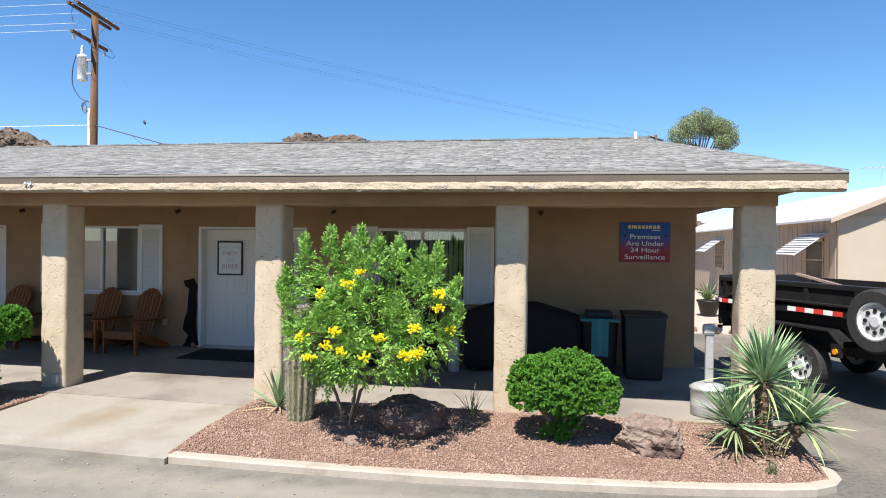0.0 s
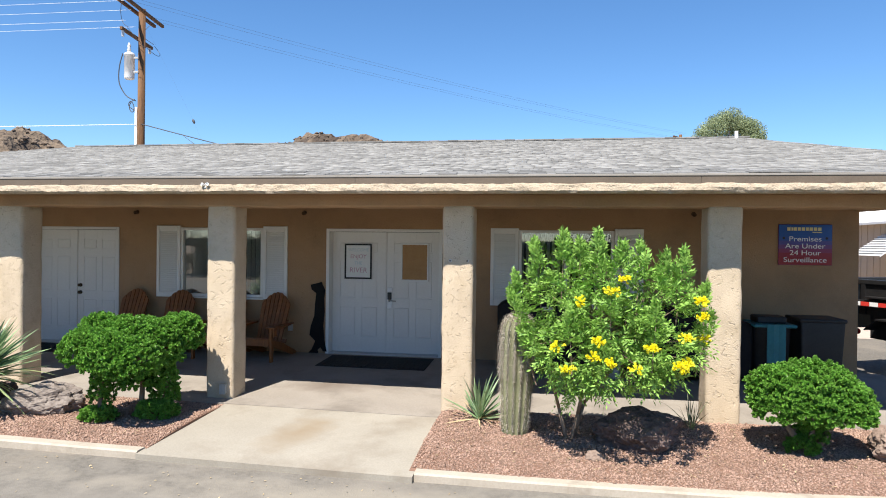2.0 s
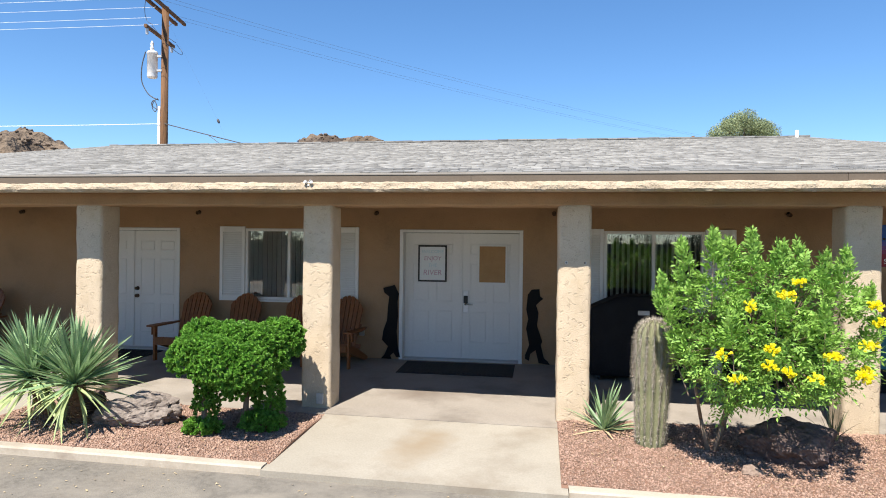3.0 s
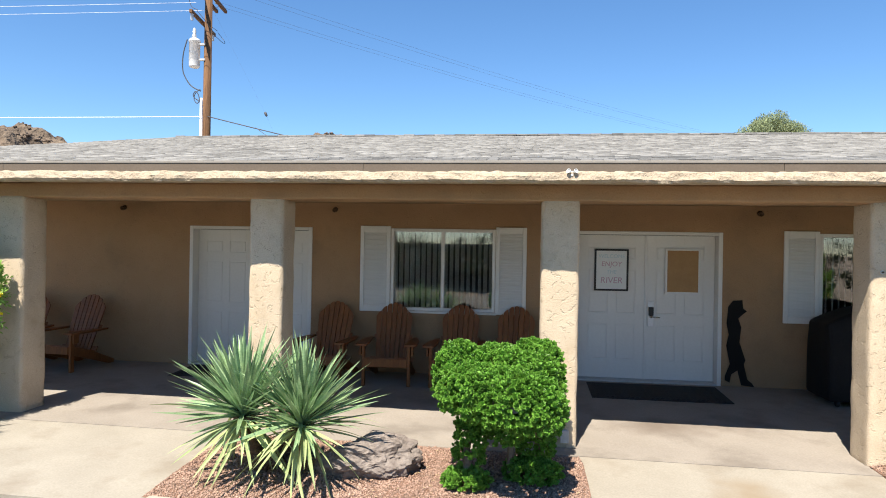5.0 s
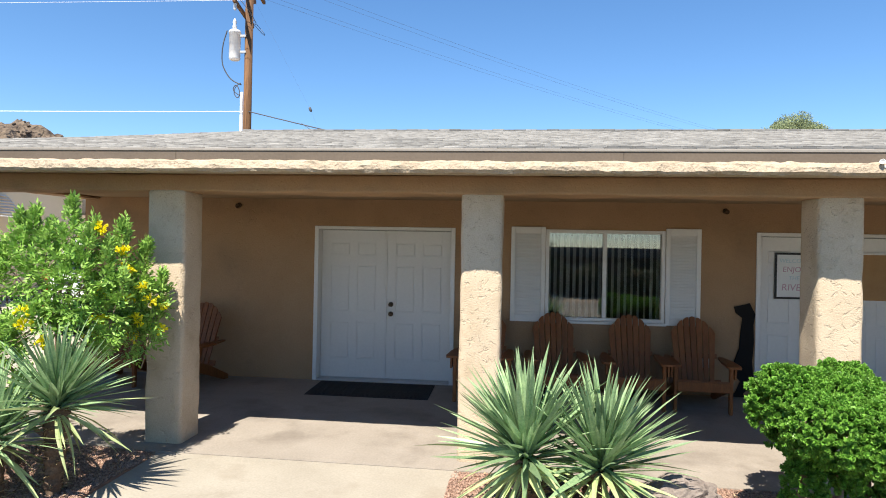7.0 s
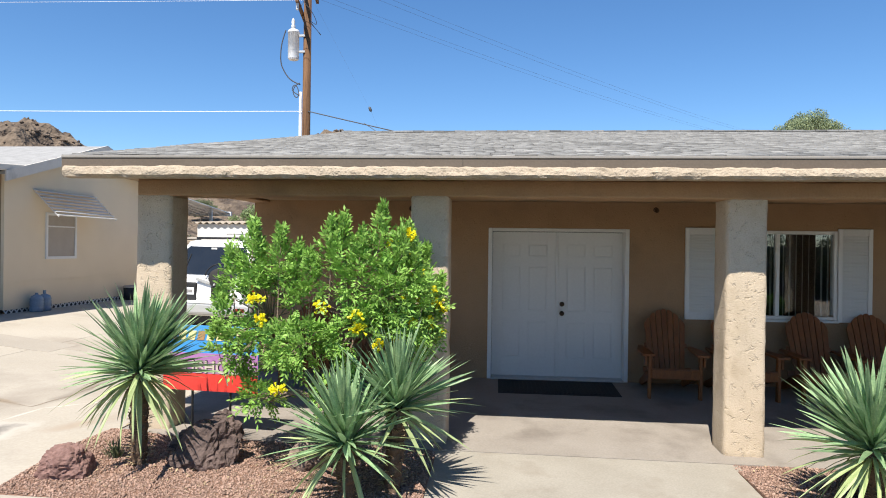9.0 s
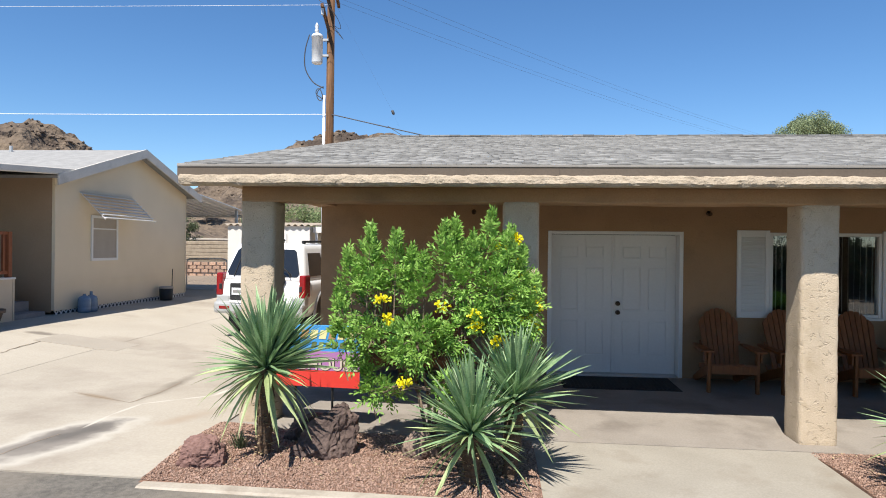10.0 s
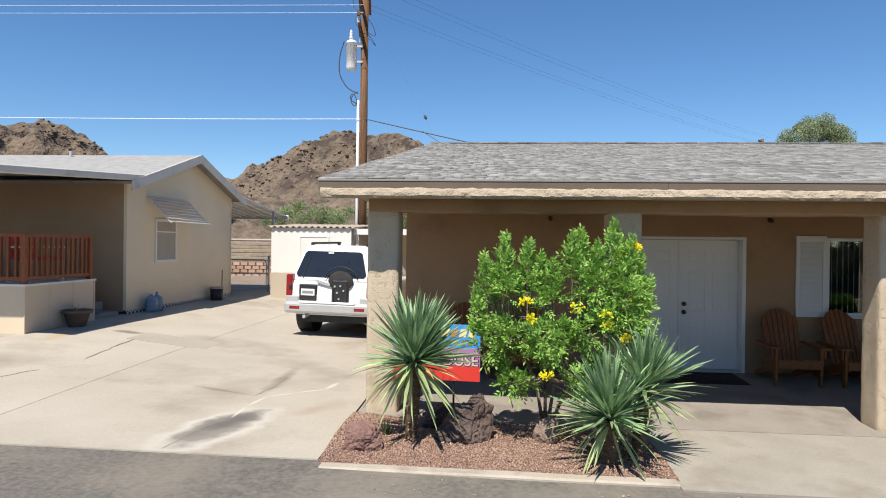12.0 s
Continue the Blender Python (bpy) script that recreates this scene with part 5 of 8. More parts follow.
yellow_bells((-7.092, -0.30, bed_z(-7.092, -0.30)),
             [(-0.63, -0.6, 1.24, 0.153, 0.216, 0.306), (-0.486, -0.65, 1.36, 0.135, 0.216, 0.36), (-0.28, -0.6, 1.34, 0.135, 0.234, 0.342), (-0.06, -0.6, 1.24, 0.153, 0.252, 0.306), (0.16, -0.66, 1.46, 0.162, 0.27, 0.36), (0.4, -0.61, 1.5, 0.171, 0.27, 0.36), (0.62, -0.61, 1.44, 0.171, 0.252, 0.324), (0.76, -0.51, 1.26, 0.153, 0.234, 0.288),
              (-0.472, -0.7, 1.02, 0.306, 0.306, 0.18), (-0.1, -0.75, 1.04, 0.324, 0.36, 0.198), (0.4, -0.71, 1.16, 0.324, 0.36, 0.216), (0.66, -0.61, 1.04, 0.198, 0.27, 0.162), (-0.659, -0.65, 0.99, 0.144, 0.18, 0.108), (0.12, -0.81, 0.64, 0.153, 0.18, 0.144), (-0.4, -0.7, 0.6, 0.144, 0.108, 0.054), (0.84, -0.01, 1.30, 0.15, 0.20, 0.26), (0.76, -0.07, 1.05, 0.18, 0.22, 0.20), (0.75, -0.13, 1.50, 0.15, 0.20, 0.24)],
             [(-0.544, -0.65, 1.52, 0.45, 0.04), (-0.472, -0.6, 1.49, 0.324, -0.1), (-0.674, -0.6, 1.39, 0.378, -0.14), (-0.3, -0.65, 1.49, 0.432, 0.02), (-0.2, -0.6, 1.44, 0.324, 0.15), (-0.04, -0.65, 1.36, 0.36, 0), (0.13, -0.66, 1.6, 0.396, 0.03), (0.22, -0.61, 1.62, 0.396, 0.02), (0.36, -0.66, 1.56, 0.36, 0.05), (0.47, -0.61, 1.66, 0.45, 0.18), (0.62, -0.61, 1.56, 0.396, 0.3), (0.72, -0.56, 1.4, 0.36, 0.3), (0.8, -0.51, 1.26, 0.288, 0.4), (-0.702, -0.65, 1.09, 0.306, -0.4), (-0.688, -0.7, 0.94, 0.162, -0.9), (0.78, -0.19, 1.04, 0.234, 0.5), (0.78, -0.05, 1.46, 0.33, 0.22), (0.88, -0.03, 1.24, 0.27, 0.4), (0.84, -0.05, 1.0, 0.24, 0.5), (0.69, -0.2, 1.6, 0.36, 0.1), (0.22, -0.81, 0.6, 0.18, 0.7), (-0.429, -0.72, 0.62, 0.144, -0.9)],
             [(0.76, -0.21, 1.76), (0.72, -0.53, 1.43), (0.77, -0.21, 1.35), (0.39, -0.93, 1.3), (0.76, -0.53, 1.22), (0.65, -0.53, 1.09), (0.58, -0.93, 1.08), (0.42, -0.93, 1.18), (-0.31, -1.05, 1.41), (-0.27, -1.05, 1.3), (-0.13, -1.05, 0.76), (0.76, -0.53, 1.96), (0.66, -0.53, 1.87), (0.79, -0.21, 1.57), (0.14, -0.93, 1.34), (0.98, -0.05, 1.30), (0.92, -0.17, 1.46), (0.9, -0.25, 1.16), (0.84, -0.27, 1.62), (0.98, 0, 1.08), (0.96, -0.15, 1.38), (0.76, -0.11, 1.02)],
             23, "leafy shrub with yellow trumpet flowers beside a column", [[(-0.04, 0.12, -0.05), (-0.05, 0.05, 0.4), (-0.12, -0.4, 0.95)], [(-0.02, 0.1, -0.05), (0.04, 0, 0.45), (0.3, -0.4, 1.1)], [(-0.06, 0.12, -0.05), (-0.15, 0.0, 0.45), (-0.42, -0.45, 1.1)], [(0.0, 0.1, -0.05), (0.05, -0.35, 0.3), (0.12, -0.75, 0.62)]], count=2300, gap=0.05)


def clipped_bush(at, lobes, stems, skirt, seed, label, count=4200):
    """A clipped bush: a dense shell of small rounded leaves on short dark stems."""
    rng = np.random.default_rng(seed)
    ob = thing("clipped_bush", label, "bush", at, group="clipped green bushes")
    for s in stems:
        bm = bmesh.new()
        branch(bm, [Vector(p) for p in s], 0.035, 0.02)
        part("stem", bm, BARK, ob, "short dark stem", smooth=True)
    C, A, N, L, W = [], [], [], [], []
    area = sum((r[3] * r[5] + r[3] * r[4]) for r in lobes + skirt)
    for cx, cy, cz, rx, ry, rz in lobes + skirt:
        c, r = np.array([cx, cy, cz]), np.array([rx, ry, rz])
        k = int(count * (rx * rz + rx * ry) / area)
        d = unit(rng.normal(0, 1, (k, 3)))
        d[:, 2] = np.where(d[:, 2] < -0.5, -d[:, 2], d[:, 2])
        lump = np.array([1 + 0.14 * noise.noise(Vector(q) * 3.0 + Vector(c) * 3) + 0.12 * noise.noise(Vector(q) * 7 + Vector(c)) for q in d])
        rad = np.where(rng.uniform(0, 1, k) < 0.78, rng.uniform(0.93, 1.03, k), rng.uniform(0.55, 0.9, k))
        p = c + d * r * (lump * rad)[:, None]
        keep = np.ones(k, bool)
        for ox, oy, oz, sx, sy, sz in lobes:
            if (ox, oy, oz) != (cx, cy, cz):
                keep &= (((p - [ox, oy, oz]) / [sx, sy, sz]) ** 2).sum(1) > 0.6
        p, d = p[keep], d[keep]
        k = len(p)
        axis = unit(d + rng.normal(0, 0.25, (k, 3)) + [0, 0, 0.4])
        t1 = unit(np.cross(axis, rng.normal(0, 1, (k, 3))))
        t2 = np.cross(axis, t1)
        size = rng.uniform(0.75, 1.3, k)
        for ring, tilt, lift in ((6, 1.15, -0.012), (5, 0.75, 0.0), (4, 0.4, 0.010)):
            for q in range(ring):
                ang = 2 * math.pi * (q + 0.5 * lift * 100) / ring + rng.uniform(-0.3, 0.3, k)
                out = t1 * np.cos(ang)[:, None] + t2 * np.sin(ang)[:, None]
                a = unit(out * math.sin(tilt) + axis * math.cos(tilt))
                C.append(p + axis * lift)
                A.append(a)
                N.append(unit(axis * math.sin(tilt) - out * math.cos(tilt) + rng.normal(0, 0.22, (k, 3))))
                L.append(0.027 * size * rng.uniform(0.8, 1.15, k))
                W.append(0.027 * size * rng.uniform(0.8, 1.2, k))
    V, F = leaf_quads(*(np.concatenate(q) for q in (C, A, N, L, W)))
    fast("foliage", V, F, BUSH, ob, "glossy green crinkled leaves")["kind"] = "stuff"
    return ob


clipped_bush((6.17, -0.74, bed_z(6.17, -0.74)),
             [(0, 0, 0.58, 0.40, 0.43, 0.28), (0.27, 0.02, 0.49, 0.26, 0.34, 0.23), (-0.27, 0.0, 0.55, 0.28, 0.34, 0.26), (0.02, -0.12, 0.46, 0.34, 0.32, 0.20), (0.34, -0.1, 0.42, 0.17, 0.24, 0.16), (-0.36, -0.1, 0.42, 0.18, 0.22, 0.16)],
             [[(0, 0, -0.03), (0.02, 0, 0.2), (0, 0, 0.45)], [(-0.05, 0.02, 0), (-0.2, 0.02, 0.25), (-0.25, 0, 0.45)], [(0.05, 0.02, 0), (0.2, 0.02, 0.25), (0.28, 0, 0.45)]],
             [(-0.08, -0.02, 0.05, 0.14, 0.12, 0.08), (0.05, 0.06, 0.16, 0.12, 0.10, 0.13), (0.0, 0.08, 0.30, 0.22, 0.16, 0.14)],
             5, "round clipped green bush on short stems in red gravel", 6500)
clipped_bush((-0.850, -1.0, bed_z(-0.850, -1.0)),
             [(-0.36, -0.05, 0.87, 0.21, 0.27, 0.26), (-0.24, -0.40, 0.79, 0.25, 0.28, 0.22), (0.04, -0.42, 0.74, 0.30, 0.30, 0.24), (0.22, -0.36, 0.68, 0.25, 0.32, 0.25), (-0.06, 0.0, 0.82, 0.36, 0.40, 0.27), (0.22, 0.10, 0.76, 0.25, 0.34, 0.28), (0.26, 0.50, 0.84, 0.24, 0.28, 0.26), (-0.04, 0.42, 0.80, 0.30, 0.30, 0.24), (0.0, 0.0, 0.64, 0.40, 0.48, 0.16)],
             [[(-0.28, -0.14, -0.03), (-0.29, -0.15, 0.3), (-0.22, -0.1, 0.65)], [(0.26, 0.16, -0.03), (0.29, 0.18, 0.3), (0.25, 0.1, 0.65)], [(0.05, 0.06, -0.03), (0.06, 0.08, 0.35), (0.0, 0.1, 0.65)]],
             [(-0.27, -0.14, 0.32, 0.12, 0.12, 0.26), (-0.29, -0.18, 0.06, 0.18, 0.15, 0.08), (0.26, 0.17, 0.32, 0.15, 0.15, 0.28), (0.24, 0.08, 0.07, 0.22, 0.19, 0.10), (0.0, 0.02, 0.42, 0.16, 0.2, 0.17)],
             6, "broad clipped green bush on two leafy dark legs", 11000)


BLADE_MESHES = {}


def blade_mesh(mat, droop, thin):
    key = (mat.name, droop, thin)
    if key not in BLADE_MESHES:
        V, F = blades([[0, 0, 0]], [[1, 0, 0]], np.array([1.0]), np.array([thin]), np.array([droop]), 5)
        me = bpy.data.meshes.new("blade")
        me.from_pydata([tuple(v) for v in V], [], [tuple(f) for f in F])
        me.materials.append(mat)
        BLADE_MESHES[key] = me
    return BLADE_MESHES[key]


def place_blades(parent, origins, dirs, lengths, mat, rng, droops=(0.01, 0.04, 0.09), thin=(0.074, 0.085, 0.096)):
    """Stiff leaves as single pieces that share a few bent meshes."""
    for o, d, ln in zip(origins, dirs, lengths):
        me = blade_mesh(mat, droops[rng.integers(len(droops))], thin[rng.integers(len(thin))])
        ob = new("blade", me)
        ob.parent = parent
        x = Vector(d).normalized()
        y = Vector((0, 0, 1)).cross(x).normalized()
        z = x.cross(y)
        m = Matrix((x, y, z)).transposed().to_4x4()
        ob.matrix_basis = Matrix.Translation(o) @ m @ Matrix.Rotation(rng.normal(0, 0.32), 4, "X") @ Matrix.Diagonal((ln, ln, ln, 1))


def yucca(at, heads, seed, label, count=130, drooping=26):
    """Yucca: shaggy trunks, each with a burst of stiff sword leaves."""
    rng = np.random.default_rng(seed)
    count = int(count * 0.86)
    ob = thing("yucca", label, "yucca plant", at, group="yuccas in the planting beds")
    for base, top, length, tilt in heads:
        b, t = Vector(base), Vector(top)
        bm = bmesh.new()
        n, k = 14, 16
        rings = []
        for i in range(k + 1):
            s = i / k
            c = b.lerp(t, s)
            rings.append([bm.verts.new(c + Vector((math.cos(2 * math.pi * j / n), math.sin(2 * math.pi * j / n), 0)) * (0.055 + 0.03 * s + 0.012 * ((i % 2) - 0.5) + rng.uniform(-0.008, 0.008))) for j in range(n)])
        for p, q in zip(rings, rings[1:]):
            for j in range(n):
                bm.faces.new((p[j], p[(j + 1) % n], q[(j + 1) % n], q[j]))
        part("trunk", bm, YUCCA_BARK, ob, "shaggy brown trunk")
        m = int((t - b).length * 170)
        a = rng.uniform(0, 2 * math.pi, m)
        s = rng.uniform(0, 1, m)
        o = np.array([b.lerp(t, v) for v in s]) + np.stack([np.cos(a), np.sin(a), 0 * a], 1) * 0.06
        V, F = blades(o, unit(np.stack([np.cos(a), np.sin(a), 0.7 + 0 * a], 1)), rng.uniform(0.05, 0.11, m), np.full(m, 0.03), np.full(m, 0.4), 2)
        fast("dry_leaf_stubble", V, F, DRY_LEAF, ob, "dry broken leaf bases")["kind"] = "stuff"
        a = rng.uniform(0, 2 * math.pi, count)
        el = np.radians(np.where(rng.uniform(0, 1, count) < 0.66, np.clip(rng.normal(63, 14, count), 20, 88), rng.uniform(-4, 52, count)))
        d = unit(np.stack([np.cos(a) * np.cos(el) + tilt[0], np.sin(a) * np.cos(el) + tilt[1], np.sin(el)], 1))
        o = np.array(t) + d * 0.05 + np.array([0, 0, 0.03]) * rng.uniform(-1, 1.5, (count, 1))
        ln = length * rng.uniform(0.62, 1.16, count)
        place_blades(ob, o, d, ln, YUCCA, rng)
        m = drooping
        a = rng.uniform(0, 2 * math.pi, m)
        el = np.radians(rng.uniform(-38, 22, m))
        d = np.stack([np.cos(a) * np.cos(el), np.sin(a) * np.cos(el), np.sin(el)], 1)
        place_blades(ob, np.array(t) + d * 0.05 - np.array([0, 0, 0.03]), d, length * rng.uniform(0.65, 1.12, m), YUCCA_PALE, rng, (0.12, 0.26, 0.42), (0.066, 0.082))
    return ob


yucca((8.07, -0.74, bed_z(8.07, -0.74)), [((0, 0, -0.05), (-0.01, 0.0, 0.68), 0.49, (0, 0)), ((0.06, -0.05, -0.05), (0.30, -0.05, 0.30), 0.40, (0.25, 0)), ((-0.08, 0.0, -0.05), (-0.28, -0.08, 0.26), 0.38, (-0.2, 0))], 31, "many-headed yucca with sword leaves at the kerb end", 170)
yucca((-2.720, -1.20, bed_z(-2.720, -1.20)), [((-0.12, 0.05, -0.05), (-0.23, -0.12, 0.50), 0.62, (-0.10, 0)), ((0.16, 0.05, -0.05), (0.26, -0.12, 0.45), 0.60, (0.10, 0))], 32, "twin-headed yucca with long blue-green leaves beside a boulder", 260, 46)
yucca((-8.52, -1.02, bed_z(-8.52, -1.02)), [((0, 0, -0.05), (0.03, -0.05, 0.77), 0.60, (0.06, 0))], 33, "single yucca on a tall shaggy trunk by the sign", 420, 60)
yucca((-6.518, -1.38, bed_z(-6.518, -1.38)), [((-0.16, -0.06, -0.05), (-0.16, -0.12, 0.42), 0.55, (-0.05, -0.1)), ((0.14, 0.12, -0.05), (0.18, 0.10, 0.64), 0.54, (0.1, 0.05))], 34, "twin-headed yucca with long leaves at the walkway edge", 240, 30)


def agave(at):
    rng = np.random.default_rng(41)
    ob = thing("small_agave", "small blue-green agave rosette at the column foot", "agave", at)
    n = 34
    a = rng.uniform(0, 2 * math.pi, n)
    el = np.radians(rng.uniform(15, 80, n))
    d = np.stack([np.cos(a) * np.cos(el), np.sin(a) * np.cos(el), np.sin(el)], 1)
    place_blades(ob, d * 0.02, d, rng.uniform(0.36, 0.58, n), YUCCA, rng, (0.02, 0.08, 0.14), (0.08, 0.10))
    place_blades(ob, d[:9] * 0.02, unit(d[:9] * [1, 1, 0.1]), np.full(9, 0.42), DRY_LEAF, rng, (0.05, 0.1), (0.06,))


agave((2.91, -0.34, bed_z(2.91, -0.34)))


def grass_tuft(at, n, h, seed):
    rng = np.random.default_rng(seed)
    ob = thing("grass_tuft", "thin tuft of green desert grass in the gravel", "grass tuft", at, group="grass tufts")
    a = rng.uniform(0, 2 * math.pi, n)
    el = np.radians(rng.uniform(45, 88, n))
    d = np.stack([np.cos(a) * np.cos(el), np.sin(a) * np.cos(el), np.sin(el)], 1)
    V, F = blades(rng.normal(0, 0.02, (n, 3)) * [1, 1, 0], d, h * rng.uniform(0.3, 1.05, n), np.full(n, 0.016), rng.uniform(0.05, 0.3, n), 4)
    fast("grass_stuff", V, F, OLIVE, ob)["kind"] = "stuff"


grass_tuft((5.171, -0.26, bed_z(5.171, -0.26)), 18, 0.60, 3)
grass_tuft((-8.765, -0.95, bed_z(-8.765, -0.95)), 40, 0.22, 4)
grass_tuft((8.003, -1.2, bed_z(8.003, -1.2)), 40, 0.16, 6)


def cactus(at, h=1.30, r=0.168, ribs=15):
    rng = np.random.default_rng(9)
    ob = thing("columnar_cactus", "short ribbed columnar cactus covered in pale spines", "cactus", at)
    bm = bmesh.new()
    n, k = ribs * 6, 40
    prof = lambda s: r * (0.80 + 0.24 * math.sin(math.pi * min(s * 1.25, 1) * 0.62)) * (1 if s < 0.86 else math.sqrt(max(0.0, 1 - ((s - 0.86) / 0.14) ** 2)) * 0.97 + 0.03)
    rings = []
    for i in range(k + 1):
        s = i / k
        ring = []
        for j in range(n):
            a = 2 * math.pi * j / n
            rr = prof(s) * (1 + 0.17 * (abs(math.cos(ribs * a / 2)) - 0.6))
            ring.append(bm.verts.new((rr * math.cos(a) + 0.03 * s, rr * math.sin(a), -0.03 + s * (h + 0.03))))
        rings.append(ring)
    for p, q in zip(rings, rings[1:]):
        for j in range(n):
            bm.faces.new((p[j], p[(j + 1) % n], q[(j + 1) % n], q[j]))
    bm.faces.new(rings[-1])
    part("stem", bm, CACTUS, ob, "grey-green ribbed stem", smooth=True)
    O, D, L = [], [], []
    for i in range(ribs):
        a = 2 * math.pi * i / ribs
        for z in np.arange(0.04, 1.0, 0.017):
            rr = prof(z) * 1.06
            p = np.array([rr * math.cos(a) + 0.03 * z, rr * math.sin(a), z * h])
            for _ in range(22 if z > 0.45 else 12):
                q = np.array([math.cos(a), math.sin(a), 0]) * 0.8 + rng.normal(0, 0.7, 3) + np.array([0, 0, 0.9 if z > 0.9 else 0])
                O.append(p)
                D.append(q / np.linalg.norm(q))
                L.append(rng.uniform(0.025, 0.06) * (1.15 if z > 0.5 else 0.85))
    V, F = blades(np.array(O), np.array(D), np.array(L), np.full(len(O), 0.0072), np.zeros(len(O)), 1)
    fast("spine_fuzz", V, F, SPINE, ob, "pale grey spines")["kind"] = "stuff"


cactus((3.32, -0.70, bed_z(3.32, -0.70)), 1.22, 0.154)


def boulder(at, size, mat, seed, label, turn=0.0, rough=0.5, peak=0.0):
    """A rough boulder: a subdivided ball cut by planes and broken up by noise."""
    rng = random.Random(seed)
    bm = bmesh.new()
    bmesh.ops.create_icosphere(bm, subdivisions=5, radius=1)
    cuts = [(Vector((rng.gauss(0, 1), rng.gauss(0, 1), rng.gauss(0.2, 0.8))).normalized(), rng.uniform(0.62, 0.9)) for _ in range(9)]
    off = Vector((seed * 3.1, seed * 1.7, seed))
    for v in bm.verts:
        p = v.co.copy()
        for nrm, d in cuts:
            e = p.dot(nrm) - d
            if e > 0:
                p -= nrm * e * 0.85
        q = p.normalized()
        p += q * (rough * (0.22 * noise.noise(p * 1.8 + off) + 0.14 * noise.noise(p * 4 + off) + 0.09 * noise.noise(p * 9 + off) + 0.05 * noise.noise(p * 20 + off)))
        v.co = Vector((p.x * size[0] / 2, p.y * size[1] / 2, (p.z * 0.75 + 0.42) * size[2] * (1 + peak * clamp(p.x + 0.15, -0.7, 0.6))))
    ob = part("boulder", bm, mat, smooth=False)
    ob.matrix_basis = pose(*at, 0, 0, turn)
    return tagged(ob, label, "boulder", "landscape boulders")


for x, y, sx, sy, sz, m, sd, tn, rg, lb in (
        (4.57, -0.82, 0.94, 0.62, 0.33, LAVA, 2, 10, 0.75, "low dark lava boulder under the flowering shrub"),
        (7.00, -0.88, 0.62, 0.50, 0.30, PALE_ROCK, 3, -12, 0.9, "pale brown boulder with dark broken faces in gravel"),
        (7.03, -0.48, 0.52, 0.40, 0.25, PALE_ROCK, 8, 40, 0.4, "smooth pale boulder half hidden behind another"),
        (-1.980, -1.0, 0.84, 0.55, 0.31, GREY_ROCK, 4, 8, 0.75, "long grey-brown boulder beside the yucca"),
        (-8.934, -1.31, 0.43, 0.34, 0.24, RED_ROCK, 5, 20, 0.75, "small reddish boulder at the bed corner"),
        (-7.973, -0.92, 0.58, 0.44, 0.37, LAVA, 26, 5, 1.0, "jagged dark lava boulder in red gravel"),
        (-8.300, -0.42, 0.5, 0.4, 0.22, LAVA, 9, 30, 0.6, "low dark rock behind the lava boulder"),
        (-7.151, -0.88, 0.32, 0.28, 0.24, PALE_ROCK, 7, 0, 0.5, "small pale rock in the planting bed"),
        (-2.720, -0.75, 0.42, 0.35, 0.24, LAVA, 10, 50, 0.7, "small dark rock beside the yucca trunk"),
        (4.097, -1.25, 0.22, 0.16, 0.10, PALE_ROCK, 12, 0, 0.5, "small pale stone in red gravel")):
    boulder((x, y, bed_z(x, y) - 0.04), (sx, sy, sz), m, sd, lb, tn, rg, 0.55 if sd == 26 else 0.0)


def clubhouse_sign():
    """A banded panel on two metal stakes, leaning a little."""
    x, y = -8.35, -0.08
    ob = thing("yard_sign", "blue, mauve and red panel sign on metal stakes", "sign", (x, y, bed_z(x, y)), -6)
    w, h, z0 = 1.0, 0.63, 0.42
    part("panel", box((-w / 2, 0, z0), (w / 2, 0.02, z0 + h), 0.003), SIGN_SKY, ob, "blue sign panel")
    part("colour_band", box((-w / 2 + 0.002, -0.004, z0 + 0.002), (w / 2 - 0.002, 0.0, z0 + h * 0.27)), SIGN_RED_BRIGHT, ob, "red band")
    part("colour_band", box((-w / 2 + 0.002, -0.004, z0 + h * 0.27), (w / 2 - 0.002, 0.0, z0 + h * 0.58)), SIGN_MAUVE, ob, "mauve band")
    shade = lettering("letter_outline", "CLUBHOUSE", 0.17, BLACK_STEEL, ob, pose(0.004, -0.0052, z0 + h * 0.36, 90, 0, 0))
    shade.data.offset = 0.007
    face = lettering("writing", "CLUBHOUSE", 0.17, LETTER_CREAM, ob, pose(0, -0.0078, z0 + h * 0.36, 90, 0, 0))
    face.data.offset = 0.0015
    slant = Matrix(((1, 0, 0.25, 0), (0, 1, 0, 0), (0, 0, 1, 0), (0, 0, 0, 1)))
    for k in range(9):
        part("letter_bar", box((-0.05, -0.004, -0.045), (0.025, 0.0, 0.045), m=Matrix.Translation((-0.38 + k * 0.1, 0, z0 + h * 0.85)) @ slant), LETTER_GOLD if k % 3 else CORK, ob)
    for k in range(6):
        part("letter_bar", box((-0.035, -0.004, -0.03), (0.015, 0.0, 0.03), m=Matrix.Translation((0.02 + k * 0.075, 0, z0 + h * 0.68)) @ slant), SAGE, ob)
    for s in (-1, 1):
        part("stake", rod((s * 0.2, 0.03, -0.05), (s * 0.2, 0.03, z0 + 0.2), 0.012), BLACK_STEEL, ob, "black metal stake")


clubhouse_sign()


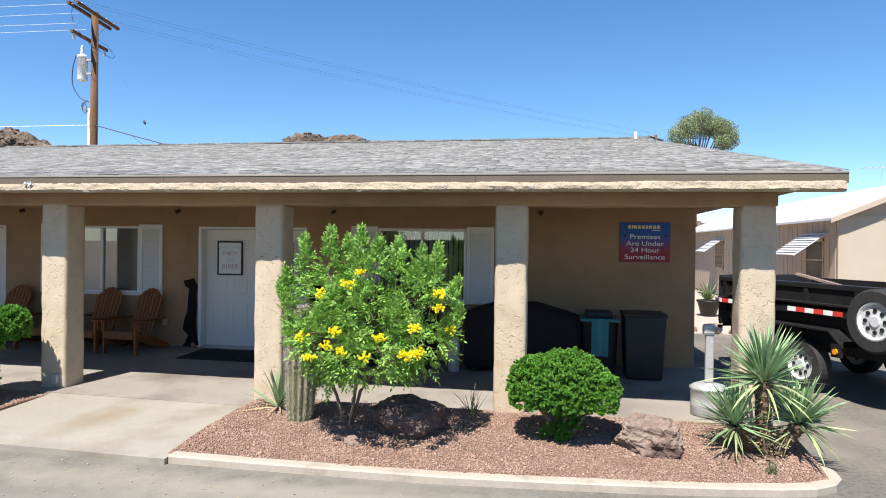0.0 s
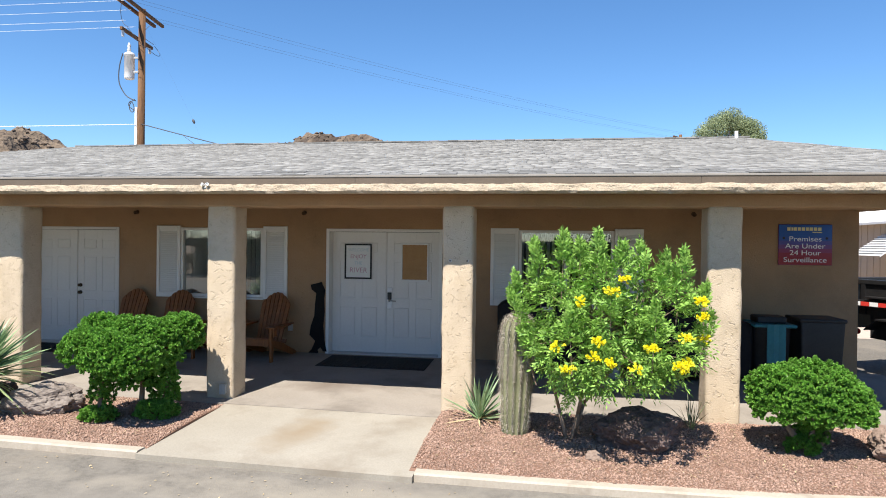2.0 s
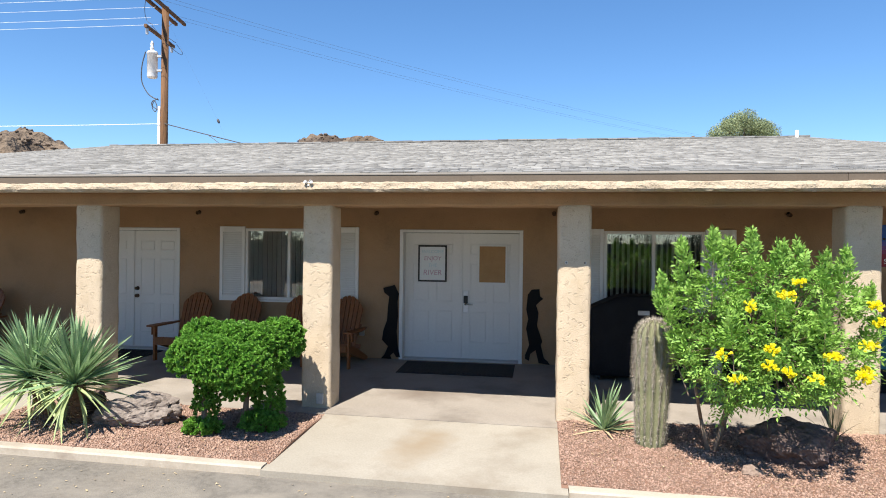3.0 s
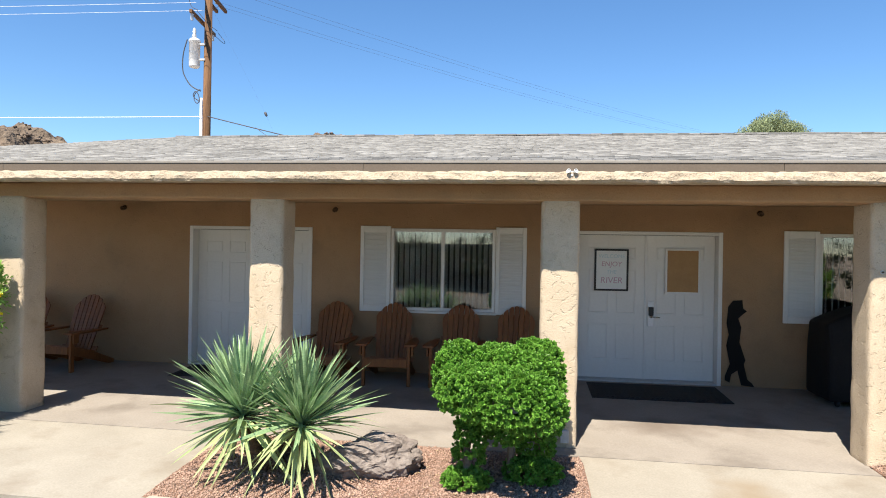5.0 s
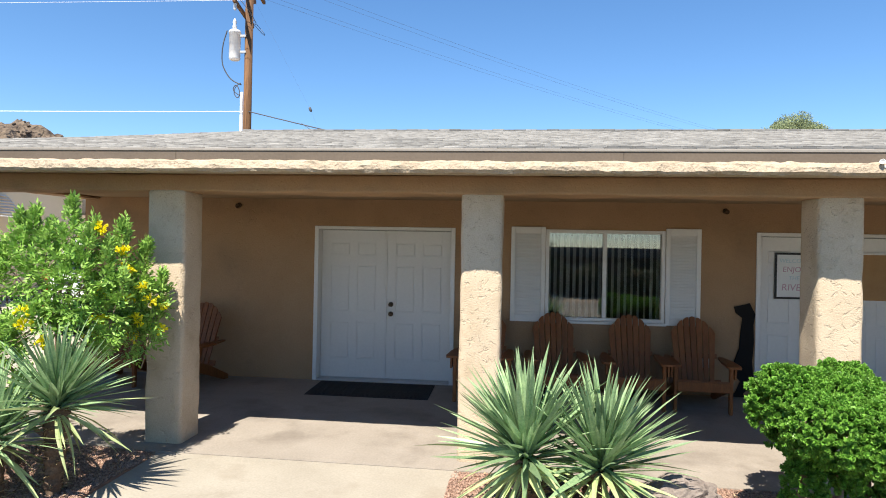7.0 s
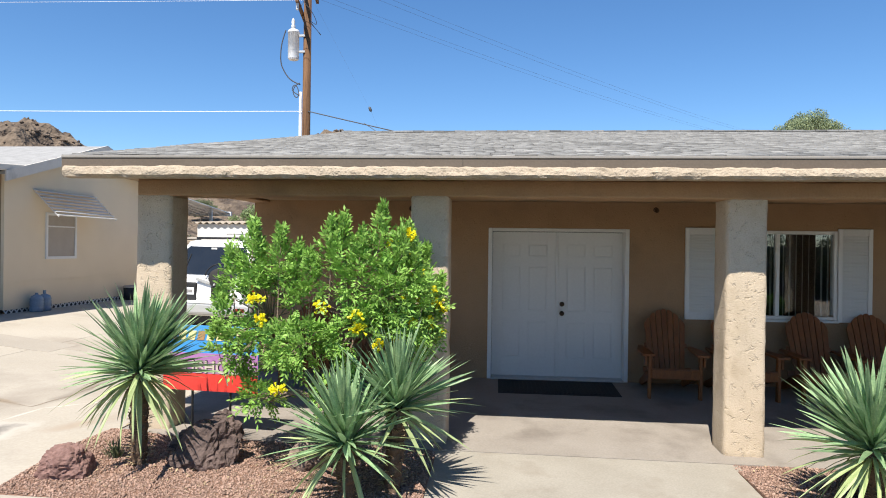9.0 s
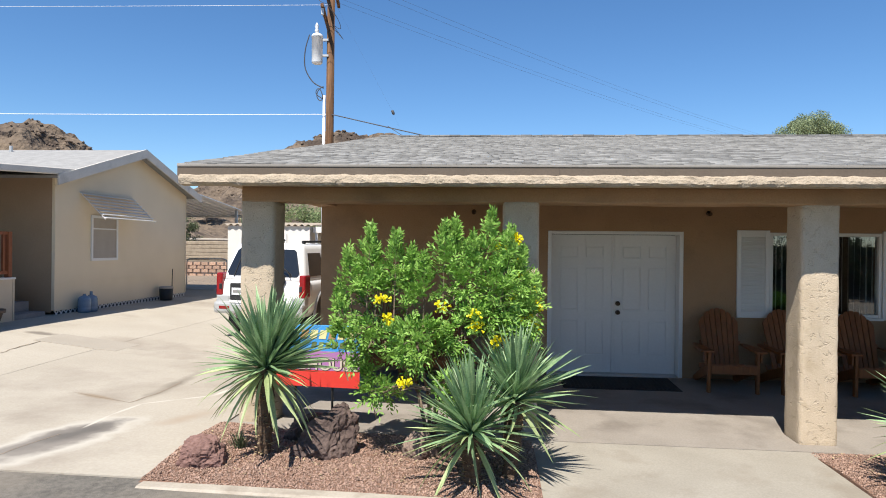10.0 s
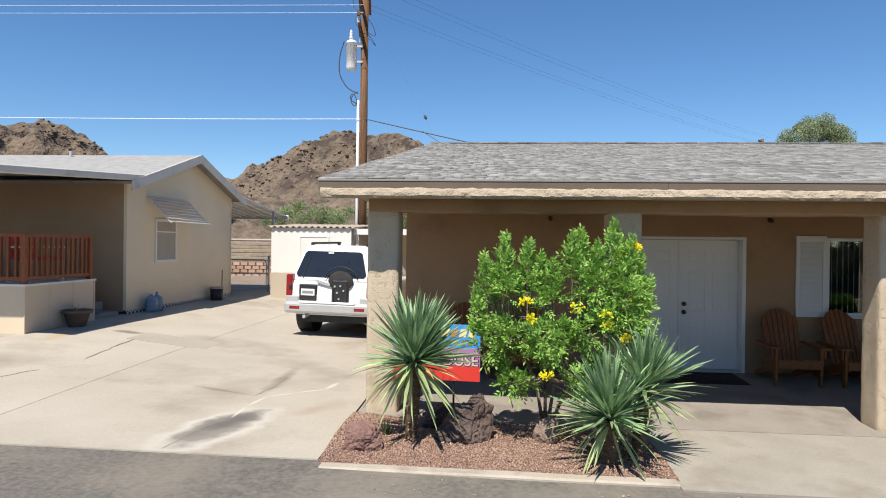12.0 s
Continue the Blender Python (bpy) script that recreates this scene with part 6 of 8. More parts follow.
# ---- the neighbouring house to the west ----
DARK_GLASS = material("dark_tinted_glass", (0.012, 0.014, 0.016), (0.02, 0.022, 0.025), 0.06, 3, 40, 0.0, spec=0.8)
SCREEN = material("tan_window_screen", (0.34, 0.30, 0.25), (0.40, 0.355, 0.30), 0.7, 4, 150, 0.2)
GREY_SHINGLE = material("pale_grey_shingle", (0.20, 0.197, 0.19), (0.31, 0.305, 0.295), 0.95, 5, 60, 0.3, vary=0.15)
TRIM_DULL = material("off_white_trim", (0.54, 0.50, 0.44), (0.62, 0.58, 0.52), 0.6, 3, 40, 0.1, stain=(0.36, 0.33, 0.29), stain_scale=2.0, stain_at=(0.55, 0.8))
# Wall under the patio cover: the cover's shade is put into this brown.
PORCH_SHADE = material("brown_porch_shade", (0.30, 0.205, 0.128), (0.36, 0.25, 0.16), 0.85, 1.5, 50, 0.15, 0.004)
STEP_GREY = material("grey_painted_step", (0.20, 0.19, 0.185), (0.27, 0.26, 0.25), 0.8, 4, 50, 0.2)
HX, HY0, HY1 = -15.62, 6.3, 12.1
HG = 0.238


def louvred_awning(parent, at, turn, w, drop, out, n=9, lean=-9, mat=None):
    """A metal window awning of overlapping slats on two arms."""
    ob = new("awning")
    ob.parent, ob.matrix_basis = parent, pose(*at, 0, 0, turn)
    ob["label"] = "white slatted metal awning"
    slope = math.degrees(math.atan2(drop, out))
    run = math.hypot(drop, out)
    me = None
    for i in range(n):
        s = (i + 0.5) / n
        if me is None:
            sl = part("slat", box((-w / 2, -run / n * 0.60, -0.004), (w / 2, run / n * 0.60, 0.004), 0.002), mat or ALU, ob)
            lip = part("slat_lip", box((-w / 2, -0.012, -0.006), (w / 2, 0.012, 0.006), 0.002), WHITE_TRIM, ob, "white rolled slat edge")
            me, lip_me = sl.data, lip.data
        else:
            sl, lip = new("slat", me), new("slat_lip", lip_me)
            sl.parent = lip.parent = ob
        sl.matrix_basis = pose(0, -out * s, -drop * s, slope + lean, 0, 0)
        lip.matrix_basis = sl.matrix_basis @ Matrix.Translation((0, -run / n * 0.60, 0.012))
    for sx in (-1, 1):
        bm = bmesh.new()
        vs = [bm.verts.new((sx * w / 2, y, z)) for y, z in ((0, 0), (-out, -drop), (-out, -drop - 0.02), (0, -0.02))]
        bm.faces.new(vs)
        ret = bmesh.ops.extrude_face_region(bm, geom=bm.faces[:])
        bmesh.ops.translate(bm, verts=[v for v in ret["geom"] if isinstance(v, bmesh.types.BMVert)], vec=(0.012, 0, 0))
        bmesh.ops.recalc_face_normals(bm, faces=bm.faces[:])
        part("side_rail", bm, ALU, ob)
    return ob


def west_house():
    ob = thing("mobile_home", "cream manufactured home with gable end and slatted awning", "house", (HX, HY0, HG))
    L, D, H, P = 14.0, HY1 - HY0, 3.02, 3.88
    bm = bmesh.new()
    o = [(0, 0.17), (D, 0.17), (D, H), (D / 2, P), (0, H)]
    a = [bm.verts.new((0, y, z)) for y, z in o]
    b = [bm.verts.new((-L, y, z)) for y, z in o]
    bm.faces.new(a)
    bm.faces.new(b[::-1])
    for i in range(5):
        bm.faces.new((a[(i + 1) % 5], a[i], b[i], b[(i + 1) % 5]))
    bmesh.ops.recalc_face_normals(bm, faces=bm.faces[:])
    wall = part("wall", bm, SIDING_CREAM, ob, "cream panel siding")
    part("skirt_trim", box((-0.02, 0, 0.70), (0.015, D, 0.735)), SIDING_CREAM, wall)
    part("corner_trim", box((-0.05, -0.012, 0.17), (0.014, 0.05, H)), SIDING_CREAM, wall)
    part("corner_trim", box((-0.05, D - 0.05, 0.17), (0.014, D + 0.012, H)), SIDING_CREAM, wall)
    me = None
    lattice = new("lattice_skirt")
    lattice.parent = ob
    lattice["label"] = "pale diamond lattice vent strip"
    # Dark sheet behind the lattice paints the shade under the house.
    part("backing", box((-0.04, 0.06, -0.02), (-0.02, D - 0.06, 0.17)), PAINTED_DIM, lattice, "dark sheet painted as shade under the house")
    part("rail", box((-0.02, 0.0, 0.155), (0.012, D, 0.18)), SIDING_CREAM, lattice)
    for k in range(38):
        for s in (-1, 1):
            bm = None
            if me is None:
                sl = part("lattice_strip", box((-0.004, -0.095, -0.013), (0.004, 0.095, 0.013)), WHITE_TRIM, lattice)
                me = sl.data
            else:
                sl = new("lattice_strip", me)
                sl.parent = lattice
            sl.matrix_basis = pose(0.004 if s > 0 else -0.005, 0.08 + k * 0.152, 0.10, s * 45, 0, 0)
    roof_ob = part("roof", bmesh.new(), None, ob, "low pale grey shingle roof")
    bm = bmesh.new()
    for s in (0, 1):
        ye, yr = (-0.42, D / 2) if s == 0 else (D + 0.25, D / 2)
        ze = H - (0.42 if s == 0 else 0.25) * 0.295 + 0.05
        q = [(0.35, ye, ze), (0.35, yr, P + 0.06), (-L, yr, P + 0.06), (-L, ye, ze)]
        t = [bm.verts.new(p) for p in q]
        u = [bm.verts.new((p[0], p[1], p[2] - 0.06)) for p in q]
        bm.faces.new(t if s == 0 else t[::-1])
        bm.faces.new(u[::-1])
        for i in range(4):
            bm.faces.new((t[i], t[(i + 1) % 4], u[(i + 1) % 4], u[i]))
    bmesh.ops.recalc_face_normals(bm, faces=bm.faces[:])
    bm.to_mesh(roof_ob.data)
    bm.free()
    roof_ob.data.materials.append(GREY_SHINGLE)
    for s in (0, 1):
        ye, ze = (-0.42, H - 0.12 + 0.04) if s == 0 else (D + 0.25, H - 0.07 + 0.04)
        bm = bmesh.new()
        q = [(ye, ze + 0.02), (D / 2, P + 0.075), (D / 2, P - 0.14), (ye, ze - 0.19)]
        a = [bm.verts.new((0.345, y, z)) for y, z in q]
        b = [bm.verts.new((0.385, y, z)) for y, z in q]
        bm.faces.new(a)
        bm.faces.new(b[::-1])
        for i in range(4):
            bm.faces.new((a[(i + 1) % 4], a[i], b[i], b[(i + 1) % 4]))
        bmesh.ops.recalc_face_normals(bm, faces=bm.faces[:])
        part("barge_board", bm, TRIM_DULL, roof_ob, "off-white barge board")
    part("vent_pipe", rod((-3.0, D / 2 - 0.3, P - 0.1), (-3.0, D / 2 - 0.3, P + 0.12), 0.04), GALV, roof_ob)
    win = new("window")
    win.parent = ob
    win["label"] = "white framed window with a pale screen"
    y0, y1, z0, z1 = 1.22, 2.27, 1.18, 2.22
    bm = bmesh.new()
    for lo, hi in (((-0.01, y0, z0), (0.03, y0 + 0.06, z1)), ((-0.01, y1 - 0.06, z0), (0.03, y1, z1)), ((-0.01, y0 + 0.06, z0), (0.03, y1 - 0.06, z0 + 0.06)), ((-0.01, y0 + 0.06, z1 - 0.06), (0.03, y1 - 0.06, z1)), ((-0.01, y0 + 0.06, (z0 + z1) / 2 + 0.2), (0.026, y1 - 0.06, (z0 + z1) / 2 + 0.23))):
        box(lo, hi, bm=bm)
    part("frame", bm, WHITE_TRIM, win)
    part("screen", box((0.0, y0 + 0.06, z0 + 0.06), (0.012, y1 - 0.06, z1 - 0.06)), SCREEN, win, "tan insect screen")
    louvred_awning(win, (0.01, (y0 + y1) / 2 + 0.11, z1 + 0.50), 90, 2.1, 0.60, 0.60, 8, -26)
    cover = new("patio_cover")
    cover.parent = ob
    cover["label"] = "white metal patio cover with gutter"
    bm = bmesh.new()
    q = [(0.25, 0.0, H + 0.10), (0.25, -4.6, H - 0.22), (-8, -4.6, H - 0.22), (-8, 0.0, H + 0.10)]
    t = [bm.verts.new(p) for p in q]
    u = [bm.verts.new((p[0], p[1], p[2] - 0.05)) for p in q]
    bm.faces.new(t)
    bm.faces.new(u[::-1])
    for i in range(4):
        bm.faces.new((t[i], t[(i + 1) % 4], u[(i + 1) % 4], u[i]))
    bmesh.ops.recalc_face_normals(bm, faces=bm.faces[:])
    part("deck_sheet", bm, GREY_SHINGLE, cover)
    part("gutter", box((0.25, -4.6, -0.09), (0.37, 0.1, 0.05), 0.02, m=Matrix.Translation((0, 0, H + 0.06)) @ pose(0, 0, 0, 3.98, 0, 0)), TRIM_DULL, cover, "off-white gutter")
    # Thin sheet over the cream wall, coloured brown as shade under the cover.
    part("porch_shade_sheet", box((-L + 0.1, -0.006, 0.13), (-0.06, -0.002, H - 0.05)), PORCH_SHADE, wall, "brown sheet on the wall, patio cover shade painted in")
    carport = new("carport_cover")
    carport.parent = ob
    carport["label"] = "corrugated white carport roof"
    n = 30
    vs, fs = [], []
    for i in range(n + 1):
        y = D + (4.6) * i / n
        for x in (0.35, -7.0):
            vs.append((x, y, H + 0.08 - 0.40 * i / n))
    top = len(vs)
    vs += [(x, y, z - 0.03) for x, y, z in vs]
    for i in range(n):
        fs += [(2 * i, 2 * i + 1, 2 * i + 3, 2 * i + 2), (top + 2 * i + 2, top + 2 * i + 3, top + 2 * i + 1, top + 2 * i), (2 * i, 2 * i + 2, top + 2 * i + 2, top + 2 * i)]
    raw("roof_sheet", vs, fs, ALU, carport)
    for i in range(24):
        part("rib", box((0.0 - i * 0.28, D + 0.05, H - 0.0), (0.06 - i * 0.28, D + 4.6, H + 0.045), m=Matrix.Translation((0, D, H)) @ pose(0, 0, 0, -5, 0, 0) @ Matrix.Translation((0, -D, -H))), ALU, carport)
    part("edge_beam", box((-7.0, D + 4.55, H - 0.44), (0.38, D + 4.65, H - 0.28)), WHITE_TRIM, carport)
    part("post", box((0.20, D + 3.20, 0.0), (0.28, D + 3.28, H - 0.20)), GALV, carport, "grey steel post")
    return ob


west_house()


def west_deck():
    """A boxed deck with an orange-stained rail, and steps between it and the house."""
    x1, y0, y1 = HX + 0.03, 3.15, 5.10
    g = 0.222
    ob = thing("deck", "raised cream-boarded deck with orange wooden railing", "deck", (x1, y0, g))
    d, top = y1 - y0, 0.90
    part("skirt", box((-4.0, 0.0, -0.02), (0, d, top), 0.004), DECK_SKIRT, ob, "cream deck skirting")
    for k in range(4):
        part("skirt_batten", box((-0.002, k * d / 3 - 0.02, 0.0), (0.012, k * d / 3 + 0.02, top)), DECK_SKIRT, ob)
    part("deck_top", box((-4.02, -0.03, top), (0.03, d + 0.03, top + 0.035)), WHITE_TRIM, ob)
    rail = new("railing")
    rail.parent = ob
    rail["label"] = "orange-stained wooden railing"
    hh = 0.86
    for x, y in ((-0.06, 0.06), (-0.06, d - 0.06), (-1.6, 0.06), (-3.1, 0.06)):
        part("post", box((x - 0.045, y - 0.045, top + 0.03), (x + 0.045, y + 0.045, top + hh + 0.04), 0.004), DECK_WOOD, rail)
    for z in (0.10, hh - 0.02):
        part("rail", box((-0.085, 0.1, top + z), (-0.035, d - 0.1, top + z + 0.06), 0.004), DECK_WOOD, rail)
        part("rail", box((-4.0, 0.035, top + z), (-0.1, 0.085, top + z + 0.06), 0.004), DECK_WOOD, rail)
    me = None
    spots = [(-0.06, 0.20 + k * 0.142) for k in range(12)] + [(-0.2 - k * 0.142, 0.06) for k in range(26)]
    for x, y in spots:
        if me is None:
            b = part("baluster", box((-0.02, -0.028, 0), (0.02, 0.028, hh - 0.12), 0.002), DECK_WOOD, rail)
            me = b.data
        else:
            b = new("baluster", me)
            b.parent = rail
        b.location = (x, y, top + 0.12)
    st = thing("steps", "grey painted wooden steps between deck and house", "steps", (x1, y1 + 0.04, g))
    for k in range(3):
        part("step", box((-0.35 - 0.35 * k - 0.35, 0.0, 0), (-0.35 * k - 0.05, 0.92, 0.2 * (k + 1)), 0.006), STEP_GREY, st)
    ch = thing("patio_chair", "red patio chair with white frame on the deck", "chair", (x1 - 0.52, y0 + 0.98, g + top + 0.036), 75)
    ch.scale = (1.25, 1.25, 1.05)
    part("seat", box((-0.24, -0.24, 0.38), (0.24, 0.24, 0.43), 0.015), SIGN_RED_BRIGHT, ch, "red cushion seat")
    part("backrest", box((-0.24, 0.18, 0.43), (0.24, 0.23, 0.85), 0.015, m=pose(0, 0, 0, -8, 0, 0)), SIGN_RED_BRIGHT, ch, "red cushion back")
    for sx in (-1, 1):
        part("arm", box((sx * 0.27 - 0.02, -0.25, 0.58), (sx * 0.27 + 0.02, 0.22, 0.61), 0.006), WHITE_TRIM, ch)
        for sy in (-0.22, 0.2):
            part("leg", rod((sx * 0.27, sy, 0), (sx * 0.27, sy, 0.59), 0.015, n=8), WHITE_TRIM, ch)


west_deck()


def water_jugs():
    for k, (dy, h) in enumerate(((0.68, 0.40), (0.92, 0.44))):
        y = HY0 + dy
        ob = thing("water_jug", "clear blue plastic water jug beside the house", "water jug", (HX + 0.22, y, ground_z(HX + 0.2, y) + 0.012), group="water jugs")
        part("body", lathe([(0.12, 0), (0.135, 0.015), (0.135, 0.09), (0.128, 0.11), (0.135, 0.13), (0.135, 0.22), (0.128, 0.24), (0.135, 0.26), (0.11, 0.33), (0.035, 0.37)], 20), BLUE_PLASTIC, ob, smooth=True)
        part("neck", lathe([(0.03, 0.37), (0.03, h), (0.026, h + 0.005)], 12), BLUE_PLASTIC, ob)
    y = HY0 + 4.2
    ob = thing("bucket", "dark bucket with a pale lid and upright handle", "bucket", (HX + 0.25, y, ground_z(HX, y) + 0.012))
    part("body", lathe([(0.15, 0), (0.165, 0.01), (0.18, 0.32)], 20), BLACK_PLASTIC, ob, smooth=True)
    part("lid", lathe([(0.19, 0.32), (0.19, 0.36), (0.17, 0.375)], 20), SCREEN, ob, "pale lid")
    part("handle", rod((0.1, 0.12, 0.1), (0.1, 0.14, 0.85), 0.012), BLACK_STEEL, ob)
    x, y = HX + 0.27, 4.20
    ob = thing("flower_pot", "dark clay pot with dry stems beside the deck", "flower pot", (x, y, ground_z(x, y) + 0.012))
    part("pot", lathe([(0.14, 0), (0.15, 0.01), (0.22, 0.25), (0.26, 0.25), (0.26, 0.31), (0.225, 0.31), (0.2, 0.26)], 24), CLAY, ob, smooth=True)
    rng = np.random.default_rng(2)
    n = 30
    a, el = rng.uniform(0, 6.28, n), np.radians(rng.uniform(5, 70, n))
    dd = np.stack([np.cos(a) * np.cos(el), np.sin(a) * np.cos(el), np.sin(el)], 1)
    V, F = blades(np.tile([0, 0, 0.27], (n, 1)), dd, rng.uniform(0.15, 0.38, n), np.full(n, 0.012), rng.uniform(0.2, 0.8, n), 4)
    fast("dry_stems", V, F, DRY_LEAF, ob, "dry straw stems")


water_jugs()


# ---- gate, shed, yard behind ----
def chain_gate():
    x0, x1, y = -16.6, -15.2, 14.2
    g = ground_z(x0, y)
    ob = thing("chain_link_gate", "galvanised chain-link gate between house and shed", "gate", (x0, y, g + 0.012))
    w, h = x1 - x0, 1.06
    for x in (-0.06, w + 0.06):
        part("post", rod((x, 0, -0.05), (x, 0, 1.2), 0.035), GALV, ob, smooth=True)
    tube([(0.02, 0, 0.06), (0.02, 0, h - 0.12), (0.06, 0, h - 0.03), (0.14, 0, h), (w - 0.14, 0, h), (w - 0.06, 0, h - 0.03), (w - 0.02, 0, h - 0.12), (w - 0.02, 0, 0.06), (0.02, 0, 0.06)], 0.02, "gate_frame", GALV, ob)
    part("mid_rail", rod((0.02, 0, h * 0.55), (w - 0.02, 0, h * 0.55), 0.015), GALV, ob, smooth=True)
    bm = bmesh.new()
    s = 0.11
    k = -int(h / s) - 1
    while k * s < w:
        for sg in (1, -1):
            pts = []
            xa, xb = k * s, k * s + h
            lo, hi = max(0.03, xa), min(w - 0.03, xb)
            if lo < hi:
                za, zb = lo - xa, hi - xa
                if sg < 0:
                    za, zb = h - za, h - zb
                rod((lo, sg * 0.004, clamp(za, 0.05, h)), (hi, sg * 0.004, clamp(zb, 0.05, h)), 0.0024, n=3, bm=bm, caps=False)
        k += 1
    part("wire_mesh", bm, GALV, ob, "diamond wire mesh")


chain_gate()


def shed():
    x0, x1, y0, y1 = -14.45, -11.95, 12.4, 15.4
    g = ground_z(-13, 12)
    ob = thing("shed", "white painted shed with a corrugated roof edge", "shed", (x0, y0, g))
    w, d, h = x1 - x0, y1 - y0, 2.30
    part("wall", box((0, 0, -0.05), (w, d, h)), SHED_WHITE, ob, "white board wall")
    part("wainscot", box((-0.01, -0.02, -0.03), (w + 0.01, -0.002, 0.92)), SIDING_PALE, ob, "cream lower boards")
    door = new("door")
    door.parent = ob
    part("door_leaf", box((0.92, -0.03, 0.05), (1.75, -0.004, 2.02), 0.004), SHED_WHITE, door)
    for lo, hi in (((0.86, -0.045, 0), (0.92, -0.004, 2.08)), ((1.75, -0.045, 0), (1.81, -0.004, 2.08)), ((0.921, -0.044, 2.022), (1.749, -0.004, 2.08))):
        part("door_trim", box(lo, hi), WHITE_TRIM, door)
    n = 84
    vs, fs = [], []
    for i in range(n + 1):
        x = -0.12 + (w + 0.24) * i / n
        z = 0.028 * math.sin(i * math.pi / 3)
        vs += [(x, -0.09, h + 0.04 + z), (x, d + 0.2, h + 0.20 + z), (x, -0.09, h + 0.03 + z), (x, d + 0.2, h + 0.19 + z)]
    for i in range(n):
        a, b = 4 * i, 4 * i + 4
        fs += [(a, b, b + 1, a + 1), (a + 3, b + 3, b + 2, a + 2), (a + 2, b + 2, b, a)]
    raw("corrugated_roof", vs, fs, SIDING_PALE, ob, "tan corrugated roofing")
    x0 = x1 + 0.05
    ob = thing("canopy", "white metal canopy on thin posts beside the shed", "canopy", (x0, 12.6, g))
    part("roof_sheet", box((0, 0, 2.20), (2.9, 3.0, 2.27)), ALU, ob)
    part("fascia", box((0, -0.03, 2.12), (2.9, 0.0, 2.30)), WHITE_TRIM, ob, "white fascia")
    for x in (0.1, 2.8):
        part("post", box((x - 0.04, 0.0, 0), (x + 0.04, 0.08, 2.2)), GALV, ob)
    part("back_wall", box((0, 2.9, 0), (2.9, 3.0, 2.2)), SIDING_CREAM, ob, "cream back boards")


shed()


def block_wall():
    """A dry bank wall of orange slump blocks with a pale rail above."""
    ob = thing("wall_retaining", "low orange block retaining wall below the hillside", "retaining wall", (-27.0, 25.5, 0.02), kind="structure")
    # Dark backing between the blocks: shade of the joints as a colour.
    part("joint_shade", box((0, 0.02, -0.1), (13.0, 0.25, 0.92)), CLAY, ob, "dark backing painted as shade in the deep joints")
    me = None
    rng = random.Random(3)
    for r in range(5):
        for c in range(31):
            if me is None:
                b = part("block", box((0, -0.02, 0), (0.335, 0.06, 0.16), 0.012), BRICK, ob)
                me = b.data
            else:
                b = new("block", me)
                b.parent = ob
            b.location = (c * 0.41 + (r % 2) * 0.2, rng.uniform(-0.008, 0.008), r * 0.185)
    bank = bmesh.new()
    for r in range(5):
        box((0, 1.5 + 0.008 * (r % 2), 0.98 + r * 0.2), (13.4, 1.75, 1.172 + r * 0.2), 0.02, bm=bank)
    box((0.02, 1.53, 0.3), (13.38, 1.74, 1.96), bm=bank)
    part("upper_course", bank, BANK_STONE, ob, "tan split-block courses above")
    rl = thing("pipe_rail", "pale pipe rail on short posts above the bank", "railing", (-27.0, 30.0, 2.0))
    part("rail", rod((0, 0, 0.10), (14, 0, 0.10), 0.07), SCREEN, rl)
    for k in range(6):
        part("post", rod((1.0 + k * 2.4, 0, -1.2), (1.0 + k * 2.4, 0, 0.14), 0.05), GALV, rl)


block_wall()


# ---- the white four-by-four ----
def slice_loft(slices, bm, n_side=6, rad=0.16):
    """Lofts rounded rectangles (z, y0, y1, half width) upwards."""
    rings = []
    for z, y0, y1, hw in slices:
        r = min(rad, hw * 0.5)
        ring = []
        for cx, cy, a0 in ((hw - r, y0 + r, -90), (hw - r, y1 - r, 0), (-hw + r, y1 - r, 90), (-hw + r, y0 + r, 180)):
            for k in range(n_side + 1):
                a = radians(a0 + 90 * k / n_side)
                ring.append(bm.verts.new((cx + r * math.cos(a), cy + r * math.sin(a), z)))
        rings.append(ring)
    n = len(rings[0])
    for a, b in zip(rings, rings[1:]):
        for i in range(n):
            bm.faces.new((a[i], a[(i + 1) % n], b[(i + 1) % n], b[i]))
    bm.faces.new(rings[0][::-1])
    bm.faces.new(rings[-1])
    return bm


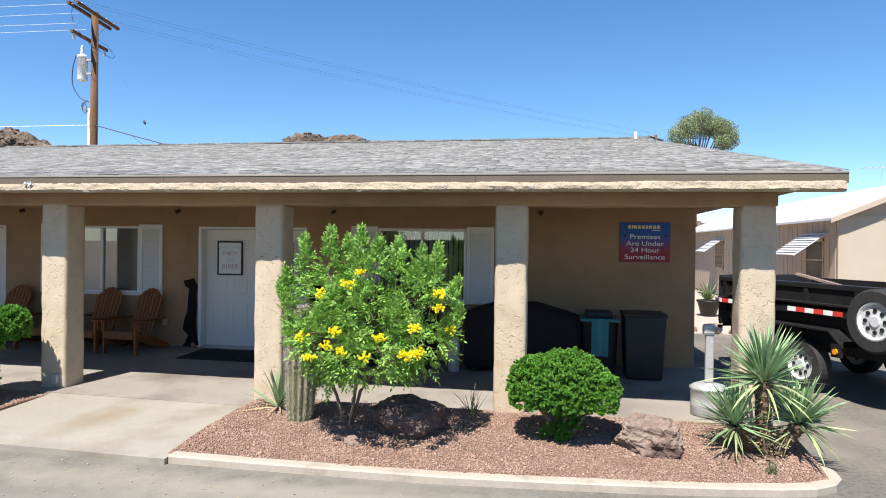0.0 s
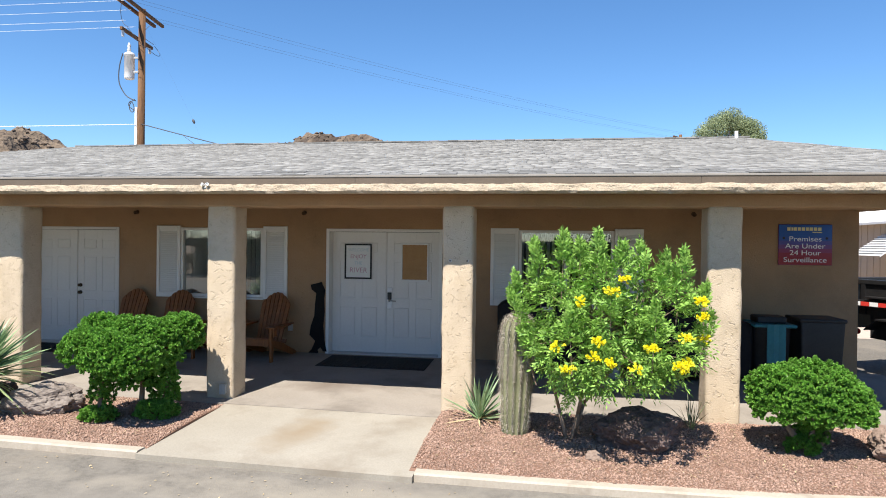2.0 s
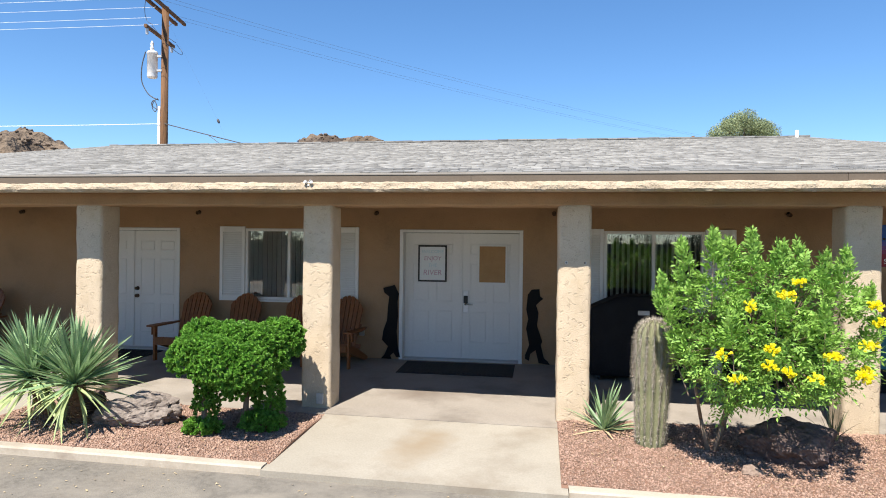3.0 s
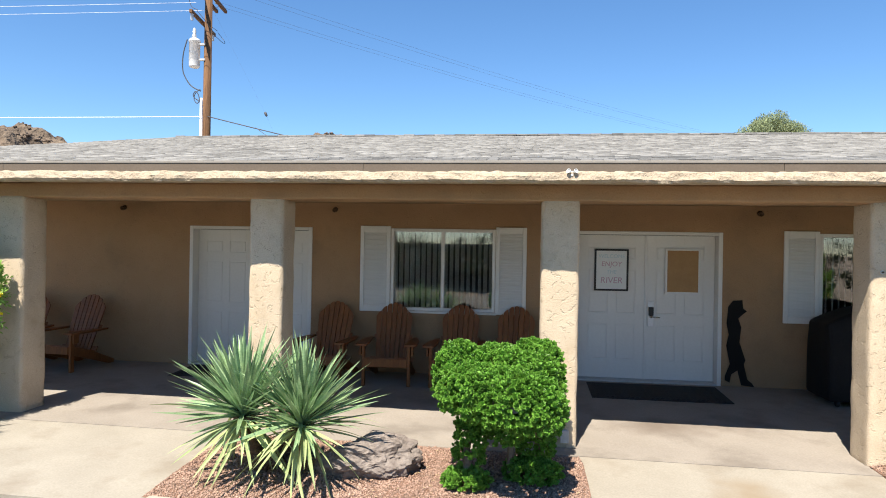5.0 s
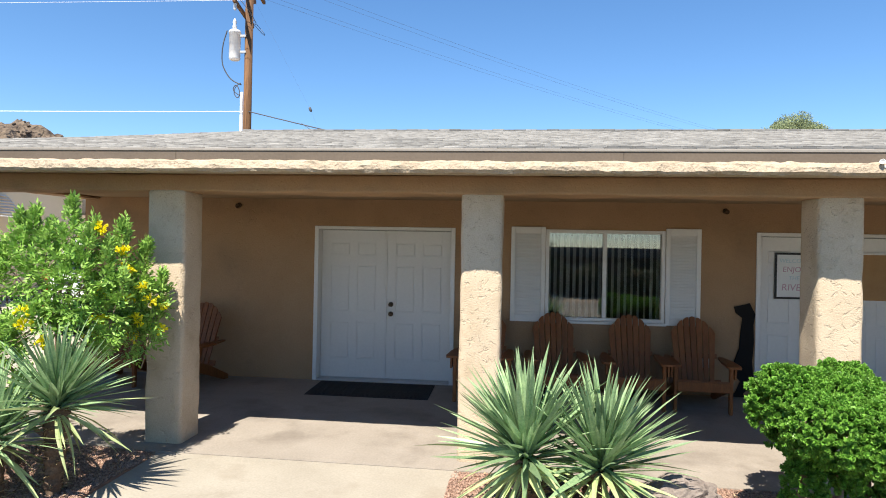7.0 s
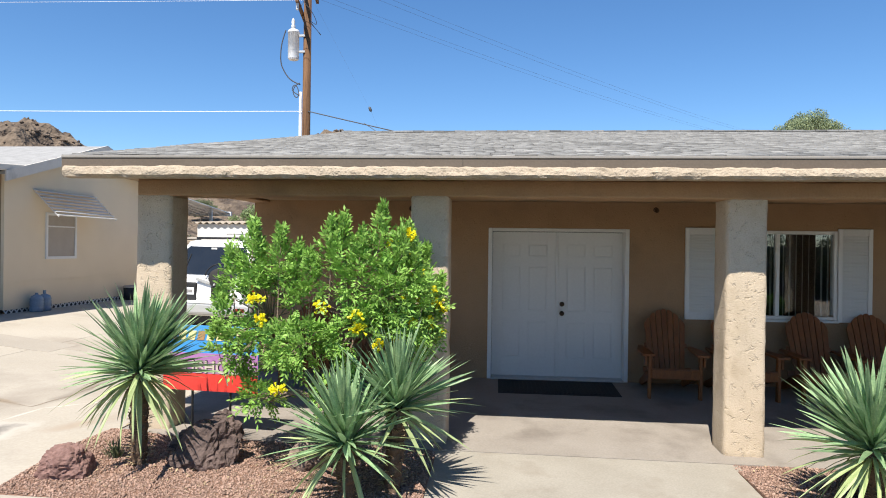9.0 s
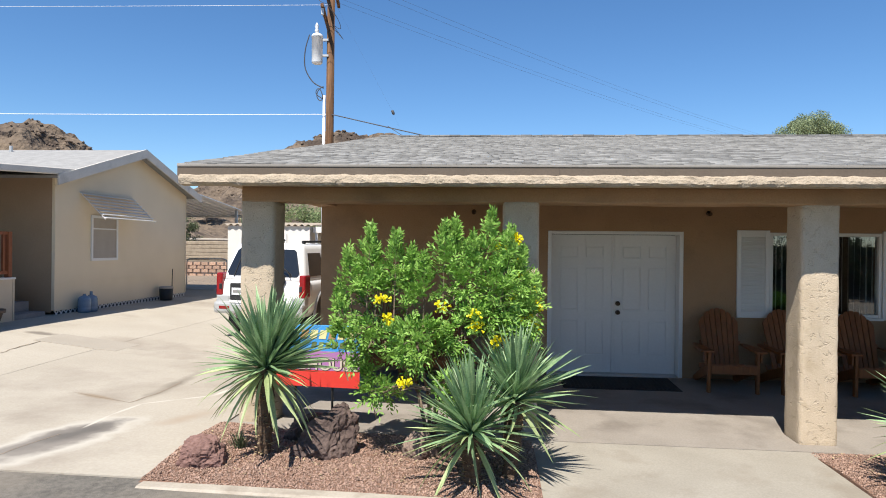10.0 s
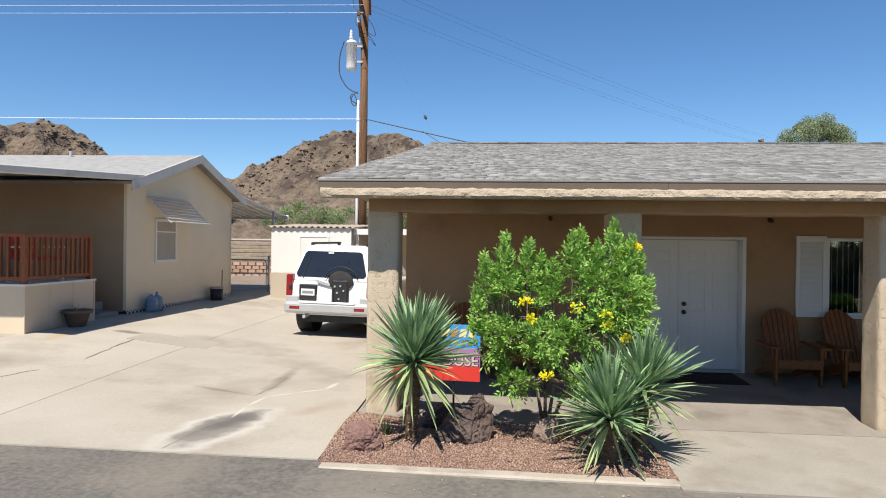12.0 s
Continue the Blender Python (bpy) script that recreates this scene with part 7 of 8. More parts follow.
def wheel(parent, at, r=0.37, w=0.25, turn=0.0, rim_mat=None, name="wheel"):
    wh = new(name)
    wh.parent, wh.matrix_basis = parent, pose(*at, 0, 0, turn)
    m = pose(0, 0, 0, 0, 90, 0)
    part("tyre", lathe([(r * 0.62, -w / 2), (r * 0.93, -w / 2), (r, -w * 0.34), (r, w * 0.34), (r * 0.93, w / 2), (r * 0.62, w / 2), (r * 0.60, w * 0.3), (r * 0.60, -w * 0.3), (r * 0.62, -w / 2)], 32, m=m, caps=False), TYRE, wh, smooth=False)
    bm = lathe([(r * 0.61, -w * 0.44), (r * 0.57, -w * 0.46), (r * 0.50, -w * 0.30), (r * 0.20, -w * 0.34), (r * 0.16, -w * 0.42), (r * 0.01, -w * 0.42)], 24, m=m, caps=False)
    lathe([(r * 0.61, w * 0.44), (r * 0.57, w * 0.46), (r * 0.50, w * 0.30), (r * 0.20, w * 0.34), (r * 0.01, w * 0.42)][::-1], 24, bm=bm, m=m, caps=False)
    bmesh.ops.recalc_face_normals(bm, faces=bm.faces[:])
    part("rim", bm, rim_mat or CAR_SILVER, wh, smooth=False)
    bm = bmesh.new()
    for s in (-1, 1):
        for k in range(8):
            a = 2 * math.pi * k / 8
            x = s * w * 0.33
            rod((x, r * 0.34 * math.cos(a), r * 0.34 * math.sin(a)), (x + s * 0.012, r * 0.34 * math.cos(a), r * 0.34 * math.sin(a)), r * 0.07, n=8, bm=bm)
    part("rim_holes", bm, BLACK_PLASTIC, wh)["kind"] = "stuff"
    return wh


def suv():
    x, y = -10.98, 5.6
    g = ground_z(x, y + 0.6) + 0.012
    ob = thing("car", "white boxy four-by-four parked on the driveway", "car", (x, y, g), 1.5)
    ob.matrix_basis = pose(x, y, g, 0, 1.0, -6) @ Matrix.Diagonal((0.97, 1, 1.05, 1))
    bm = bmesh.new()
    slice_loft([(0.42, 0.10, 4.45, 0.84), (0.52, 0.02, 4.60, 0.92), (0.80, 0.0, 4.65, 0.935), (1.00, 0.02, 4.62, 0.925), (1.08, 0.05, 4.50, 0.90)], bm)
    slice_loft([(1.075, 0.05, 3.55, 0.885), (1.12, 0.06, 3.45, 0.875), (1.66, 0.27, 2.75, 0.74), (1.74, 0.31, 2.62, 0.70), (1.775, 0.42, 2.5, 0.62)], bm)
    part("body", bm, CAR_WHITE, ob, "white painted body", smooth=True)

    def rear(z):
        return 0.06 + (z - 1.12) * (0.21 / 0.54) if z > 1.12 else 0.03

    bm = bmesh.new()
    o = [(-0.72, 1.16), (0.72, 1.16), (0.76, 1.22), (0.63, 1.62), (0.58, 1.66), (-0.58, 1.66), (-0.63, 1.62), (-0.76, 1.22)]
    a = [bm.verts.new((u, rear(z) - 0.012, z)) for u, z in o]
    b = [bm.verts.new((u, rear(z) + 0.03, z)) for u, z in o]
    bm.faces.new(a)
    bm.faces.new(b[::-1])
    for i in range(8):
        bm.faces.new((a[(i + 1) % 8], a[i], b[i], b[(i + 1) % 8]))
    bmesh.ops.recalc_face_normals(bm, faces=bm.faces[:])
    part("rear_window", bm, DARK_GLASS, ob, "dark tinted rear window")
    part("sticker", box((-0.12, rear(1.63) - 0.018, 1.615), (0.0, rear(1.63) - 0.01, 1.645)), WHITE_TRIM, ob, "small white sticker")
    for s in (-1, 1):
        for y0, y1 in ((0.42, 1.15), (1.25, 2.05), (2.15, 2.85)):
            bm = bmesh.new()
            side = lambda z: 0.875 - (z - 1.12) * (0.135 / 0.54)
            q = [(y0, 1.17), (y1, 1.17), (y1 - 0.06 if y1 > 2.5 else y1, 1.60), (y0 + 0.03, 1.60)]
            if y1 > 2.5:
                q[2] = (2.55, 1.60)
            if y0 < 0.5:
                q = [(0.36, 1.17), (y1, 1.17), (y1, 1.60), (0.48, 1.60)]
            a = [bm.verts.new((s * (side(z) + 0.006), yy, z)) for yy, z in q]
            b = [bm.verts.new((s * (side(z) - 0.03), yy, z)) for yy, z in q]
            bm.faces.new(a)
            bm.faces.new(b[::-1])
            for i in range(4):
                bm.faces.new((a[(i + 1) % 4], a[i], b[i], b[(i + 1) % 4]))
            bmesh.ops.recalc_face_normals(bm, faces=bm.faces[:])
            part("side_window", bm, DARK_GLASS, ob, "dark side window")
        lamp = box((s * 0.875 - 0.07, -0.025, 0.78), (s * 0.875 + 0.07, 0.24, 1.20), 0.03, seg=2)
        part("lamp_insert", box((s * 0.845 - 0.03, -0.032, 0.90), (s * 0.845 + 0.03, 0.0, 1.0), 0.006), BLACK_PLASTIC, ob, "dark lamp insert")
        part("tail_light", lamp, TAIL_RED, ob, "red tail light")
        part("reflector", box((s * 0.70 - 0.11, -0.135, 0.545), (s * 0.70 + 0.11, -0.115, 0.60)), TAIL_RED, ob, "red reflector")
        part("roof_rail", rod((s * 0.62, 0.55, 1.81), (s * 0.62, 2.4, 1.83), 0.022), BLACK_PLASTIC, ob, "dark roof rail")
        for yy in (0.6, 2.3):
            part("rail_foot", box((s * 0.62 - 0.02, yy - 0.05, 1.76), (s * 0.62 + 0.02, yy + 0.05, 1.82)), BLACK_PLASTIC, ob)
        wheel(ob, (s * 0.80, 0.95, 0.37), rim_mat=CAR_SILVER)
        wheel(ob, (s * 0.80, 3.72, 0.37), rim_mat=CAR_SILVER)
        for yy in (0.95, 3.72):
            bow = [(s * 0.935, yy + 0.45 * math.cos(a), 0.42 + 0.45 * math.sin(a)) for a in np.linspace(0, math.pi, 11)]
            tube(bow, 0.035, "wheel_arch", CAR_SILVER, ob, "silver wheel arch trim")
            part("arch_gap", rod((s * 0.60, yy, 0.40), (s * 0.938, yy, 0.40), 0.42, n=24), BLACK_PLASTIC, ob)
        part("wing_mirror", box((s * 1.02 - 0.10, 2.95, 1.10), (s * 1.02 + 0.08, 3.08, 1.28), 0.03), CAR_WHITE, ob)
    part("bumper", box((-0.94, -0.13, 0.46), (0.94, 0.20, 0.68), 0.05, seg=2), CAR_SILVER, ob, "silver rear bumper")
    part("bumper_step", box((-0.60, -0.135, 0.66), (0.60, 0.06, 0.70), 0.01), CAR_WHITE, ob)
    part("underbody", box((-0.75, 0.15, 0.28), (0.75, 4.2, 0.50)), BLACK_PLASTIC, ob, "dark underbody")
    part("plate_recess", box((-0.66, -0.012, 0.70), (-0.26, 0.03, 1.02), 0.02), BLACK_PLASTIC, ob, "dark plate recess")
    plate = part("number_plate", box((-0.61, -0.02, 0.80), (-0.31, -0.012, 0.93), 0.003), ALU, ob, "pale number plate")
    part("letter_bar", box((-0.58, -0.024, 0.84), (-0.34, -0.02, 0.89)), STEP_GREY, plate)
    bracket = part("spare_bracket", box((0.07, -0.07, 0.64), (0.43, 0.03, 1.13), 0.035, seg=2), BLACK_PLASTIC, ob, "bare black spare wheel bracket")
    part("bracket_disc", lathe([(0.27, 0), (0.26, 0.015), (0.20, 0.03), (0.10, 0.05), (0.02, 0.055)], 28, m=pose(0.25, -0.01, 1.10, 90, 0, 0) @ Matrix.Diagonal((1, 0.72, 1, 1))), TYRE, bracket, "round black carrier plate")
    part("bracket_foot", box((0.05, -0.11, 0.61), (0.42, 0.0, 0.67), 0.02), GALV, bracket, "grey metal foot")
    for u, v in ((0.15, 1.00), (0.27, 1.01), (0.20, 0.88), (0.34, 0.92), (0.24, 0.76)):
        part("bolt", rod((u, -0.065, v), (u, -0.09, v), 0.02, n=8), GALV, bracket)
    for u in (0.11, 0.39):
        part("bracket_rib", box((u - 0.02, -0.095, 0.70), (u + 0.02, -0.06, 0.98), 0.008), TYRE, bracket)
    hoop = [(0.25 + 0.36 * math.cos(a), 0.02, 1.10 + 0.27 * math.sin(a)) for a in np.linspace(radians(10), radians(170), 14)]
    tube(hoop, 0.012, "bracket_hoop", BLACK_PLASTIC, bracket)
    part("wiper", rod((-0.60, 0.05, 1.14), (-0.52, 0.20, 1.52), 0.010), BLACK_PLASTIC, ob)
    part("door_handle", box((-0.16, -0.03, -0.035), (0.16, 0.01, 0.035), 0.012, m=pose(-0.12, 0.0, 1.055, 0, 14, 0)), CAR_SILVER, ob, "silver door handle")
    part("window_seal", box((0.34, rear(1.40) - 0.016, 1.17), (0.355, rear(1.40) + 0.01, 1.5), m=Matrix.Identity(4)), BLACK_PLASTIC, ob)
    part("rear_cladding", box((-0.94, -0.02, 0.62), (-0.66, 0.18, 0.80), 0.03, seg=2), CAR_SILVER, ob, "silver lower corner cladding")
    part("rear_cladding", box((0.66, -0.02, 0.62), (0.94, 0.18, 0.80), 0.03, seg=2), CAR_SILVER, ob, "silver lower corner cladding")
    part("exhaust_pipe", rod((-0.5, -0.10, 0.40), (-0.5, 0.5, 0.42), 0.035), GALV, ob)
    return ob


suv()


# ---- east side: dump trailer, house, pots ----
def dump_trailer():
    ang = -64.0
    at = (9.0, 4.85, ground_z(9.4, 4) + 0.002)
    ob = thing("dump_trailer", "black steel dump trailer with spare wheel and reflective tape", "trailer", at, ang)
    L, W, z0, z1 = 4.3, 2.0, 1.02, 1.60
    bm = bmesh.new()
    box((0, 0, z0), (L, 0.05, z1), bm=bm)
    box((0, W - 0.05, z0), (L, W, z1), bm=bm)
    box((L - 0.05, 0.05, z0), (L, W - 0.05, z1 + 0.05), bm=bm)
    box((0, 0.05, z0), (L - 0.05, W - 0.05, z0 + 0.05), bm=bm)
    part("bed", bm, BLACK_STEEL, ob, "black steel bed")
    part("top_rail", box((-0.02, -0.035, z1 - 0.06), (L + 0.02, 0.075, z1 + 0.02), 0.01), BLACK_STEEL, ob)
    part("mid_shelf", box((0.2, -0.13, z0 + 0.29), (2.85, 0.0, z0 + 0.32), 0.004), BLACK_STEEL, ob)
    for k in range(6):
        part("side_rib", box((0.05 + k * 0.88, -0.03, z0), (0.13 + k * 0.88, 0.0, z1 - 0.06)), BLACK_STEEL, ob)
    part("tailgate", box((-0.10, 0.0, z0 - 0.25), (-0.04, W, z1 + 0.05), 0.01), BLACK_STEEL, ob)
    for k in range(3):
        part("tailgate_rib", box((-0.16, 0.05 + k * 0.85, z0 - 0.2), (-0.10, 0.15 + k * 0.85, z1)), BLACK_STEEL, ob)
    part("chassis", box((0.1, 0.45, 0.55), (L + 0.6, 0.60, 0.80)), BLACK_STEEL, ob)
    part("chassis", box((0.1, W - 0.60, 0.55), (L + 0.6, W - 0.45, 0.80)), BLACK_STEEL, ob)
    part("side_skirt", box((0.2, 0.02, 0.62), (L - 0.1, 0.06, z0)), BLACK_STEEL, ob)
    for i in range(12):
        u = (-0.05 if i < 6 else 0.60) + i * 0.165
        part("reflective_tape", box((u, -0.108, z0 + 0.155), (u + 0.155, -0.102, z0 + 0.225)), (SIGN_RED_BRIGHT if i % 2 else LETTER), ob, "red reflective tape" if i % 2 else "white reflective tape")
    part("tape_bar", box((0.0, -0.10, z0 + 0.13), (2.9, 0.0, z0 + 0.25), 0.006), BLACK_STEEL, ob)
    for s, y in (("near", -0.05), ("far", W + 0.05)):
        for xx in (1.0, 1.87):
            wheel(ob, (xx, y + (0.02 if s == "near" else -0.02), 0.39), 0.39, 0.24, 90, rim_mat=ALU)
        bm = bmesh.new()
        yy0, yy1 = (-0.24, 0.10) if s == "near" else (W - 0.10, W + 0.24)
        box((0.50, yy0, 0.96), (2.46, yy1, 0.985), bm=bm)
        box((0.22, yy0, 0.55), (0.50, yy1, 0.57), bm=bm, m=Matrix.Translation((0.50, 0, 0.97)) @ pose(0, 0, 0, 0, -42, 0) @ Matrix.Translation((-0.50, 0, -0.56)))
        box((2.46, yy0, 0.55), (2.78, yy1, 0.57), bm=bm, m=Matrix.Translation((2.46, 0, 0.97)) @ pose(0, 0, 0, 0, 42, 0) @ Matrix.Translation((-2.46, 0, -0.56)))
        part("fender", bm, BLACK_STEEL, ob, "black steel fender")
    part("marker_lamp", rod((2.60, -0.245, 0.70), (2.60, -0.27, 0.70), 0.04, n=14), AMBER, ob, "amber marker lamp")
    part("tail_lamp", rod((0.02, -0.04, 0.72), (0.02, -0.07, 0.72), 0.05, n=14), TAIL_RED, ob, "round red lamp")
    part("lamp_bracket", box((2.52, -0.245, 0.62), (2.68, -0.20, 0.80)), BLACK_STEEL, ob)
    part("spare_mount", box((3.16, -0.12, 0.90), (3.36, 0.0, 1.40)), BLACK_STEEL, ob)
    wheel(ob, (3.26, -0.25, 1.20), 0.42, 0.22, 90, rim_mat=ALU, name="spare_wheel")
    part("plank", box((-0.7, -0.05, -0.02), (0.7, 0.05, 0.02), 0.004, m=pose(2.2, 0.35, z1 - 0.03, 0, 14, 25)), PALE_ROCK, ob, "loose wooden plank")
    part("drawbar", box((L, W / 2 - 0.06, 0.55), (L + 1.6, W / 2 + 0.06, 0.68)), BLACK_STEEL, ob)
    return ob


dump_trailer()


def east_house():
    x0, y0 = 13.3, 11.0
    g = -0.25
    ob = thing("mobile_home", "tan grooved manufactured home with white roof and awnings", "house", (x0, y0, g))
    W, L, H, P = 4.3, 20.0, 2.98, 3.95
    bm = bmesh.new()
    o = [(0, -0.05), (W, -0.05), (W, H), (W / 2, P - 0.05), (0, H)]
    a = [bm.verts.new((x, 0, z)) for x, z in o]
    b = [bm.verts.new((x, L, z)) for x, z in o]
    bm.faces.new(a)
    bm.faces.new(b[::-1])
    for i in range(5):
        bm.faces.new((a[(i + 1) % 5], a[i], b[i], b[(i + 1) % 5]))
    bmesh.ops.recalc_face_normals(bm, faces=bm.faces[:])
    wall = part("wall", bm, SIDING_TAN, ob, "tan grooved siding")
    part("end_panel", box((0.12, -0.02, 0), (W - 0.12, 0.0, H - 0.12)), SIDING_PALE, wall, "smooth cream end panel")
    part("corner_trim", box((-0.02, -0.03, 0), (0.12, 0.06, H)), SIDING_TAN, wall)
    part("end_trim", box((0, -0.035, H - 0.12), (W, -0.001, H - 0.02)), SIDING_TAN, wall)
    me = None
    for k in range(49):
        if me is None:
            s = part("siding_rib", box((-0.014, 0.0, 0), (0.0, 0.36, H - 0.10)), SIDING_TAN, wall)
            me = s.data
        else:
            s = new("siding_rib", me)
            s.parent = wall
        s.location = (0, 0.15 + k * 0.4, 0)
    bm = bmesh.new()
    for s in (0, 1):
        xe = -0.30 if s == 0 else W + 0.3
        ze = H - 0.3 * 0.45 + 0.05
        q = [(xe, -0.25, ze), (W / 2, -0.25, P), (W / 2, L, P), (xe, L, ze)]
        t = [bm.verts.new(p) for p in q]
        u = [bm.verts.new((p[0], p[1], p[2] - 0.07)) for p in q]
        bm.faces.new(t)
        bm.faces.new(u[::-1])
        for i in range(4):
            bm.faces.new((t[i], t[(i + 1) % 4], u[(i + 1) % 4], u[i]))
    bmesh.ops.recalc_face_normals(bm, faces=bm.faces[:])
    roof_ob = part("roof", bm, ROOF_WHITE, ob, "white coated roof")
    tri = bmesh.new()
    for s in (0, 1):
        xe = -0.30 if s == 0 else W + 0.3
        ze = H - 0.3 * 0.45 + 0.04
        q = [(xe, ze), (W / 2, P - 0.01), (W / 2, P - 0.16), (xe, ze - 0.13)]
        a = [tri.verts.new((x, -0.29, z)) for x, z in q]
        b = [tri.verts.new((x, -0.255, z)) for x, z in q]
        tri.faces.new(a)
        tri.faces.new(b[::-1])
        for i in range(4):
            tri.faces.new((a[(i + 1) % 4], a[i], b[i], b[(i + 1) % 4]))
    bmesh.ops.recalc_face_normals(tri, faces=tri.faces[:])
    part("barge_board", tri, SIDING_TAN, roof_ob, "tan barge board")
    for y, w, awn in ((1.55, 1.3, True), (6.3, 0.95, False), (12.5, 1.5, True)):
        win = new("window")
        win.parent = ob
        bm = bmesh.new()
        z0, z1 = 1.15, 2.35
        if not awn:
            z0, z1 = 0.85, 2.45
        for lo, hi in (((-0.04, y - w / 2, z0), (0.0, y - w / 2 + 0.06, z1)), ((-0.04, y + w / 2 - 0.06, z0), (0.0, y + w / 2, z1)), ((-0.04, y - w / 2, z0), (0.0, y + w / 2, z0 + 0.06)), ((-0.04, y - w / 2, z1 - 0.06), (0.0, y + w / 2, z1)), ((-0.035, y - w / 2, (z0 + z1) / 2), (0.0, y + w / 2, (z0 + z1) / 2 + 0.04))):
            box(lo, hi, bm=bm)
        part("frame", bm, SIDING_TAN, win)
        part("pane", box((-0.018, y - w / 2 + 0.06, z0 + 0.06), (-0.008, y + w / 2 - 0.06, z1 - 0.06)), DARK_GLASS, win, "dark window pane")
        if awn:
            louvred_awning(win, (-0.02, y, z1 + 0.18), -90, 1.75, 0.62, 0.85)
    ant = thing("roof_antenna", "thin roof antenna on the white roof", "antenna", (x0 + 2.1, y0 + 2.5, g + P - 0.16))
    part("mast", rod((0, 0, -0.05), (0, 0, 0.75), 0.015, n=6), GALV, ant)
    part("boom", rod((-0.5, 0, 0.68), (0.35, 0, 0.70), 0.012, n=6), GALV, ant)
    for k in range(5):
        part("element", rod((-0.45 + k * 0.18, -0.22, 0.69), (-0.45 + k * 0.18, 0.22, 0.69), 0.007, n=5), GALV, ant)


east_house()


def east_yard():
    x, y = 10.75, 13.9
    ob = thing("planter_pot", "dark round pot with a tall green plant", "plant pot", (x, y, ground_z(8, y) + 0.004))
    part("pot", lathe([(0.20, 0), (0.22, 0.02), (0.33, 0.44), (0.36, 0.45), (0.36, 0.50), (0.31, 0.50), (0.29, 0.44)], 24), BLACK_PLASTIC, ob, smooth=True)
    rng = np.random.default_rng(8)
    n = 60
    a, el = rng.uniform(0, 6.28, n), np.radians(rng.uniform(35, 85, n))
    d = np.stack([np.cos(a) * np.cos(el), np.sin(a) * np.cos(el), np.sin(el)], 1)
    V, F = blades(np.tile([0, 0, 0.45], (n, 1)), d, rng.uniform(0.4, 0.95, n), np.full(n, 0.05), rng.uniform(0.1, 0.4, n), 4)
    fast("leaves", V, F, SAGE, ob)
    ob = thing("meter_pedestal", "white utility box on a thin post", "utility box", (11.0, 11.2, ground_z(8, 11) + 0.004))
    part("post", rod((0, 0, 0), (0, 0, 1.1), 0.04, n=10), ALU, ob)
    part("box", box((-0.17, -0.1, 1.08), (0.17, 0.1, 1.42), 0.012), ALU, ob)
    for k, (px, py, s) in enumerate(((9.9, 9.6, 0.5), (10.5, 9.75, 0.4), (11.6, 9.6, 0.55), (9.5, 10.0, 0.3))):
        boulder((px, py, ground_z(8, py) - 0.03), (s, s * 0.8, s * 0.5), PALE_ROCK, 50 + k, "pale landscape rock at the paved yard edge", k * 40)


east_yard()


# ---- poles, wires, hills, far trees ----
def sag(a, b, drop, n=14):
    a, b = Vector(a), Vector(b)
    return [a.lerp(b, i / n) - Vector((0, 0, 4 * drop * (i / n) * (1 - i / n))) for i in range(n + 1)]


def eased(points, rounds=3):
    """A polyline with its corners rounded off."""
    p = [Vector(q) for q in points]
    for _ in range(rounds):
        p = [p[0]] + [w for a, b in zip(p, p[1:]) for w in (a.lerp(b, 0.25), a.lerp(b, 0.75))] + [p[-1]]
    return p


PX, PY, TOP = -12.30, 15.95, 10.95


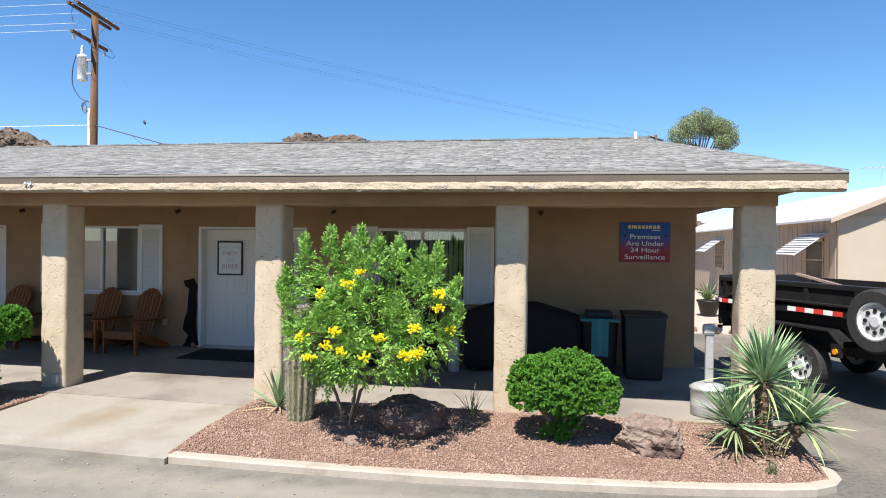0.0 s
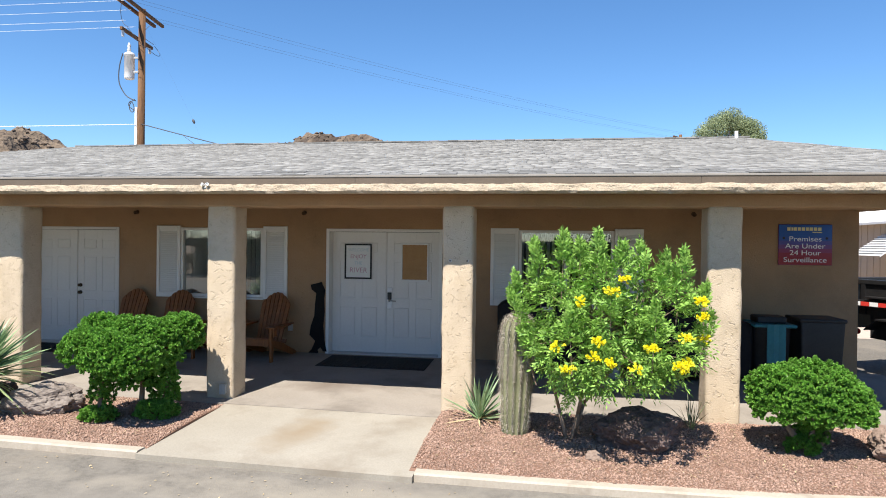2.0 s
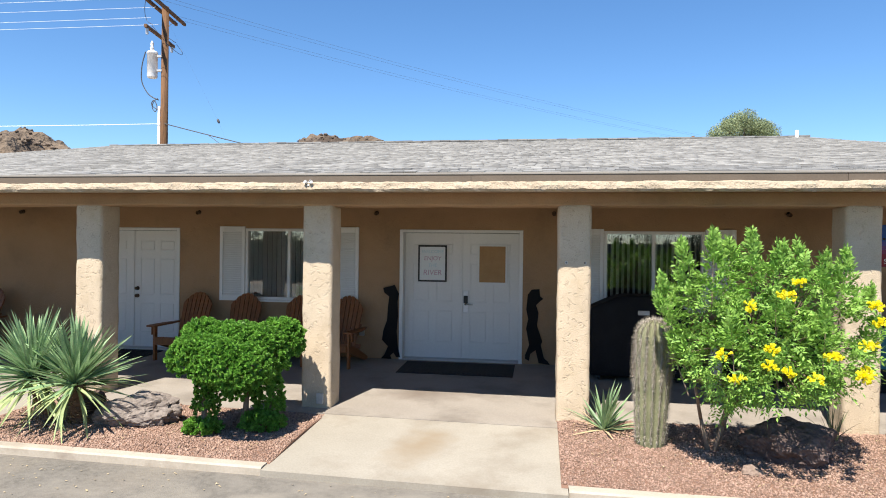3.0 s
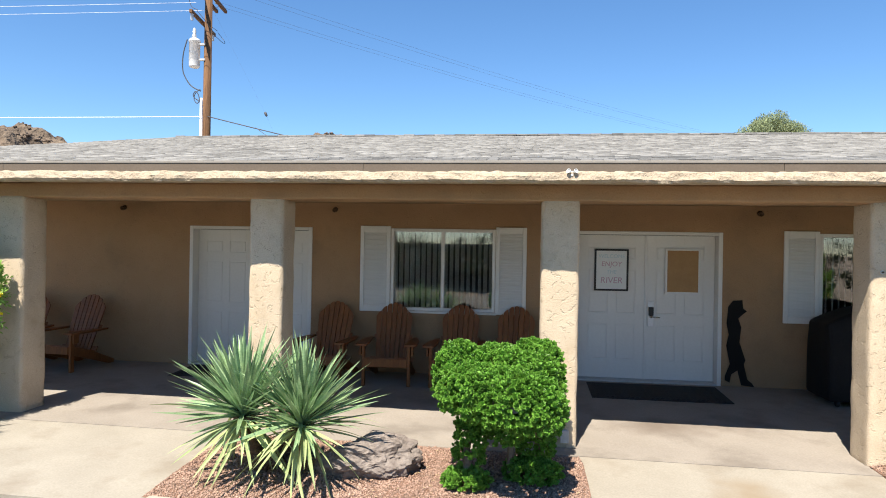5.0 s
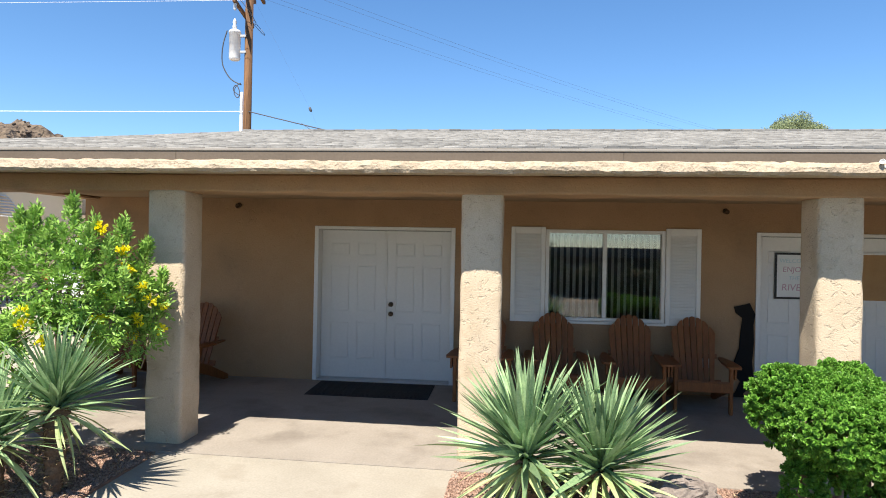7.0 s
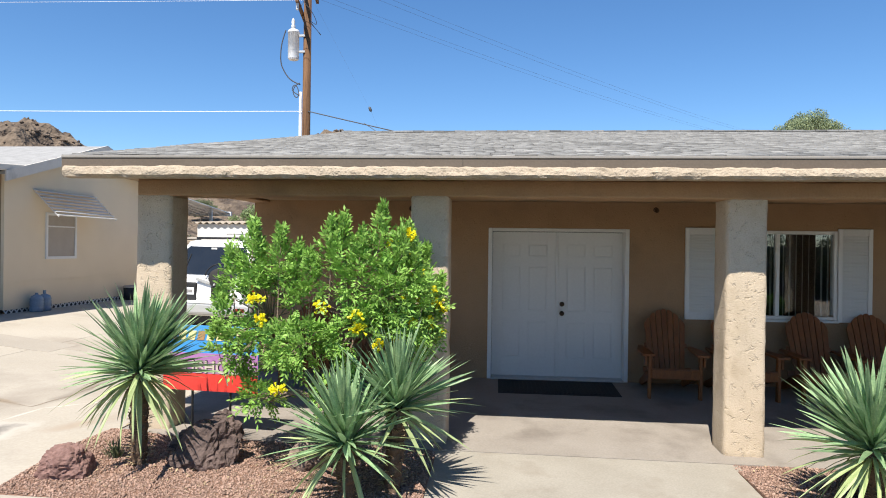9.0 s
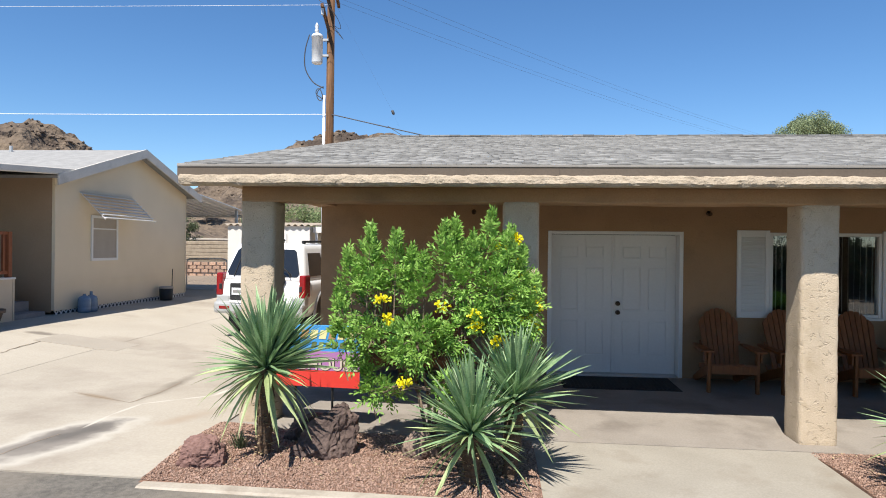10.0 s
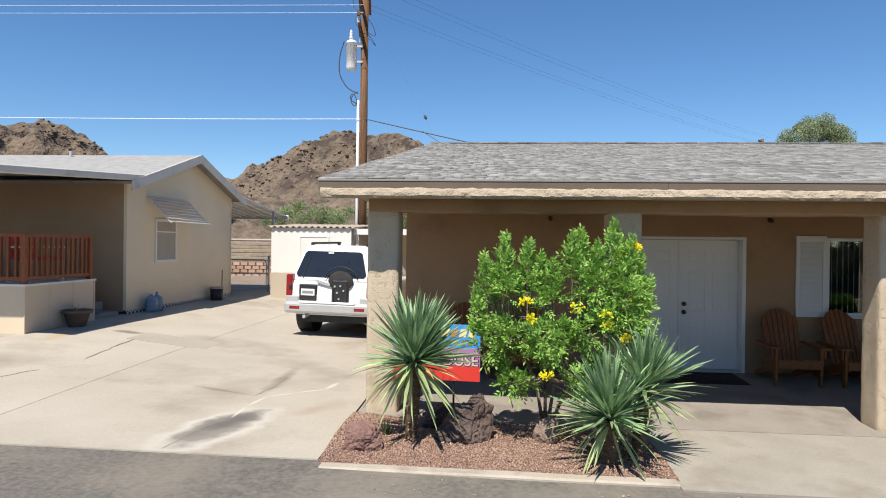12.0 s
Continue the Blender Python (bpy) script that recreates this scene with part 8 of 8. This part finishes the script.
def utility_pole():
    ob = thing("utility_pole", "weathered wooden power pole with crossarms and grey transformer", "utility pole", (PX, PY, 0.2))
    top = TOP - 0.2
    part("pole", rod((0, 0, -0.3), (0.02, 0, top), 0.155, 0.13, 16), POLE_WOOD, ob, "cracked brown wooden shaft", smooth=True)
    ax = Vector((-0.26, 1.58, 0))
    off = Vector((-ax.y, ax.x, 0)).normalized() * 0.17
    ang = math.degrees(math.atan2(ax.y, ax.x))
    for s, dz, le in ((1, -0.16, 1.55), (-1, -0.16, 1.55), (1, -1.15, 1.30)):
        m = pose(*(off * s + Vector((0, 0, top + dz))), 0, 0, ang)
        part("crossarm", box((-le, -0.05, -0.06), (le, 0.05, 0.06), 0.006, m=m), POLE_WOOD, ob, "wooden crossarm")
    for k, u in enumerate((-1.45, -0.9, 0.9, 1.45)):
        p = ax.normalized() * u + Vector((0, 0, top - 0.1))
        ins = lathe([(0.02, 0), (0.05, 0.02), (0.03, 0.05), (0.06, 0.07), (0.03, 0.10), (0.045, 0.13), (0.015, 0.16)], 12, m=Matrix.Translation(p))
        part("insulator", ins, GALV, ob, "grey insulator", smooth=True)
    for u in (-1.15, 1.1):
        p = ax.normalized() * u + off + Vector((0, 0, top - 1.15))
        part("fuse_cutout", box((p.x - 0.04, p.y - 0.04, p.z - 0.28), (p.x + 0.04, p.y + 0.04, p.z + 0.05), 0.01), GALV, ob, "grey fuse cutout")
    tx = Vector((-0.43, -0.12, 7.98))
    tr = part("transformer", lathe([(0.14, 0), (0.18, 0.03), (0.19, 0.06), (0.19, 0.92), (0.205, 0.92), (0.205, 0.97), (0.17, 1.03), (0.05, 1.08)], 28, m=Matrix.Translation(tx)), ALU, ob, "pale grey cylindrical transformer", smooth=True)
    for dx, sc in ((-0.02, 1.0),):
        part("bushing", lathe([(0.07 * sc, 1.08), (0.075 * sc, 1.08 + 0.1 * sc), (0.045 * sc, 1.08 + 0.15 * sc), (0.07 * sc, 1.08 + 0.22 * sc), (0.05 * sc, 1.08 + 0.29 * sc), (0.02, 1.08 + 0.36 * sc)], 12, m=Matrix.Translation(tx + Vector((dx, 0, 0)))), ALU, tr, "pale bushing", smooth=True)
    for z in (0.25, 0.8):
        part("bracket", box((tx.x + 0.2, -0.16, tx.z + z), (-0.02, -0.06, tx.z + z + 0.07)), GALV, ob)
    part("conduit", rod((-0.20, -0.03, -0.3), (-0.19, -0.03, 6.9), 0.06, 0.05, 10), ALU, ob, "pale riser conduit", smooth=True)
    loop = [(-0.70, -0.15, 9.0), (-0.86, -0.15, 8.5), (-0.88, -0.15, 7.9), (-0.76, -0.12, 7.6), (-0.55, -0.1, 7.3), (-0.2, -0.05, 7.15)]
    tube(eased(loop), 0.02, "drop_cable", WIRE, ob, "black drop cable")
    tube(eased([(-0.2, -0.1, 7.2), (-0.38, -0.1, 7.1), (-0.46, -0.1, 6.85), (-0.30, -0.1, 6.65), (-0.2, -0.1, 6.85), (-0.36, -0.1, 7.2), (-0.52, -0.1, 6.95), (-0.2, -0.05, 6.75)]), 0.016, "coiled_cable", WIRE, ob, "coiled black cable")
    for s in (-1, 1):
        e = ax.normalized() * s
        tube(eased([e * 1.15 + Vector((0, 0, top - 1.1)), e * 1.05 + Vector((0.35, 0, top - 1.5)), e * 0.5 + Vector((0.45, 0, top - 1.75)), Vector((0.1, -0.12, top - 1.4))]), 0.010, "jumper_wire", WIRE, ob)
        tube(eased([e * 1.4 + Vector((0, 0, top + 0.05)), e * 1.1 + Vector((-0.35, 0, top - 0.35)), e * 0.8 + Vector((-0.4, 0, top - 0.8)), e * 1.1 + Vector((0, 0, top - 1.05))]), 0.010, "jumper_wire", WIRE, ob)


utility_pole()


def wires():
    ax = Vector((-0.26, 1.58, 0)).normalized()
    top = Vector((PX, PY, TOP))
    west = Vector((-45.0, -2.0, 0))
    for u, dz in ((-1.45, -0.19), (-0.9, -0.34), (-1.25, -0.85), (-0.5, -0.85)):
        a = top + ax * u + Vector((0, 0, dz))
        tagged(tube(sag(a, a + west, 0.08), 0.006, "power_line", WIRE_PALE), "bright overhead power line to the pole", "power line", "overhead lines")
    end = Vector((13.5, 45.0, 10.4))
    for u in (-1.45, -0.9, 0.9, 1.45):
        tagged(tube(sag(top + ax * u, end + ax * u * 0.8, 0.35), 0.0036, "power_line", WIRE), "thin dark overhead line above the roof", "power line", "overhead lines")
    a = Vector((PX - 0.1, PY - 0.1, 6.42))
    tagged(tube(sag(a, a + Vector((-45, -4, 0.2)), 0.25), 0.011, "service_line", WIRE_PALE), "pale service line running west from the pole", "power line", "overhead lines")
    tagged(tube(sag(a + Vector((0.2, 0, 0)), (-4.0, 14.0, 4.35), 0.03), 0.018, "service_line", WIRE), "black twisted service drop to the roof", "power line", "overhead lines")
    tagged(tube(sag(a + Vector((2.3, -0.65, -0.54)), (-7.0, 14.5, 4.0), 0.05), 0.010, "service_line", WIRE), "thin black branch cable to the roof", "power line", "overhead lines")
    guy = thing("guy_wire", "thin guy wire with a black strain insulator", "guy wire", (PX, PY, 0.2))
    tube([(0.1, 0, TOP - 0.7), (2.25, 0, 6.3), (5.2, 0, -0.4)], 0.0012, "wire", WIRE, guy)
    part("strain_insulator", lathe([(0.02, -0.09), (0.045, -0.06), (0.05, 0.0), (0.045, 0.06), (0.02, 0.09)], 12, m=pose(2.25, 0, 6.3, 0, -24, 0)), WIRE, guy, "black egg-shaped insulator", smooth=True)
    ob = thing("mast_pole", "far wooden power pole behind the roof ridge", "utility pole", (13.5, 45.0, -0.2))
    part("pole", rod((0, 0, -0.3), (0, 0, 10.7), 0.16, 0.12, 12), POLE_WOOD, ob, smooth=True)
    part("crossarm", box((-1.3, -0.05, 10.35), (1.3, 0.05, 10.47), m=pose(0, 0, 0, 0, 0, 57)), POLE_WOOD, ob)


wires()


HILL_ROCK = material("dark_desert_rock", (0.10, 0.073, 0.055), (0.185, 0.14, 0.105), 0.95, 1.2, 6.0, 0.6, 0.1, vary=0.35)


def hills():
    """Bare rocky hills: a height field of peaks with ridged noise."""
    peaks = [(-28, 72, 13.2, 12, 10), (-18.5, 69, 13.0, 9, 9), (-23, 70, 11.3, 8, 9), (-38, 76, 8.6, 12, 12), (-8, 84, 8.0, 16, 12), (-49, 50, 10.8, 12, 11), (-60, 44, 12.2, 14, 12), (-75, 60, 12.0, 25, 18), (20, 110, 6, 40, 20), (-45, 88, 7, 20, 14), (-33, 60, 5.5, 14, 8)]
    xs, ys = np.linspace(-105, 40, 290), np.linspace(31, 115, 170)
    vs = []
    for y in ys:
        for x in xs:
            h = sum((ph * math.exp(-((x - px) / sx) ** 2 - ((y - py) / sy) ** 2)) ** 6 for px, py, ph, sx, sy in peaks) ** (1 / 6)
            r = abs(noise.noise((x * 0.11, y * 0.11, 0.3)))
            r2 = abs(noise.noise((x * 0.30, y * 0.30, 2.3)))
            r3 = abs(noise.noise((x * 0.75, y * 0.75, 5.0)))
            r4 = noise.noise((x * 1.7, y * 1.7, 9.0))
            amp = clamp(h / 8, 0, 1)
            z = h + amp * ((0.35 - r) * 3.4 + (0.3 - r2) * 2.2 + (0.3 - r3) * 1.4 * amp + r4 * 0.4)
            vs.append((x, y, z - 0.35 + 1.6 * smooth(31, 45, y) * smooth(8, -12, x)))
    n = len(xs)
    fs = [(j * n + i, j * n + i + 1, (j + 1) * n + i + 1, (j + 1) * n + i) for j in range(len(ys) - 1) for i in range(n - 1)]
    rng = np.random.default_rng(12)
    hv = np.array(vs)
    keep = np.flatnonzero((hv[:, 2] > 3.0) & (hv[:, 1] < 82))
    weight = np.clip(hv[keep, 2] / 9, 0.1, 1.3) ** 2 * np.array([0.15 + max(0.0, noise.noise((hv[i, 0] * 0.22, hv[i, 1] * 0.22, 7.0))) * 3 for i in keep])
    pick = rng.choice(keep, 9000, p=weight / weight.sum())
    size = rng.uniform(0.07, 0.22, 9000) * np.where(rng.uniform(0, 1, 9000) < 0.06, 1.4, 1)
    ring = np.array([[1, 0, 0], [0, 1, 0], [-1, 0, 0], [0, -1, 0], [0, 0, 0.85], [0, 0, -0.6]], float)
    tri = np.array([[0, 1, 4], [1, 2, 4], [2, 3, 4], [3, 0, 4], [1, 0, 5], [2, 1, 5], [3, 2, 5], [0, 3, 5]])
    rock = ring[None] * rng.uniform(0.6, 1.4, (9000, 6, 1)) * size[:, None, None] + (hv[pick] + rng.uniform(-0.2, 0.2, (9000, 3)) * [1, 1, 0.2] - [0, 0, 0.06])[:, None]
    tagged(fast("hill_rocks", rock.reshape(-1, 3), (tri[None] + (np.arange(9000) * 6)[:, None, None]).reshape(-1, 3), HILL_ROCK), "dark broken rocks scattered over the hills", "rocks", kind="stuff")
    tagged(raw("backdrop_hills", vs, fs, HILL), "bare brown rocky desert hills behind the houses", "hills", kind="structure")


hills()


def leafy_tree(name, at, height, crown, seed, label, mat, leaf=0.16, count=9000, trunk=0.16, group=""):
    """A tapered trunk with forking limbs and a crown of clumps of leaves, with gaps."""
    rng = np.random.default_rng(seed)
    ob = thing(name, label, "tree" if height > 4 else "shrub", at, group=group)
    bm = bmesh.new()
    branch(bm, [Vector((0, 0, -0.2)), Vector((0.1, 0, height * 0.25)), Vector((0, 0.1, height * 0.55))], trunk, trunk * 0.6, 9)
    cx, cy, cz, rx, ry, rz = crown
    clumps = unit(rng.normal(0, 1, (26, 3))) * rng.uniform(0.25, 0.95, (26, 1)) ** 0.6 * [rx, ry, rz] + [cx, cy, cz]
    for c in clumps:
        branch(bm, [Vector((0, 0.1, height * 0.5)), Vector((c * 0.5 + np.array([0, 0, height * 0.3]))), Vector(c)], trunk * 0.4, trunk * 0.08, 5)
    part("trunk", bm, BARK, ob, smooth=True)
    C = []
    for c in clumps:
        k = count // 26
        d = unit(rng.normal(0, 1, (k, 3))) * rng.uniform(0, 1, (k, 1)) ** 0.45
        C.append(c + d * [rx * 0.34, ry * 0.34, rz * 0.30] * rng.uniform(0.45, 1.3))
    C = np.concatenate(C)
    k = len(C)
    A = unit(rng.normal(0, 1, (k, 3)) + [0, 0, -0.2])
    N = unit(np.cross(A, rng.normal(0, 1, (k, 3))))
    V, F = leaf_quads(C, A, N, leaf * rng.uniform(0.6, 1.3, k), leaf * 0.42 * rng.uniform(0.7, 1.3, k))
    fast("crown", V, F, mat, ob, "grey-green leaf crown" if mat is OLIVE else "pale green leaf crown")
    return ob


leafy_tree("tree", (15.9, 42.5, -0.6), 12.0, (0, 0, 9.9, 2.5, 2.5, 2.7), 64, "tall grey-green tree rising behind the roof", DUSTY, 0.13, 42000, 0.25)
for k, (x, y, h, r, m) in enumerate(((-19.3, 31.0, 3.9, 2.0, SAGE), (-16.2, 32.0, 4.2, 2.2, SAGE), (-13.4, 31.5, 4.0, 2.0, SAGE), (-24.6, 29.5, 3.6, 1.6, OLIVE), (-10.4, 32.0, 3.6, 1.8, SAGE), (-48.5, 42.0, 2.2, 1.5, SAGE), (-33.0, 52.0, 2.0, 1.6, OLIVE))):
    z = 0.6 if y < 40 else 9.6 if x < -40 else 4.0
    leafy_tree("desert_shrub", (x, y, z), h, (0, 0, h * 0.55, r, r * 0.8, h * 0.42), 70 + k, "soft green desert shrub at the foot of the hill", m, 0.12, 9500, 0.07, "desert shrubs")


def fan_palm(at):
    rng = np.random.default_rng(77)
    ob = thing("palm_tree", "small fan palm top behind the roof", "palm tree", at)
    part("trunk", rod((0, 0, -0.2), (0, 0, 7.2), 0.2, 0.15, 10), BARK, ob, smooth=True)
    n = 90
    a, el = rng.uniform(0, 6.28, n), np.radians(rng.uniform(-30, 80, n))
    d = np.stack([np.cos(a) * np.cos(el), np.sin(a) * np.cos(el), np.sin(el)], 1)
    V, F = blades(np.tile([0, 0, 7.2], (n, 1)), d, rng.uniform(0.8, 1.3, n), np.full(n, 0.09), rng.uniform(0.1, 0.4, n), 5)
    fast("fronds", V, F, OLIVE, ob)


fan_palm((17.3, 36.0, -0.3))


def across_the_lane():
    """A low house and shrub row across the lane, added unseen to darken reflections."""
    ob = thing("reflected_house", "low brown house across the lane, added unseen for reflections", "house", (-2.0, -20.5, -0.4))
    part("wall", box((-14, -5, -0.1), (14, 0, 2.0)), CLAY, ob)
    part("roof", prism([(-14.5, 2.0), (14.5, 2.0), (14.2, 2.45), (-14.2, 2.45)], -5.6, m=Matrix.Translation((0, 0.4, 0))), SHINGLE_BASE, ob, "dark low roof")
    for k in range(15):
        x = -15 + k * 2.1 + (k % 3) * 0.3
        tall = 0.62 if -0.5 < x < 5.0 else 1.15
        leafy_tree("reflected_shrub", (x, -18.5 - (k % 2) * 0.8, -0.2), 2.1, (0, 0, 1.3 * tall, 1.5, 1.0, 1.3 * tall), 120 + k, "dark green shrub across the lane, added unseen for reflections", HEDGE, 0.13, 2600, 0.06, "roadside shrubs")


across_the_lane()


# ---- small pieces: gravel, shingles ----
def gravel(name, x0, x1, y0, y1, per_m2, seed):
    """Loose stones over a bed: small irregular eight-sided lumps."""
    rng = np.random.default_rng(seed)
    n = int((x1 - x0) * (y1 - y0) * per_m2)
    x, y = rng.uniform(x0 - 0.055, x1 + 0.03, n), rng.uniform(y0 - 0.02, y1 + 0.01, n)
    keep = y > np.array([bed_front(a, y0) - 0.02 for a in x])
    x, y = x[keep], y[keep]
    n = len(x)
    z = np.array([bed_z(a, b) for a, b in zip(x, y)])
    s = rng.uniform(0.0055, 0.012, n) * np.where(rng.uniform(0, 1, n) < 0.04, 1.8, 1)
    base = np.array([[1, 0, 0], [0, 1, 0], [-1, 0, 0], [0, -1, 0], [0, 0, 0.75], [0, 0, -0.6]], float)
    faces = np.array([[0, 1, 4], [1, 2, 4], [2, 3, 4], [3, 0, 4], [1, 0, 5], [2, 1, 5], [3, 2, 5], [0, 3, 5]])
    V = base[None] * rng.uniform(0.65, 1.35, (n, 6, 1)) * s[:, None, None]
    a = rng.uniform(0, 6.28, n)
    c, d = np.cos(a), np.sin(a)
    R = np.zeros((n, 3, 3))
    R[:, 0, 0], R[:, 0, 1], R[:, 1, 0], R[:, 1, 1], R[:, 2, 2] = c, -d, d, c, 1
    t = rng.normal(0, 0.35, n)
    T = np.zeros((n, 3, 3))
    T[:, 0, 0], T[:, 1, 1], T[:, 1, 2], T[:, 2, 1], T[:, 2, 2] = 1, np.cos(t), -np.sin(t), np.sin(t), np.cos(t)
    V = np.einsum("nij,njk,nvk->nvi", R, T, V) + np.stack([x, y, z + s * 0.35], 1)[:, None]
    F = (faces[None] + (np.arange(n) * 6)[:, None, None]).reshape(-1, 3)
    ob = fast(name, V.reshape(-1, 3), F, GRAVEL)
    return tagged(ob, "loose red-brown landscape gravel over the bed", "gravel", kind="stuff")


for k, (a, b, c, d) in enumerate(BEDS):
    gravel("gravel", a, b, c, d, 6200, 90 + k)


def litter():
    """Scattered dry leaves and pebbles on the pavement and lane."""
    rng = np.random.default_rng(17)
    n = 420
    x, y = rng.uniform(-9, 9, n), -2.0 - np.abs(rng.normal(0, 0.7, n))
    z = np.array([ground_z(a, b) for a, b in zip(x, y)]) + 0.006
    a = rng.uniform(0, 6.28, n)
    A = np.stack([np.cos(a), np.sin(a), rng.uniform(0, 0.4, n)], 1)
    V, F = leaf_quads(np.stack([x, y, z], 1), unit(A), np.tile([0, 0, 1.0], (n, 1)), rng.uniform(0.012, 0.035, n), rng.uniform(0.008, 0.02, n))
    tagged(fast("leaf_litter", V, F, DRY_LEAF), "scattered dry leaves along the kerb", "leaf litter", kind="stuff")


litter()


def bed_litter():
    """Dry leaves and twigs lying in the planting beds."""
    rng = np.random.default_rng(27)
    for a, b, c, d in BEDS:
        n = int((b - a) * 90)
        x, y = rng.uniform(a + 0.05, b - 0.05, n), rng.uniform(c + 0.15, d - 0.05, n)
        keep = y > np.array([bed_front(v, c) + 0.05 for v in x])
        x, y = x[keep], y[keep]
        n = len(x)
        z = np.array([bed_z(v, w) for v, w in zip(x, y)]) + 0.018
        g = rng.uniform(0, 6.28, n)
        A = unit(np.stack([np.cos(g), np.sin(g), rng.uniform(-0.2, 0.4, n)], 1))
        V, F = leaf_quads(np.stack([x, y, z], 1), A, np.tile([0, 0, 1.0], (n, 1)), rng.uniform(0.015, 0.06, n), rng.uniform(0.006, 0.016, n))
        tagged(fast("leaf_litter", V, F, DRY_LEAF), "dry fallen leaves on the red gravel", "leaf litter", kind="stuff")


bed_litter()


def shingles():
    """Courses of shingle tabs on the front slope; the lowest ones are single pieces."""
    rng = random.Random(55)
    slope = Vector((0, RIDGE_Y - EAVE_Y, RIDGE_Z - EAVE_Z))
    length = slope.length
    along = slope / length
    tilt = math.degrees(math.atan2(slope.z, slope.y))
    course = 0.142
    rows = int(length / course)
    sizes = [0.10, 0.14, 0.20]
    meshes = []
    for w in sizes:
        bm = box((0, 0, 0), (w - 0.006, course * 1.18, 0.009), m=pose(0, 0, 0.006, -2.2, 0, 0))
        me = bpy.data.meshes.new("shingle")
        bm.to_mesh(me)
        bm.free()
        me.materials.append(SHINGLE)
        meshes.append(me)
    V, F, count = [], [], 0
    for r in range(rows):
        v = r * course / length
        a, b = roof_point(0, v), roof_point(1, v)
        x = a.x + 0.01 - rng.uniform(0, 0.1)
        while x < b.x - 0.02:
            k = rng.randrange(3)
            w = min(sizes[k], b.x - x)
            u = clamp((x - a.x) / (b.x - a.x), 0, 1)
            p = roof_point(u, v)
            lift = rng.uniform(0, 0.006) + 0.003
            x_s = max(x, a.x)
            if count < 300 and r < 5 and -3.6 < x < 8.0 and w == sizes[k]:
                ob = new("shingle", meshes[k])
                ob.parent = ROOF
                ob.matrix_basis = pose(x_s, p.y - 0.012, p.z + lift, tilt, 0, 0)
                count += 1
            else:
                m = pose(x_s, p.y - 0.012, p.z + lift, tilt, 0, 0)
                t0, t1 = 0.006, 0.015
                w2 = w - (x_s - x) - 0.006
                q = [(0, 0, t0), (w2, 0, t0), (w2, course * 1.15, t0 - 0.006), (0, course * 1.15, t0 - 0.006), (0, 0, t1), (w2, 0, t1), (w2, course * 1.15, t1 - 0.006), (0, course * 1.15, t1 - 0.006)]
                o = len(V)
                V += [m @ Vector(c) for c in q]
                F += [(o + 4, o + 5, o + 6, o + 7), (o, o + 1, o + 5, o + 4), (o + 1, o + 2, o + 6, o + 5), (o + 3, o, o + 4, o + 7)]
            x += sizes[k]
    ob = fast("shingle_field", np.array(V), np.array(F), SHINGLE, ROOF, "grey shingle courses")
    ob["kind"] = "stuff"
    bm = bmesh.new()
    x = RIDGE_L
    while x < RIDGE_R:
        box((x, RIDGE_Y - 0.12, RIDGE_Z + 0.004), (x + 0.24, RIDGE_Y + 0.12, RIDGE_Z + 0.03 + rng.uniform(0, 0.012)), bm=bm)
        x += 0.235
    part("ridge_cap", bm, SHINGLE, ROOF, "raised ridge cap shingles")
    vent = part("vent_pipe", rod((7.86, RIDGE_Y - 0.25, RIDGE_Z - 0.1), (7.86, RIDGE_Y - 0.25, RIDGE_Z + 0.13), 0.04), WHITE_TRIM, ROOF, "white vent pipe")


shingles()
